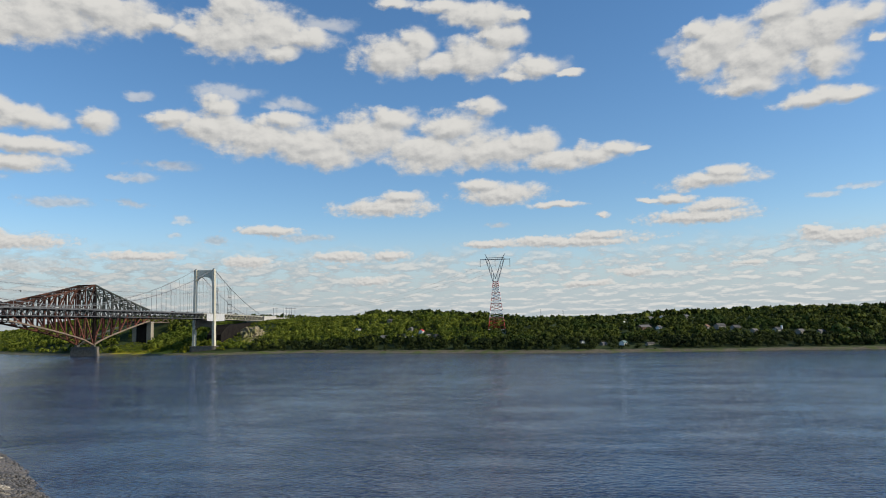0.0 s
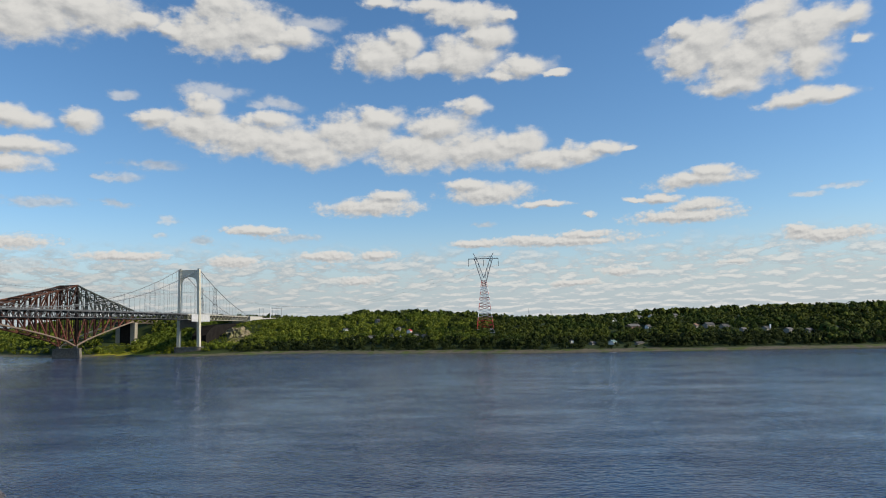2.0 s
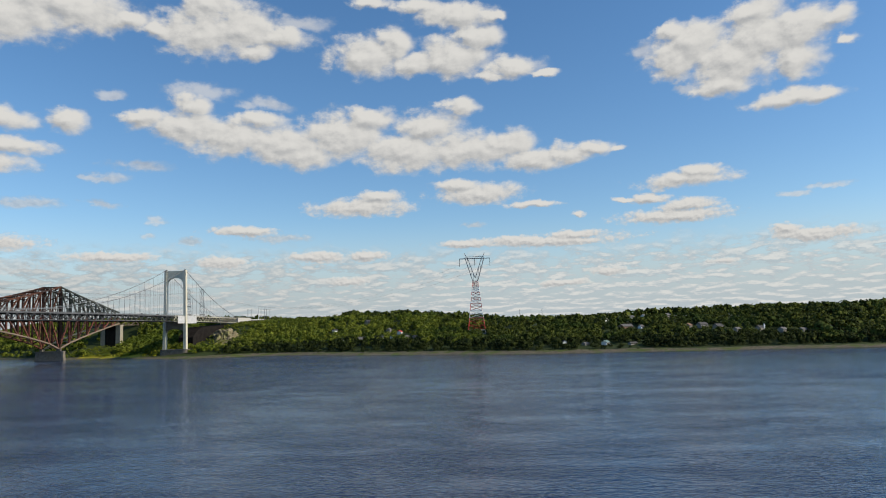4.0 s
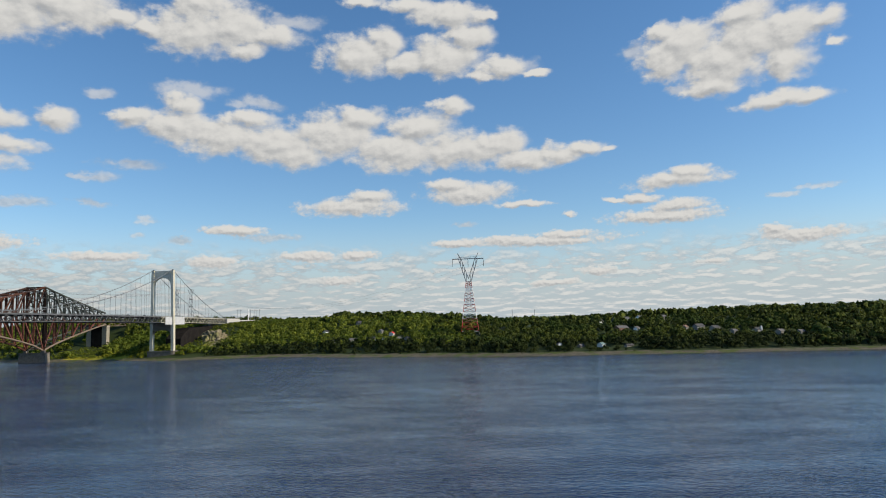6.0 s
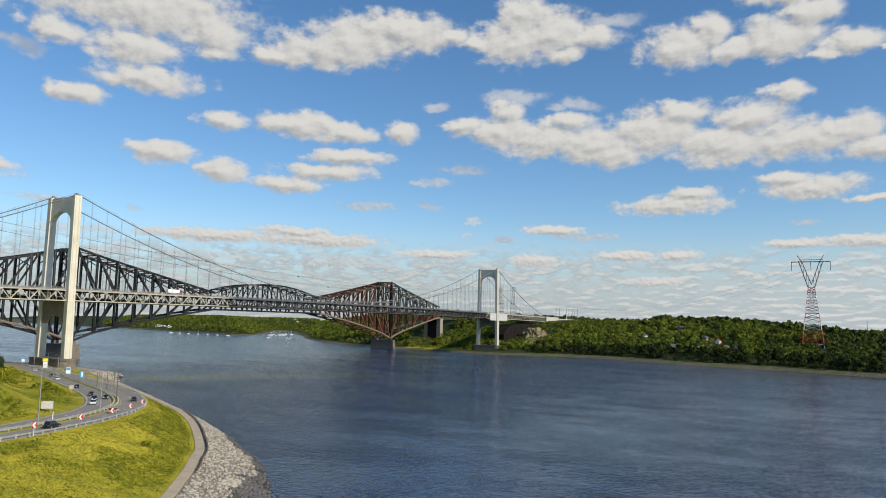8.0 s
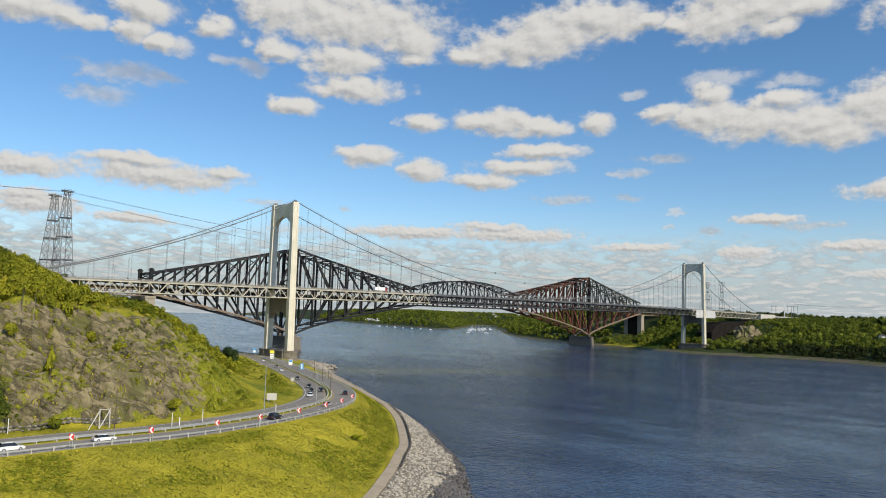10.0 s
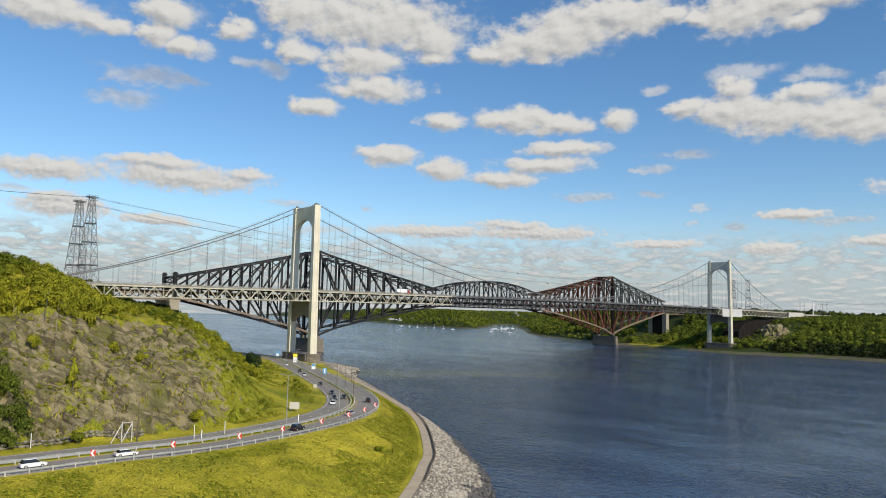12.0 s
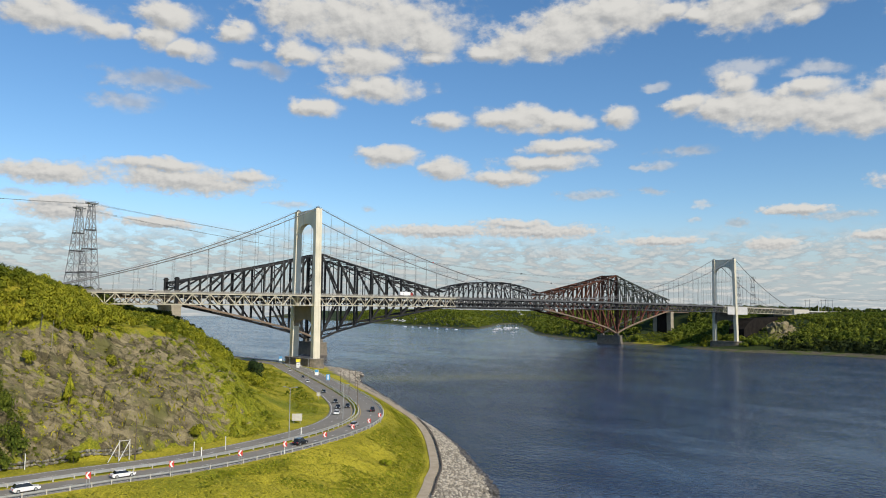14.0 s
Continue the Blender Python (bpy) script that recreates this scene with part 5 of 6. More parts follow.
for x, y, top in ((492.6, 1490, 69), (548, 1490, 66.5), (-3, 1005, 77)):
    mast = thing("radio_mast", (x, y, hz(x, y)), "thin distant radio mast on the horizon", "mast", "distant masts")
    beam("pole", (0, 0, -1), (0, 0, top - hz(x, y)), 0.9 if y > 1200 else 1.2, M_GREYSTEEL if y > 1200 else M_WHITE, mast, kind="box")


def wire(a, b, sag, balls=()):
    w = thing("power_line", (0, 0, 0), "thin grey overhead power line", "power line", "power lines")
    bm = bmesh.new()
    a, b = Vector(a), Vector(b)
    pt = [a.lerp(b, u) - Vector((0, 0, 4 * sag * u * (1 - u))) for u in np.linspace(0, 1, 40)]
    tube(bm, pt, 0.06, 4)
    part("conductor", bm, M_CABLE, w)
    for u in balls:
        bm = bmesh.new()
        bmesh.ops.create_icosphere(bm, subdivisions=2, radius=0.9)
        bmesh.ops.translate(bm, verts=bm.verts, vec=a.lerp(b, u) - Vector((0, 0, 4 * sag * u * (1 - u))))
        part("marker_ball", bm, M_RED if u < 0.4 else M_BLACK, w)


for k, dx in enumerate((-9, 0, 9)):
    wire((-64, -139 + dx * 0.5, 122), (-111 + dx, 1000, 112), 24 + k, (0.42,) if k == 1 else ((0.3, 0.6) if k == 0 else ()))
    wire((-58, -151 + dx * 0.5, 117), (-160 + dx, 985, 110), 26 + k, (0.5,) if k == 2 else ())
    wire((434 + dx * 2.3, 675, 118), (-111 + dx, 1000, 106), 40 + k)
    wire((-64, -139 + dx * 0.5, 122), (-90, -420, 128), 5)

# ---- roadside ----
def chevron_sign(s, o, turn_to):
    at, _ = along(s, o)
    t = math.degrees(math.atan2(turn_to[1] - at[1], turn_to[0] - at[0])) + 90
    c = thing("chevron_sign", at, "red road sign with white chevron on grey posts", "road sign", "bend chevron signs", turn=t)
    for x in (-0.25, 0.25):
        beam("sign_post", (x, 0.06, -0.4), (x, 0.06, 2.85), 0.08, M_GALV, c, kind="box")
    bm = bmesh.new()
    box(bm, -0.45, 0.45, -0.03, 0.03, 1.7, 2.9)
    part("sign_panel", bm, M_RED, c)
    bm = bmesh.new()
    for pts in (((-0.44, 2.3), (-0.05, 2.9), (0.32, 2.9), (-0.08, 2.3)), ((-0.08, 2.3), (0.32, 1.7), (-0.05, 1.7), (-0.44, 2.3))):
        prism(bm, pts, -0.045, -0.034)
    bmesh.ops.recalc_face_normals(bm, faces=bm.faces[:])
    part("chevron_mark", bm, M_WHITE, c, "white chevron")
    return c


def s_near(x, y):
    return float(arc[np.argmin((p_v[:, 0] - x) ** 2 + (p_v[:, 1] - y) ** 2)])


for x, y in ((338, -278), (337.5, -260), (336.3, -243.1), (334.1, -226.9), (330.9, -212.1), (326.6, -198.2), (319.5, -184.3), (311.8, -171.5), (304.4, -160.3), (296.1, -149.7)):
    chevron_sign(s_near(x, y) - 3.5, -9.9, (485, -291))


def lamp_post(x, y, h=11.0, label="tall grey double-arm street lamp beside the road", arms=True):
    z = hz(x, y)
    p = thing("street_lamp", (x, y, z), label, "street lamp", "road lamps", turn=35)
    bm = bmesh.new()
    tube(bm, [(0, 0, -0.3), (0, 0, h * 0.5), (0, 0, h)], [0.14, 0.11, 0.08], 8)
    part("pole", bm, M_GALV if arms else M_BARK, p)
    if not arms:
        beam("bracket", (-0.5, 0, h - 0.8), (0.5, 0, h - 0.8), 0.12, M_BARK, p, kind="box")
        return
    bm = bmesh.new()
    tube(bm, [(-1.7, 0, h + 0.2), (-0.6, 0, h + 0.05), (0, 0, h - 0.3), (0.6, 0, h + 0.05), (1.7, 0, h + 0.2)], 0.05, 6)
    part("arm", bm, M_GALV, p)
    for s in (-1, 1):
        bm = bmesh.new()
        vs = box(bm, s * 1.7 - 0.4, s * 1.7 + 0.4, -0.16, 0.16, h + 0.12, h + 0.3)
        for v in vs:
            if v.co.z > h + 0.2:
                v.co.y *= 0.6
        part("lamp_head", bm, M_GALV, p)


lamp_post(311.8, -190.5, 13.5)
for x, y in ((285.5, -156), (120, -69), (75, -48), (30, -30)):
    lamp_post(x, y)
for x, y in ((206, -96), (209.5, -106.4), (218.6, -108), (262, -134)):
    lamp_post(x, y, 10.5, "thin dark wooden pole beside the road", False)
lamp_post(316, -231, 9.0, "thin dark wooden pole at the foot of the rock", False)


def panel_sign(x, y, w, h, lift, mat, label, posts=2, bars=(), face=(485, -291)):
    z = hz(x, y)
    t = math.degrees(math.atan2(face[1] - y, face[0] - x)) + 90
    c = thing("road_sign", (x, y, z), label, "road sign", "road signs", turn=t)
    for k in range(posts):
        px = 0 if posts == 1 else (-0.32 + 0.64 * k) * w
        beam("sign_post", (px, 0.07, -0.4), (px, 0.07, lift + h * 0.9), 0.12, M_GALV, c, kind="box")
    bm = bmesh.new()
    box(bm, -w / 2, w / 2, -0.03, 0.03, lift, lift + h)
    part("sign_panel", bm, mat, c)
    for bz, bw, bh, bmat in bars:
        bm = bmesh.new()
        box(bm, -bw / 2, bw / 2, -0.045, -0.034, lift + bz, lift + bz + bh)
        part("sign_bar", bm, bmat, c)
    return c


panel_sign(288.5, -174.5, 3.0, 2.1, 0.9, M_CONC, "large pale road sign board seen from behind on posts", 2)
sg = panel_sign(230.7, -131, 1.5, 1.5, 1.6, M_CONC, "diamond road sign seen from behind", 1)
panel_sign(118, -62, 2.2, 3.2, 1.2, M_WHITE, "white road sign with a blue upper field", 2, ((1.7, 2.0, 1.3, M_BLUE),))
panel_sign(152, -76, 2.0, 3.2, 0.9, M_BLUE, "tall blue road sign with white bars", 2, ((0.4, 0.6, 2.4, M_WHITE),))
panel_sign(46, -32, 2.6, 3.4, 1.2, M_WHITE, "white road sign board under a yellow plate", 2, ((0.8, 2.2, 0.4, M_GALV), (1.9, 2.0, 0.4, M_GALV)))
panel_sign(44, -31, 3.0, 2.0, 4.8, M_SIGNY, "yellow road sign plate above a white board", 2)
panel_sign(-11, -14, 2.4, 3.6, 2.4, M_BLUE, "blue road sign with a white field", 2, ((0.3, 1.8, 1.6, M_WHITE),))

# Braced back of a roadside board
brace = thing("sign_frame", (315, -233, hz(315, -233)), "edge-on road sign frame with slanting timber braces", "sign frame", turn=0)
for dy in (-1.1, 1.1):
    beam("frame_post", (0, dy, -0.3), (0, dy, 4.4), 0.2, M_CONC, brace, kind="box")
    beam("frame_brace", (1.8, dy - 2.8, 0.2), (0, dy, 4.0), 0.13, M_LINE, brace, kind="box")
beam("frame_rail", (0, -1.1, 4.2), (0, 1.1, 4.2), 0.15, M_CONC, brace, kind="box")
for dx, dy in ((-3, -20), (2, 13), (-1, 22)):
    x, y = 317 + dx, -232 + dy
    b = thing("marker_post", (x, y, hz(x, y)), "thin pale roadside marker post", "post", "roadside posts")
    beam("stake", (0, 0, -0.3), (0, 0, 3.2), 0.16, M_LINE, b, kind="box")
for s, o in ((s_near(320, -205), -9.5), (s_near(312, -186), 0.9), (s_near(324, -219), 0.9)):
    at, _ = along(s, o)
    b = thing("marker_post", at, "thin pale roadside marker post", "post", "roadside posts")
    beam("stake", (0, 0, -0.3), (0, 0, 2.6), 0.18, M_WHITE, b, kind="box")


# ---- vehicles ----
def paint(name, c):
    m = material(name, tuple(v * 0.92 for v in c), tuple(min(1, v * 1.06) for v in c), 2.0, 0.28, 0.0)
    m.node_tree.nodes["Principled BSDF"].inputs["Coat Weight"].default_value = 0.6
    return m


P_BLACK, P_WHITE, P_SILVER, P_RED = paint("black_car_paint", (0.012, 0.013, 0.016)), paint("white_car_paint", (0.75, 0.75, 0.74)), paint("silver_car_paint", (0.36, 0.37, 0.38)), paint("red_car_paint", (0.35, 0.04, 0.03))


def car(at, turn, mat, label, tall=False):
    c = thing("car", at, label, "car", "cars on the road", turn=turn)
    hgt = 1.68 if tall else 1.45
    sill, belt = 0.28, 0.95 if tall else 0.86
    side = [(-2.25, 0.40), (-2.28, 0.72), (-2.15, belt), (-1.0, belt + 0.06), (1.05, belt + 0.02), (1.85, belt - 0.12), (2.2, belt - 0.28), (2.28, 0.45), (2.05, sill), (-2.05, sill)]
    bm = bmesh.new()
    vs = {}
    for y, g in ((-0.90, 0.97), (-0.80, 1.0), (0.80, 1.0), (0.90, 0.97)):
        vs[y] = [bm.verts.new((x * g, y, z if abs(y) < 0.85 else 0.3 + (z - 0.3) * 0.93)) for x, z in side]
    keys = sorted(vs)
    for a, b in zip(keys, keys[1:]):
        for i in range(len(side)):
            j = (i + 1) % len(side)
            bm.faces.new((vs[a][i], vs[a][j], vs[b][j], vs[b][i]))
    bm.faces.new(vs[keys[0]])
    bm.faces.new(vs[keys[-1]][::-1])
    bmesh.ops.recalc_face_normals(bm, faces=bm.faces[:])
    body = part("body", bm, mat, c)
    back = -2.05 if tall else -1.75
    bm = bmesh.new()
    v = box(bm, back, 1.05, -0.78, 0.78, belt - 0.02, hgt - 0.08)
    for q in v:
        if q.co.z > belt + 0.1:
            q.co.y *= 0.82
            q.co.x = back + 0.35 if q.co.x < 0 else 0.35
    part("window_glass", bm, M_GLASS, c, "dark window glass")
    bm = bmesh.new()
    v = box(bm, back + 0.33, 0.37, -0.64, 0.64, hgt - 0.09, hgt)
    for q in v:
        if q.co.z > hgt - 0.04:
            q.co.x *= 0.93
            q.co.y *= 0.92
    part("roof", bm, mat, c)
    for sx in (-1.4, 1.4):
        for sy in (-0.8, 0.8):
            bm = bmesh.new()
            bmesh.ops.create_cone(bm, cap_ends=True, segments=14, radius1=0.33, radius2=0.33, depth=0.22, matrix=pose(sx, sy, 0.33, 90))
            w = part("wheel", bm, M_TYRE, c)
            bm = bmesh.new()
            bmesh.ops.create_cone(bm, cap_ends=True, segments=10, radius1=0.2, radius2=0.2, depth=0.25, matrix=pose(sx, sy, 0.33, 90))
            part("rim", bm, M_GALV, w)
    for sy in (-0.6, 0.6):
        bm = bmesh.new()
        box(bm, 2.12, 2.25, sy - 0.2, sy + 0.2, 0.6, 0.74)
        part("headlight", bm, M_WHITE, c)
        bm = bmesh.new()
        box(bm, -2.30, -2.2, sy - 0.18, sy + 0.18, 0.68, 0.82)
        part("tail_light", bm, M_RED, c)
    return c


def car_on(x, y, o, mat, label, flow, tall=False):
    s = s_near(x, y)
    at, _ = along(s, o, 0.01)
    car(at, heading(s) + (90 if flow > 0 else -90), mat, label, tall)


car_on(319, -192, -5.0, P_BLACK, "black estate car on the riverside road", 1, True)
car_on(334, -239, -5.0, P_WHITE, "white saloon car on the riverside road", 1)
car_on(334, -256, -5.0, P_WHITE, "white sport utility car on the riverside road", 1, True)
car_on(272, -137, -5.6, P_BLACK, "black car rounding the road bend", 1, True)
car_on(300, -164, -4.2, P_SILVER, "silver car rounding the road bend", 1)
car_on(272, -152, 6.5, P_WHITE, "white car on the inner carriageway", -1)
car_on(258, -141, 6.5, P_BLACK, "dark car on the inner carriageway", -1)
car_on(257, -137, 2.9, P_BLACK, "dark hatchback on the inner carriageway", -1)
car_on(242, -131, 6.5, P_BLACK, "dark saloon on the inner carriageway", -1)
car_on(204, -112, 6.5, P_BLACK, "dark car approaching along the inner carriageway", -1)
car_on(150, -84, 6.5, P_WHITE, "white car on the far stretch of road", -1)
car_on(120, -72, 5.0, P_BLACK, "dark car near the bridge tower", -1)
car_on(60, -45, 5.0, P_WHITE, "white car near the bridge tower", -1)
for y, x, mt, tall, lab in ((-120, 9, P_WHITE, True, "white car on the suspension bridge deck"), (-60, 9, P_SILVER, False, "silver car on the suspension bridge deck"),
                            (120, 9, P_BLACK, True, "dark car on the suspension bridge deck"), (330, 9, P_WHITE, True, "white car on the suspension bridge deck"),
                            (560, 9, P_BLACK, True, "dark car on the suspension bridge deck"), (600, 9, P_BLACK, True, "dark van on the suspension bridge deck")):
    car((x, y, deck_z(y) + 0.01), 90, mt, lab, tall)


def lorry(at, turn, label):
    c = thing("lorry", at, label, "lorry", turn=turn)
    bm = bmesh.new()
    box(bm, -7.0, 4.2, -1.25, 1.25, 1.1, 4.0)
    part("trailer", bm, M_WHITE, c, "white box trailer")
    bm = bmesh.new()
    v = box(bm, 4.7, 7.0, -1.2, 1.2, 0.5, 3.4)
    for q in v:
        if q.co.z > 3 and q.co.x > 6:
            q.co.x -= 0.5
    part("cab", bm, P_RED, c, "red cab")
    for sx in (-5.8, -4.5, 3.4, 6.1):
        for sy in (-1.05, 1.05):
            bm = bmesh.new()
            bmesh.ops.create_cone(bm, cap_ends=True, segments=12, radius1=0.5, radius2=0.5, depth=0.3, matrix=pose(sx, sy, 0.5, 90))
            part("wheel", bm, M_TYRE, c)


lorry((8, 92, deck_z(92) + 0.01), 90, "red lorry with a white box trailer on the bridge deck")

# ---- houses ----
RND = random.Random(7)


def house(x, y, w, d, h, turn, wall, roof, label, z=None, chimney=False):
    z = hz(x, y) - 0.6 if z is None else z
    c = thing("house", (x, y, z), label, "house", "houses on the wooded bank", turn=turn)
    bm = bmesh.new()
    rh = h + 0.32 * d
    box(bm, -w / 2, w / 2, -d / 2, d / 2, 0, h)
    for sx in (-1, 1):
        a = [bm.verts.new((sx * w / 2 * 0.998, yy, zz)) for yy, zz in ((-d / 2, h), (d / 2, h), (0, rh))]
        bm.faces.new(a)
    part("wall", bm, wall, c)
    bm = bmesh.new()
    for sy in (-1, 1):
        e = 0.5
        pts = [(-w / 2 - e, sy * (d / 2 + e), h - 0.25), (w / 2 + e, sy * (d / 2 + e), h - 0.25), (w / 2 + e, 0, rh + 0.1), (-w / 2 - e, 0, rh + 0.1)]
        lo = [bm.verts.new(p) for p in pts]
        hi = [bm.verts.new((p[0], p[1], p[2] + 0.25)) for p in pts]
        bm.faces.new(lo)
        bm.faces.new(hi)
        for i in range(4):
            bm.faces.new((lo[i], lo[(i + 1) % 4], hi[(i + 1) % 4], hi[i]))
    bmesh.ops.recalc_face_normals(bm, faces=bm.faces[:])
    rf = part("roof", bm, roof, c)
    if chimney:
        bm = bmesh.new()
        box(bm, w * 0.2, w * 0.2 + 1.6, -d / 2 - 0.9, -d / 2 + 0.6, -1.5, rh + 2.2)
        part("chimney", bm, M_WHITE, c, "tall white chimney")
    n = max(2, int(w / 3.2))
    for lv in range(max(1, int(h / 2.8))):
        for k in range(n):
            wx = -w / 2 + (k + 0.5) * w / n
            bm = bmesh.new()
            box(bm, wx - 0.6, wx + 0.6, -d / 2 - 0.06, -d / 2 + 0.02, 0.9 + lv * 2.8, 2.2 + lv * 2.8)
            part("window", bm, M_GLASS, c)


HOUSES = []


def house_at(x, y, w, d, h, turn, wall, roof, label, chimney=False):
    w, d, h = w * 0.72, d * 0.72, h * 0.72
    HOUSES.append((x, y, max(w, d) * 0.75))
    house(x, y, w, d, h, turn + 42, wall, roof, label, None, chimney)


M_CLAD = material("grey_cladding", (0.20, 0.185, 0.16), (0.30, 0.28, 0.25), 0.8, 0.8, 0.1)
M_BRICK = material("brown_brick", (0.16, 0.09, 0.06), (0.26, 0.16, 0.11), 0.8, 0.9, 0.2)
house_at(592, 535, 14, 9, 4.5, 20, M_WHITE, M_GREEN_ROOF, "white waterfront house with a green gabled roof")
house_at(569, 537, 10, 7, 3.0, 5, M_CLAD, M_ROOF, "low grey waterfront house beside the beach")
house_at(545, 548, 8, 6, 5.0, 70, M_WHITE, M_ROOF, "white waterfront cottage half hidden by trees")
house_at(622, 529, 16, 6, 2.6, 0, M_CLAD, M_ROOF, "low grey boathouse behind the beach")
for x, y, w, d, h, tn, wl, rf, lab in (
        (210, 764, 9, 8, 6.0, 10, M_WHITE, M_ROOF, "white house high in the wood"), (268, 693, 16, 9, 5.0, -8, M_WHITE, M_ROOF, "white house among trees on the bank"),
        (298, 679, 14, 9, 4.5, 20, M_WHITE, M_ROOF, "white house among trees on the bank"), (316, 676, 9, 7, 3.5, 12, M_WHITE, M_ROOF, "white bungalow among trees"),
        (322, 698, 9, 8, 5.0, 35, M_WHITE, M_RED, "white house with a bright red roof"), (336, 666, 10, 7, 4.0, 0, M_WHITE, M_ROOF, "white house among trees on the bank"),
        (349, 662, 9, 7, 4.0, 15, M_CLAD, M_ROOF, "grey house among trees on the bank"), (302, 722, 9, 8, 6.0, 30, M_CLAD, M_ROOF, "grey house high in the wood"),
        (255, 792, 10, 9, 8.0, 10, M_CLAD, M_ROOF, "grey house on the hilltop"), (236, 706, 12, 8, 4.0, 0, M_WHITE, M_ROOF, "white house among trees on the bank"),
        (612, 715, 14, 10, 5.0, 0, M_WHITE, M_ROOF, "white house on the ridge"), (634, 720, 12, 10, 6.0, 15, M_CLAD, M_ROOF, "grey house on the ridge"),
        (650, 722, 12, 10, 6.0, -10, M_WHITE, M_ROOF, "white house on the ridge"), (668, 718, 12, 10, 6.5, 5, M_WHITE, M_ROOF, "white house on the ridge"),
        (694, 690, 13, 10, 6.0, 5, M_CLAD, M_ROOF, "grey house on the ridge"),
        (630, 634, 26, 12, 4.5, 0, M_BRICK, M_ROOF, "long brown brick house with large windows"), (648, 627, 8, 8, 4.0, 0, M_WHITE, M_ROOF, "small white house beside the brick house"),
        (704, 612, 10, 9, 4.0, 10, M_CLAD, M_BRICK, "low house with a brown roof above the river"), (719, 606, 18, 11, 6.0, -6, M_CLAD, M_ROOF, "large grey house above the river"),
        (735, 594, 16, 11, 6.0, -4, M_CLAD, M_ROOF, "large grey house above the river"), (752, 577, 11, 9, 5.0, 0, M_CLAD, M_ROOF, "grey house above the river"),
        (800, 564, 16, 10, 5.0, 5, M_CLAD, M_ROOF, "grey house above the river"), (820, 556, 13, 10, 5.0, -5, M_CLAD, M_ROOF, "grey house above the river"),
        (853, 566, 9, 8, 5.0, -5, M_CLAD, M_ROOF, "grey house above the river")):
    house_at(x, y, w, d, h, tn, wl, rf, lab)
house_at(777, 571, 14, 10, 7.0, 0, M_CLAD, M_ROOF, "grey house with a tall white chimney", True)
for k in range(11):
    house_at(-1545 - k * 20 + RND.uniform(-5, 5), 1352 + k * 8 + RND.uniform(-4, 12), RND.uniform(9, 15), 8, RND.uniform(3.5, 6), 18 + RND.uniform(-10, 10), M_WHITE, M_WHITE if k % 2 else M_ROOF, "white waterside building on the distant shore")
for x, y in ((-1270, 1400), (-1488, 1345), (-1690, 2110), (-1640, 2075), (-1760, 2190)):
    house_at(x, y, 16, 10, 6.0, 15, M_WHITE, M_ROOF, "pale house in the distant wood")


# ---- boats ----
def boat(x, y, turn, ln, sail):
    c = thing("boat", (x, y, 0), "small white moored sailing boat" if sail else "small white moored motor boat", "boat", "moored boats", turn=turn)
    bm = bmesh.new()
    rows = []
    for u in np.linspace(0, 1, 7):
        b = 0.17 * ln * (1 - max(0, u - 0.35) ** 2 / 0.43)
        rows.append([bm.verts.new(((u - 0.5) * ln, b * k, z)) for k, z in ((-1, 1.0), (-0.7, -0.4), (0.7, -0.4), (1, 1.0))])
    for a, b in zip(rows, rows[1:]):
        for i in range(4):
            bm.faces.new((a[i], a[(i + 1) % 4], b[(i + 1) % 4], b[i]))
    bm.faces.new(rows[0])
    bm.faces.new(rows[-1][::-1])
    bmesh.ops.recalc_face_normals(bm, faces=bm.faces[:])
    part("hull", bm, M_WHITE, c)
    bm = bmesh.new()
    box(bm, -0.2 * ln, 0.15 * ln, -0.1 * ln, 0.1 * ln, 0.95, 1.7)
    part("cabin", bm, M_WHITE, c)
    if sail:
        beam("mast", (0.05 * ln, 0, 1.5), (0.05 * ln, 0, 1.4 * ln), 0.2, M_WHITE, c, kind="box")
        beam("boom", (0.05 * ln, 0, 2.4), (-0.35 * ln, 0, 2.5), 0.2, M_WHITE, c, kind="box")


for k in range(26):
    u = (k + RND.random()) / 26
    x, y = -900 - 190 * u + RND.uniform(-30, 30), 1120 + 300 * u + RND.uniform(-20, 20)
    if k % 4 == 0:
        x, y = -950 - 13 * k, 1040 + 3 * k
    boat(x, y, RND.uniform(0, 60), RND.uniform(7, 11), RND.random() < 0.6)
boat(-700, 995, 20, 12, True)
boat(-743, 975, 40, 9, False)


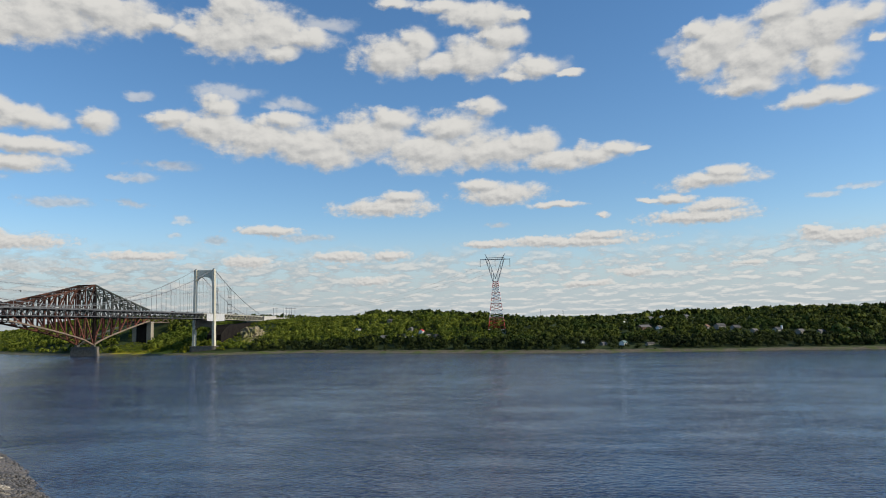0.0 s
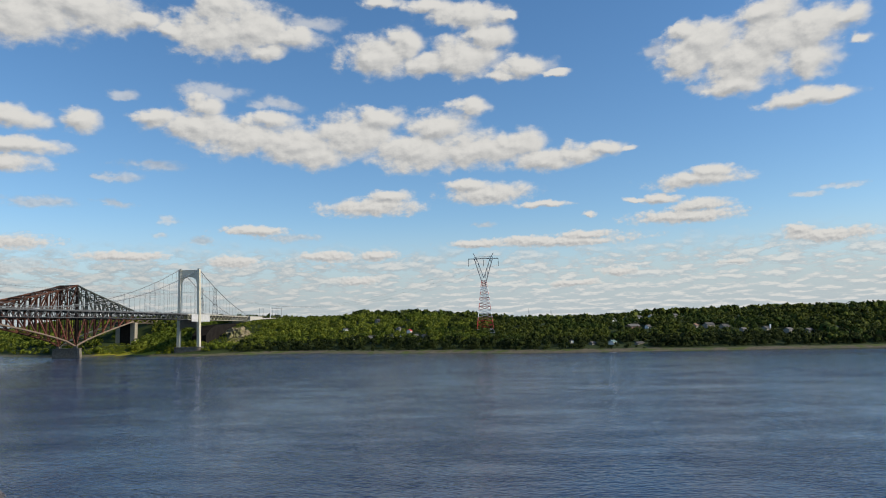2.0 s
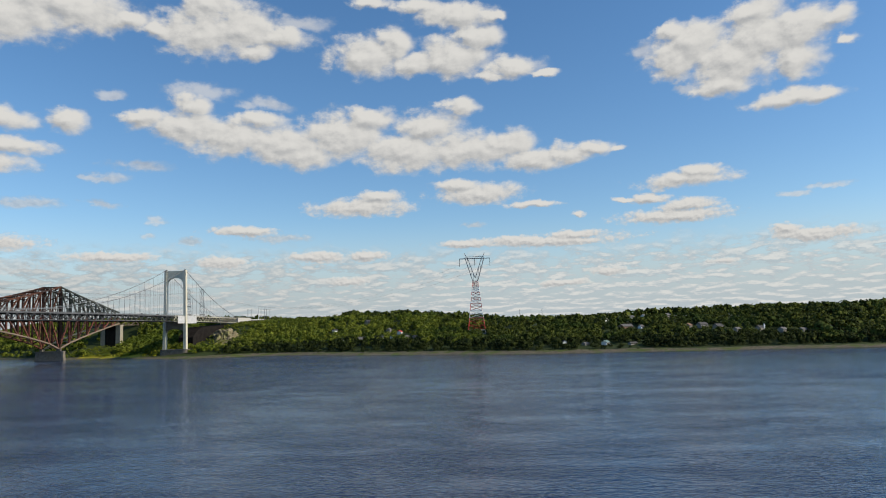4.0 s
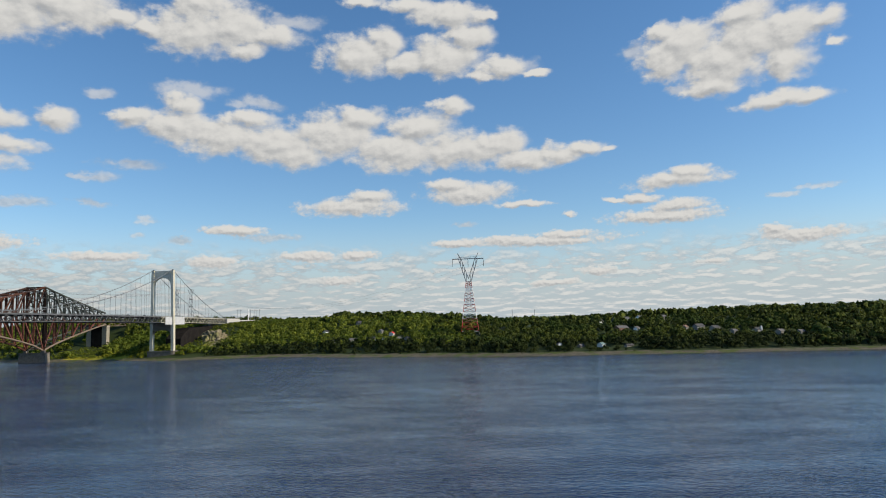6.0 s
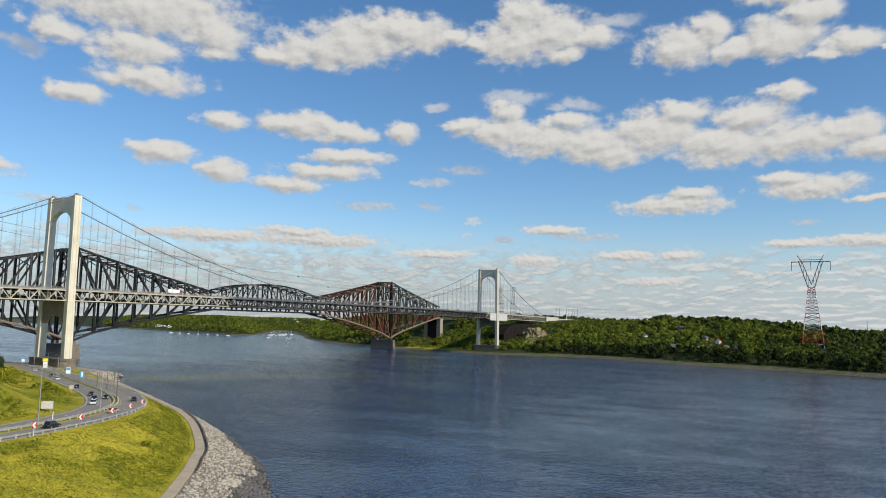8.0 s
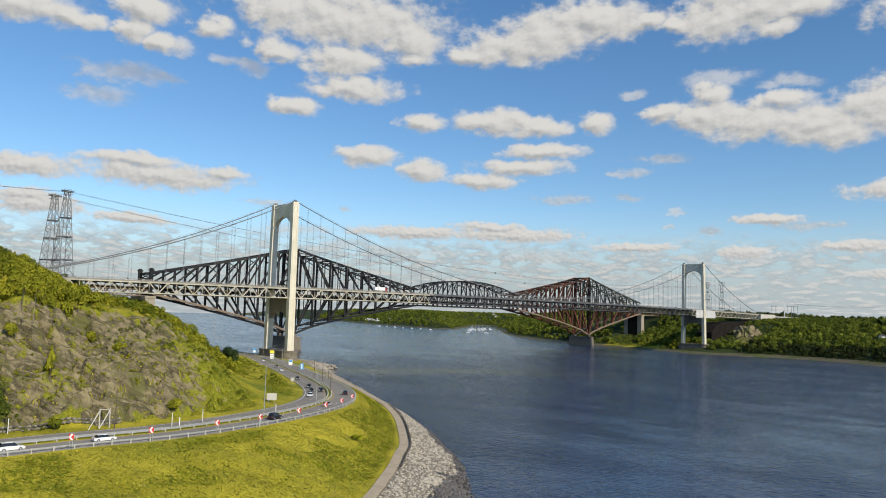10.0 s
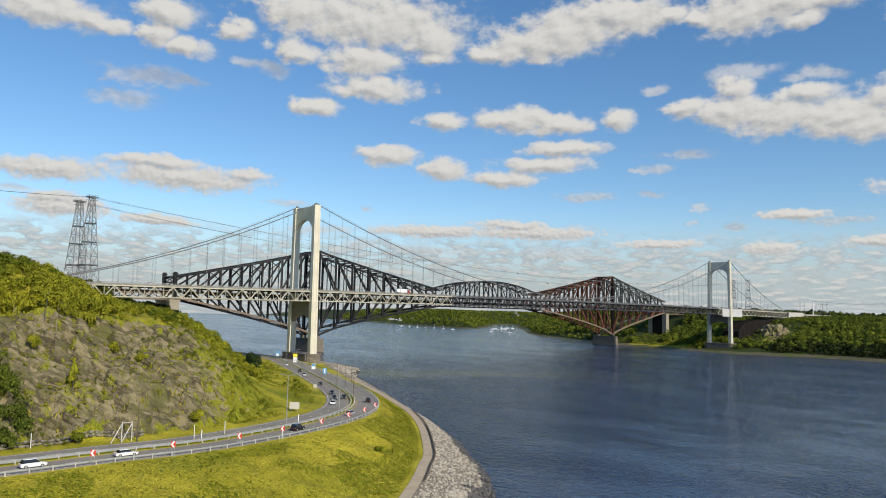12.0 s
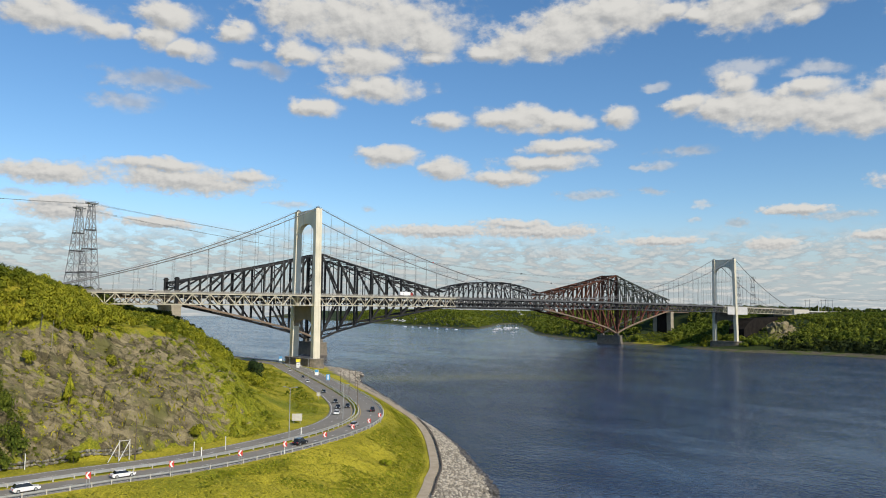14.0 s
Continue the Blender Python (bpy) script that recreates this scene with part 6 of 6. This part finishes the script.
# ---- foliage ----
def leaf_cloud(rng, n, lumps, size, up=0.0):
    """Leaf sprays on the skin of several overlapping lumps in a unit crown: corner arrays (n, 4, 3). z runs 0 to 1."""
    cen = np.column_stack([rng.uniform(-0.55, 0.55, lumps), rng.uniform(-0.55, 0.55, lumps), rng.uniform(0.28, 0.78, lumps)])
    rad = rng.uniform(0.26, 0.48, lumps)
    cen[0], rad[0] = (0, 0, 0.55), 0.55
    pick = rng.integers(0, lumps, n)
    v = rng.normal(size=(n, 3))
    v /= np.linalg.norm(v, axis=1)[:, None]
    v[:, 2] = np.where(v[:, 2] < -0.35, -v[:, 2], v[:, 2])
    rr = rad[pick] * rng.uniform(0.72, 1.08, n)
    c = cen[pick] + v * rr[:, None] * np.array([1, 1, 0.85])
    nrm = v + np.array([0, 0, 0.35]) + rng.normal(scale=0.38, size=(n, 3))
    nrm /= np.linalg.norm(nrm, axis=1)[:, None]
    a = np.cross(nrm, rng.normal(size=(n, 3)))
    a /= np.linalg.norm(a, axis=1)[:, None]
    b = np.cross(nrm, a)
    s = size * rng.uniform(0.6, 1.35, n)[:, None]
    a, b = a * s, b * s * rng.uniform(0.6, 1.0, n)[:, None]
    flip = (np.cross(a, b) * v).sum(1) < 0
    b = np.where(flip[:, None], -b, b)
    out = v * 0.55 + (c - np.array([0, 0, 0.35])) * 0.5 + np.array([0, 0, up]) + rng.normal(scale=0.15, size=(n, 3))
    out /= np.linalg.norm(out, axis=1)[:, None]
    return np.stack([c - a, c - b * 0.9, c + a, c + b], 1), np.repeat(out[:, None], 4, 1)


def grove(name, pts, heights, radii, mat, label, leaves=95, size=0.2, seed=1, lumps=5, category="trees", up=0.35):
    """Many crowns in one mesh, each standing on the ground."""
    rng = np.random.default_rng(seed)
    kinds = [leaf_cloud(rng, leaves, lumps, size, up) for _ in range(9)]
    zs = height_at(pts)
    blocks, norms = [], []
    for i in range(len(pts)):
        k, kn = kinds[i % 9]
        a = rng.uniform(0, 2 * math.pi)
        ca, sa = math.cos(a), math.sin(a)
        x = (k[..., 0] * ca - k[..., 1] * sa) * radii[i] + pts[i][0]
        y = (k[..., 0] * sa + k[..., 1] * ca) * radii[i] + pts[i][1]
        z = (k[..., 2] - 0.08) * heights[i] + zs[i]
        blocks.append(np.stack([x, y, z], -1))
        norms.append(np.stack([kn[..., 0] * ca - kn[..., 1] * sa, kn[..., 0] * sa + kn[..., 1] * ca, kn[..., 2]], -1))
    v = np.concatenate(blocks).reshape(-1, 3)
    f = np.arange(len(v)).reshape(-1, 4)
    return tagged(new(name, mesh_arrays(name, v, f, mat, np.concatenate(norms).reshape(-1, 3))), label, category, kind="stuff")


RG = np.random.default_rng(11)


def scatter(n, x0, x1, y0, y1):
    return np.column_stack([RG.uniform(x0, x1, n), RG.uniform(y0, y1, n)])


def clear_of_things(p):
    ok = np.ones(len(p), bool)
    for hx, hy, r in HOUSES:
        # keep the house and a strip on its river side open
        rel = p - np.array([hx, hy])
        ok &= ~((np.abs(rel[:, 0]) < r + 3) & (rel[:, 1] < r) & (rel[:, 1] > -r - 18))
    ok &= ~((p[:, 0] > -19) & (p[:, 0] < np.where((p[:, 1] > 835) & (p[:, 1] < 940), 60, 24)) & ((p[:, 1] > 790) | (p[:, 1] < 690)) & (p[:, 1] > 655) & (p[:, 1] < 1300))
    ok &= ~((p[:, 0] > -222) & (p[:, 0] < -174) & (p[:, 1] > 660) & (p[:, 1] < 930))
    ok &= ~((p[:, 0] > -172) & (p[:, 0] < -48) & (p[:, 1] < 700) & (np.sin(p[:, 0] * 0.17) > -0.3))
    # open ground before the shore pier, the abutment wall and the crag
    reach = np.clip(840 - p[:, 1], 0, 200)
    ok &= ~((p[:, 1] > 705) & (p[:, 1] < 840) & (p[:, 0] > -222) & (p[:, 0] < -172 + 0.42 * reach) & (p[:, 0] > -216 + 0.42 * reach))
    ok &= ~((p[:, 0] > -14) & (p[:, 0] < 70) & (p[:, 1] > 684) & (p[:, 1] < 800) & (p[:, 1] + 0.9 * p[:, 0] > 705))
    ok &= ~((np.abs(p[:, 0] - 434) < 12) & (np.abs(p[:, 1] - 675) < 12))
    return ok


def wood(name, n, x0, x1, y0, y1, d0, d1, hgt, seed, label, mat, leaves=95, size=0.2, open_too=False):
    p = scatter(n, x0, x1, y0, y1)
    d, _, _ = near_line(p, FAR_SHORE)
    ok = ~inside(p, WATER_POLY) & (d > d0) & (d < d1) & (open_too | clear_of_things(p))
    p, d = p[ok], d[ok]
    h = RG.uniform(*hgt, len(p)) * np.clip(0.55 + (d - d0) / 30, 0.5, 1.0)
    beside = (p[:, 1] > 800) & (p[:, 1] < 1260) & (p[:, 0] > 10) & (p[:, 0] < 175)
    h = np.where(beside, np.minimum(h, 4.5), h)
    return grove(name, p, h, h * RG.uniform(0.58, 0.88, len(p)), mat, label, leaves, size, seed)


# Left stretch in sunlit leaf colour; light is put into the tone
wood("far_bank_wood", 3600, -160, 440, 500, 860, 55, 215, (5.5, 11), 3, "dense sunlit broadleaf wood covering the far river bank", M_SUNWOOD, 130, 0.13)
# Dark leaf colour paints the shade low on the bank
wood("shore_wood", 4600, 70, 1000, 430, 700, 20, 72, (5, 11), 14, "dense trees along the foot of the far bank, shade in their colour", M_SHADEWOOD, 110, 0.135)
# Darker leaves on the steep bank stand in for cloud shade
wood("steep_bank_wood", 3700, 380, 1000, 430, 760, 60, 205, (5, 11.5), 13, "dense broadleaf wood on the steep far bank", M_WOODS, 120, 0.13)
# The thicket takes the same shade-coloured leaves
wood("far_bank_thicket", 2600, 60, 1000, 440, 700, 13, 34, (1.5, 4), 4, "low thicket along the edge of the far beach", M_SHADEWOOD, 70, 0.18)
wood("bank_side_wood", 700, -160, 120, 620, 780, 30, 75, (5, 10), 15, "sunlit trees beside the bridge tower", M_SUNWOOD, 140, 0.13)
wood("approach_bushes", 2600, 20, 190, 740, 1010, 60, 420, (2.5, 5), 17, "sunlit bushes on the slope below the bridge approach", M_SUNWOOD, 90, 0.16)
wood("open_ground_bushes", 1500, -215, 75, 690, 840, 14, 190, (1.2, 3.6), 16, "low bushes on the open ground round the piers", M_SUNWOOD, 80, 0.18, True)
wood("downstream_wood", 2300, -700, -90, 640, 1250, 13, 220, (7, 13), 5, "broadleaf wood beside the cantilever bridge", M_SUNWOOD, 120, 0.15)
wood("shore_bushes", 500, -175, 40, 655, 745, 10, 60, (2, 5), 12, "sunlit bushes on the shore between the bridge piers", M_BUSH, 90, 0.17)
wood("distant_wood", 11000, -2500, -650, 1080, 2300, 16, 300, (6, 12), 6, "distant sunlit wood on the downstream shore", M_SUNWOOD, 40, 0.24)
wood("hilltop_wood", 1500, 800, 1700, 400, 800, 30, 260, (9, 15), 8, "dense wood on the upstream bank", M_WOODS, 80, 0.2)
wood("back_wood", 2200, -700, 1500, 750, 1500, 180, 900, (9, 15), 9, "wood on the plateau behind the bank", M_WOODS, 45, 0.27)


def near_cover(name, n, x0, x1, y0, y1, keep, hgt, seed, label, mat, leaves, size, category="shrubs", up=0.7, wide=1.0):
    p = scatter(n, x0, x1, y0, y1)
    dr, sr, _ = near_line(p, ROAD_LINE)
    dp, sp, _ = near_line(p, PATH_LINE)
    ds, _, _ = near_line(p, NEAR_SHORE)
    ok = ~inside(p, WATER_POLY) & keep(p, dr * sr, dp * sp, ds)
    p = p[ok]
    h = RG.uniform(*hgt, len(p))
    return grove(name, p, h, h * wide * RG.uniform(0.5, 0.8, len(p)), mat, label, leaves, size, seed, 4, category, up)


def patchy(p, scale, level, seed):
    return np.array([noise.fractal(Vector((x * scale, y * scale, seed)), 0.9, 2.0, 3) for x, y in p]) > level


def off_bridges(p):
    return ~((np.abs(p[:, 0]) < 18) & (p[:, 1] < -175))


near_cover("hill_scrub", 1650, 10, 240, -300, -70, lambda p, r, q, s: (r > 34) & off_bridges(p), (2.0, 5.0), 21, "sunlit shrubs covering the hillside beside the bridge", M_BUSH, 300, 0.08, "shrubs", 1.1)
near_cover("slope_scrub", 2300, 60, 300, -230, -60, lambda p, r, q, s: (r > 15) & (r < 60) & patchy(p, 0.04, -0.05, 2.0) & (p[:, 1] + (p[:, 0] - 320) * 0.35 > -222), (0.7, 2.2), 22, "low green shrubs on the slope above the road", M_BUSH, 150, 0.10, "shrubs", 1.2)
near_cover("crest_scrub", 3400, 200, 320, -400, -215, lambda p, r, q, s: (r > 58) & (p[:, 1] + (p[:, 0] - 320) * 0.35 < -205), (2.0, 5.5), 23, "yellow-green shrubs along the top of the rock slope", M_BUSH, 260, 0.075, "shrubs", 1.2)
near_cover("rock_tufts", 3600, 220, 325, -330, -180, lambda p, r, q, s: (r > 13) & (r < 62) & patchy(p, 0.06, -0.06, 5.0), (0.3, 1.2), 24, "weeds and small shrubs growing in the rock slope", M_BUSH, 90, 0.13)
near_cover("left_scrub", 650, 270, 330, -310, -245, lambda p, r, q, s: (r > 14) & (r < 45) & (p[:, 1] < -253 + (p[:, 0] - 300) * 0.25), (2.5, 6.0), 25, "leafy green shrubs at the foot of the rock", M_SUNWOOD, 620, 0.052, "shrubs", 0.9)
near_cover("bank_scrub", 1500, 200, 350, -330, -70, lambda p, r, q, s: (r < -12) & (q > 2.5) & (patchy(p, 0.035, 0.04, 7.0) | (q < 11)) & (p[:, 0] < 346), (0.3, 0.8), 26, "low green weeds in patches on the grass bank", M_WEED, 100, 0.11, "shrubs", 1.6, 2.3)


def hillside_wood():
    """Tall dark trees between the hillside and the bridge approach, their tops falling with the slope."""
    p = scatter(700, 15, 115, -190, -70)
    dr, sr, _ = near_line(p, ROAD_LINE)
    yy = p[:, 1] + (p[:, 0] - 30) * 0.36
    p, yy = p[(dr * sr > 24) & (yy > -160)], yy[(dr * sr > 24) & (yy > -160)]
    h = np.interp(yy, [-160, -150, -119, -105, -85, -77], [43, 36.5, 26.5, 22, 17, 14]) - height_at(p) - RG.uniform(0, 4, len(p))
    p, h = p[h > 2.5], np.minimum(h[h > 2.5], 15)
    return grove("hillside_wood", p, h, h * 0.32 + 1.2, M_WOODS, "dark leafy trees on the hillside below the bridge approach", 380, 0.075, 27, 6)


hillside_wood()
near_cover("approach_wood", 300, -135, -22, -170, -45, lambda p, r, q, s: (r > 34), (5, 8), 28, "dark wood on the hill behind the bridge approach", M_WOODS, 90, 0.17, "trees", 0.4)


def tufts(name, n, keep, x0, x1, y0, y1, hgt, mat, label, seed):
    """Grass in tufts of crossed blades."""
    rng = np.random.default_rng(seed)
    p = np.column_stack([rng.uniform(x0, x1, n), rng.uniform(y0, y1, n)])
    dr, sr, _ = near_line(p, ROAD_LINE)
    dp, sp, _ = near_line(p, PATH_LINE)
    p = p[~inside(p, WATER_POLY) & keep(p, dr * sr, dp * sp)]
    z = height_at(p)
    m = len(p)
    out = []
    for k in range(2):
        a = rng.uniform(0, 2 * math.pi, m)
        w = rng.uniform(0.05, 0.16, m)
        h = rng.uniform(*hgt, m)
        dx, dy = np.cos(a) * w, np.sin(a) * w
        lx, ly = -np.sin(a) * h * 4.5, np.cos(a) * h * 4.5
        corners = []
        for sx, sl, zh in ((-1, 0, -0.05), (1, 0, -0.05), (0.6, 1, 1.0), (-0.6, 1, 0.85)):
            xy = np.column_stack([p[:, 0] + sx * dx + sl * lx, p[:, 1] + sx * dy + sl * ly])
            corners.append(np.column_stack([xy, height_at(xy) + (h * zh if sl else zh)]))
        q = np.stack(corners, 1)
        out.append(q)
    v = np.concatenate(out).reshape(-1, 3)
    nv = np.tile((0.0, 0.0, 1.0), (len(v), 1)) + np.repeat(rng.normal(scale=0.35, size=(len(v) // 4, 3)), 4, 0)
    nv /= np.linalg.norm(nv, axis=1)[:, None]
    return tagged(new(name, mesh_arrays(name, v, np.arange(len(v)).reshape(-1, 4), mat, nv)), label, "grass", kind="stuff")


tufts("bank_grass", 150000, lambda p, r, q: (r < -10.5) & (q > 2.2), 180, 460, -330, -60, (0.06, 0.18), M_GRASSBLADE, "long yellow-green grass on the river bank slope", 31)
tufts("verge_grass", 70000, lambda p, r, q: (r > 10.5) & (r < 34), 60, 330, -330, -60, (0.04, 0.12), M_GRASSBLADE, "long grass on the inner road verge", 32)

tufts("bank_weeds", 120000, lambda p, r, q: (r < -12) & (q > 2.5) & (patchy(p, 0.035, 0.02, 7.0) | (q < 10)), 250, 360, -330, -80, (0.05, 0.22), M_WEED, "leafy green weeds in patches on the grass bank", 33)
tufts("verge_weeds", 80000, lambda p, r, q: (r > 13) & (r < 60) & patchy(p, 0.04, -0.02, 2.0) & (p[:, 1] + (p[:, 0] - 320) * 0.35 > -215), 100, 310, -230, -70, (0.05, 0.25), M_WEED, "leafy green weeds on the slope above the road", 34)


def shrub(name, x, y, h, r, mat, label, seed, conical=False, leaves=420):
    z = hz(x, y)
    c = thing(name, (x, y, z), label, "tree" if conical else "shrub")
    bm = bmesh.new()
    tube(bm, [(0, 0, -0.3), (0.05 * h, 0.02 * h, h * 0.4), (0, 0.03 * h, h * 0.85)], [0.022 * h, 0.016 * h, 0.006 * h], 7)
    for k in range(4):
        a = k * 1.7
        tube(bm, [(0.02 * h, 0, h * (0.2 + 0.1 * k)), (r * 0.55 * math.cos(a), r * 0.55 * math.sin(a), h * (0.38 + 0.1 * k))], [0.011 * h, 0.004 * h], 5)
    part("trunk", bm, M_BARK, c)
    rng = np.random.default_rng(seed)
    k, kn = leaf_cloud(rng, leaves * 4, 7, 0.06)
    if conical:
        mid = k.mean(1, keepdims=True)
        g = np.clip(1.15 - mid[..., 2:3], 0.1, 1)
        k = np.concatenate([(k[..., :2] - mid[..., :2]) + mid[..., :2] * g, k[..., 2:]], -1)
    v = (k * np.array([r, r, h])).reshape(-1, 3)
    ob = new("crown", mesh_arrays("crown", v, np.arange(len(v)).reshape(-1, 4), mat, kn.reshape(-1, 3)))
    ob.parent = c
    return c


shrub("shrub", 172, -130, 8.5, 5.5, M_DARKBUSH, "large dark green shrub on the grassy slope", 41)
shrub("shrub", 304, -212, 3.2, 2.4, M_BUSH, "round green bush at the foot of the rock", 42)
shrub("pine_tree", 296, -240, 7.5, 2.6, M_BUSH, "slim young pine standing on the rock slope", 43, True, 600)
shrub("shrub", 334, -176, 1.5, 2.0, M_WEED, "low green bush on the grass bank", 44)
shrub("shrub", 309, -262, 7.0, 4.5, M_DARKBUSH, "dark leafy shrub at the foot of the rock", 45)
shrub("shrub", 303, -268, 9.0, 5.0, M_DARKBUSH, "tall dark leafy shrub at the foot of the rock", 46)
shrub("tree", 268, -236, 8.0, 2.6, M_BUSH, "thin young tree on the rock", 47, True, 260)
shrub("shrub", 284, -246, 4.0, 2.2, M_BUSH, "green bush on the rock slope", 48)
shrub("shrub", 275, -225, 3.5, 2.4, M_BUSH, "green bush on the rock slope", 49)
shrub("shrub", 290, -222, 3.0, 2.0, M_BUSH, "green bush on the rock slope", 50)
shrub("shrub", 314, -243, 2.4, 2.0, M_BUSH, "green bush before the stone wall", 51)



def bare_tree(x, y, h, seed):
    r = random.Random(seed)
    c = thing("bare_tree", (x, y, hz(x, y)), "thin pale dead tree with bare twigs on the rock", "tree")
    bm = bmesh.new()
    top = (r.uniform(-0.5, 0.5), r.uniform(-0.5, 0.5), h)
    tube(bm, [(0, 0, -0.3), (top[0] * 0.3 + 0.15, top[1] * 0.4, h * 0.5), top], [0.13, 0.09, 0.03], 7)
    part("trunk", bm, M_WALLSTONE, c)
    for k in range(9):
        z = h * r.uniform(0.35, 0.95)
        a, ln = r.uniform(0, 6.28), r.uniform(0.5, 1.6)
        bm = bmesh.new()
        tube(bm, [(top[0] * z / h * 0.6, top[1] * z / h * 0.7, z), (math.cos(a) * ln, math.sin(a) * ln, z + ln * 0.7)], [0.035, 0.012], 5)
        part("branch", bm, M_WALLSTONE, c)


bare_tree(278, -240, 7.0, 1)
bare_tree(270, -241, 8.0, 2)

# ---- boulders along the water ----
def stone_mesh(rng, mat):
    bm = bmesh.new()
    bmesh.ops.create_icosphere(bm, subdivisions=1, radius=0.5)
    for v in bm.verts:
        v.co *= 0.75 + 0.5 * rng.random()
        v.co.z *= 0.75
    return mesh_of("boulder", bm, mat)


riprap = thing("riprap_bank", (0, 0, 0), "bank of rough grey boulders sloping into the river", "rocks", kind="structure")
SR = random.Random(5)
DRY = [stone_mesh(SR, M_STONE) for _ in range(6)]
WET = [stone_mesh(SR, M_WETSTONE) for _ in range(4)]
rp = np.random.default_rng(77)
cand = np.concatenate([np.column_stack([rp.uniform(-40, 480, 40000), rp.uniform(-340, 60, 40000)]), np.column_stack([rp.uniform(250, 420, 60000), rp.uniform(-235, -85, 60000)])])
dpc, spc, _ = near_line(cand, PATH_LINE)
dsc, _, _ = near_line(cand, NEAR_SHORE)
wet_in = inside(cand, WATER_POLY)
ok = (~wet_in & (spc < 0) & (dpc > 2.0)) | (wet_in & (dsc < 1.3))
cand = cand[ok]
hc = height_at(cand)
order = np.argsort(np.hypot(cand[:, 0] - 365, cand[:, 1] + 172))
cand, hc = cand[order], hc[order]
wet_line = 1.3 + 0.9 * vnoise(cand, 0.09, 3.0) + 1.3 * sstep(-cand[:, 1], 150, 172)
for i in range(min(300, len(cand))):
    low = hc[i] < wet_line[i]
    s = SR.uniform(0.7, 1.5)
    put("boulder", (WET if low else DRY)[i % (4 if low else 6)], riprap,
        pose(cand[i, 0], cand[i, 1], hc[i] + 0.1, SR.uniform(-25, 25), SR.uniform(-25, 25), SR.uniform(0, 360)) @ Matrix.Diagonal((s, s * SR.uniform(0.7, 1), s * 0.8, 1)))
for nm, is_low, pool, mt in (("small_stones", False, DRY, M_STONE), ("wet_stones", True, WET, M_WETSTONE)):
    verts, faces = [], []
    count = 0
    for i in range(300, min(len(cand), 16000)):
        if (hc[i] < wet_line[i]) != is_low:
            continue
        src = pool[i % len(pool)]
        co = np.array([v.co[:] for v in src.vertices])
        a = SR.uniform(0, 6.28)
        s = SR.uniform(0.4, 1.1)
        ca, sa = math.cos(a) * s, math.sin(a) * s
        co = np.column_stack([co[:, 0] * ca - co[:, 1] * sa, co[:, 0] * sa + co[:, 1] * ca, co[:, 2] * s * 0.85]) + np.array([cand[i, 0], cand[i, 1], hc[i] + 0.05])
        verts.append(co)
        faces.append(np.array([p.vertices[:] for p in src.polygons]) + count)
        count += len(co)
    if verts:
        ob = new(nm, mesh_arrays(nm, np.concatenate(verts), np.concatenate(faces), mt))
        ob.parent = riprap
        ob["kind"] = "stuff"

# Low stone wall at the foot of the rock
wall = thing("stone_wall", (0, 0, 0), "low dry-stone wall of grey blocks below the rock", "wall")
WALL_STONES = [stone_mesh(SR, M_WALLSTONE) for _ in range(5)]
for k in range(120):
    u = (k % 60) / 59
    x, y = 313 - 2 * u, -258 + 30 * u
    s = SR.uniform(0.6, 1.15)
    put("stone", WALL_STONES[k % 5], wall, pose(x + SR.uniform(-0.4, 0.4) - (0.6 if k >= 60 else 0), y, hz(x, y) + (0.3 if k < 60 else 0.95), SR.uniform(0, 30), 0, SR.uniform(0, 360)) @ Matrix.Diagonal((s, s, s, 1)))

# Bare crag beside the far abutment, with two hollows
crag_bm = bmesh.new()
bmesh.ops.create_icosphere(crag_bm, subdivisions=5, radius=1.0)
for v in crag_bm.verts:
    n = v.co.normalized()
    g = 1 + 0.16 * noise.fractal(n * 2.6, 0.9, 2.0, 5) + 0.10 * (noise.cell(n * 5.0) - 0.5)
    for c, d in (((-0.40, -0.84, 0.36), 0.30), ((0.16, -0.92, 0.34), 0.30)):
        g -= d * max(0.0, 1 - ((n - Vector(c).normalized()).length / 0.26) ** 2)
    v.co = Vector((36 + 29 * n.x * g, 757 + 27 * n.y * g, 8 + 30 * (n.z + 0.12 * n.x) * g))
crag = part("crag", crag_bm, M_CRAG, smooth_faces=False)
tagged(crag, "bare tawny rock crag beside the bridge abutment", "rock")

# Low timber edging on the river side of the path
edging = thing("path_edging", (0, 0, 0), "weathered low timber edging beside the gravel path", "edging")
p_e, n_e, _ = frames_along(PATH_LINE, 4.0)
sel = (p_e[:, 0] > 255) & (p_e[:, 0] < 352)
p_e, n_e = p_e[sel], n_e[sel]
for (xa, ya, za), (na, ma), (xb, yb, zb), (nb, mb) in zip(p_e, n_e, p_e[1:], n_e[1:]):
    beam("timber", (xa - na * 2.1, ya - ma * 2.1, za + 0.25), (xb - nb * 2.1, yb - mb * 2.1, zb + 0.25), 0.22, M_BARK, edging, 0.4, "box")

# Pale rock tipped on the point beside the bridge pier
point = thing("rock_point", (0, 0, 0), "pale broken rock tipped on the river point by the bridge pier", "rocks", kind="structure")
for k in range(430):
    x, y = SR.uniform(22, 92), SR.uniform(-14, 42)
    d = near_line(np.array([(x, y)]), NEAR_SHORE)[0][0]
    if d > 15 or inside(np.array([(x, y)]), WATER_POLY)[0]:
        continue
    s = SR.uniform(0.9, 2.4)
    put("boulder", DRY[k % 6], point, pose(x, y, hz(x, y) + 0.2, SR.uniform(-25, 25), SR.uniform(-25, 25), SR.uniform(0, 360)) @ Matrix.Diagonal((s, s, s * 0.8, 1)))
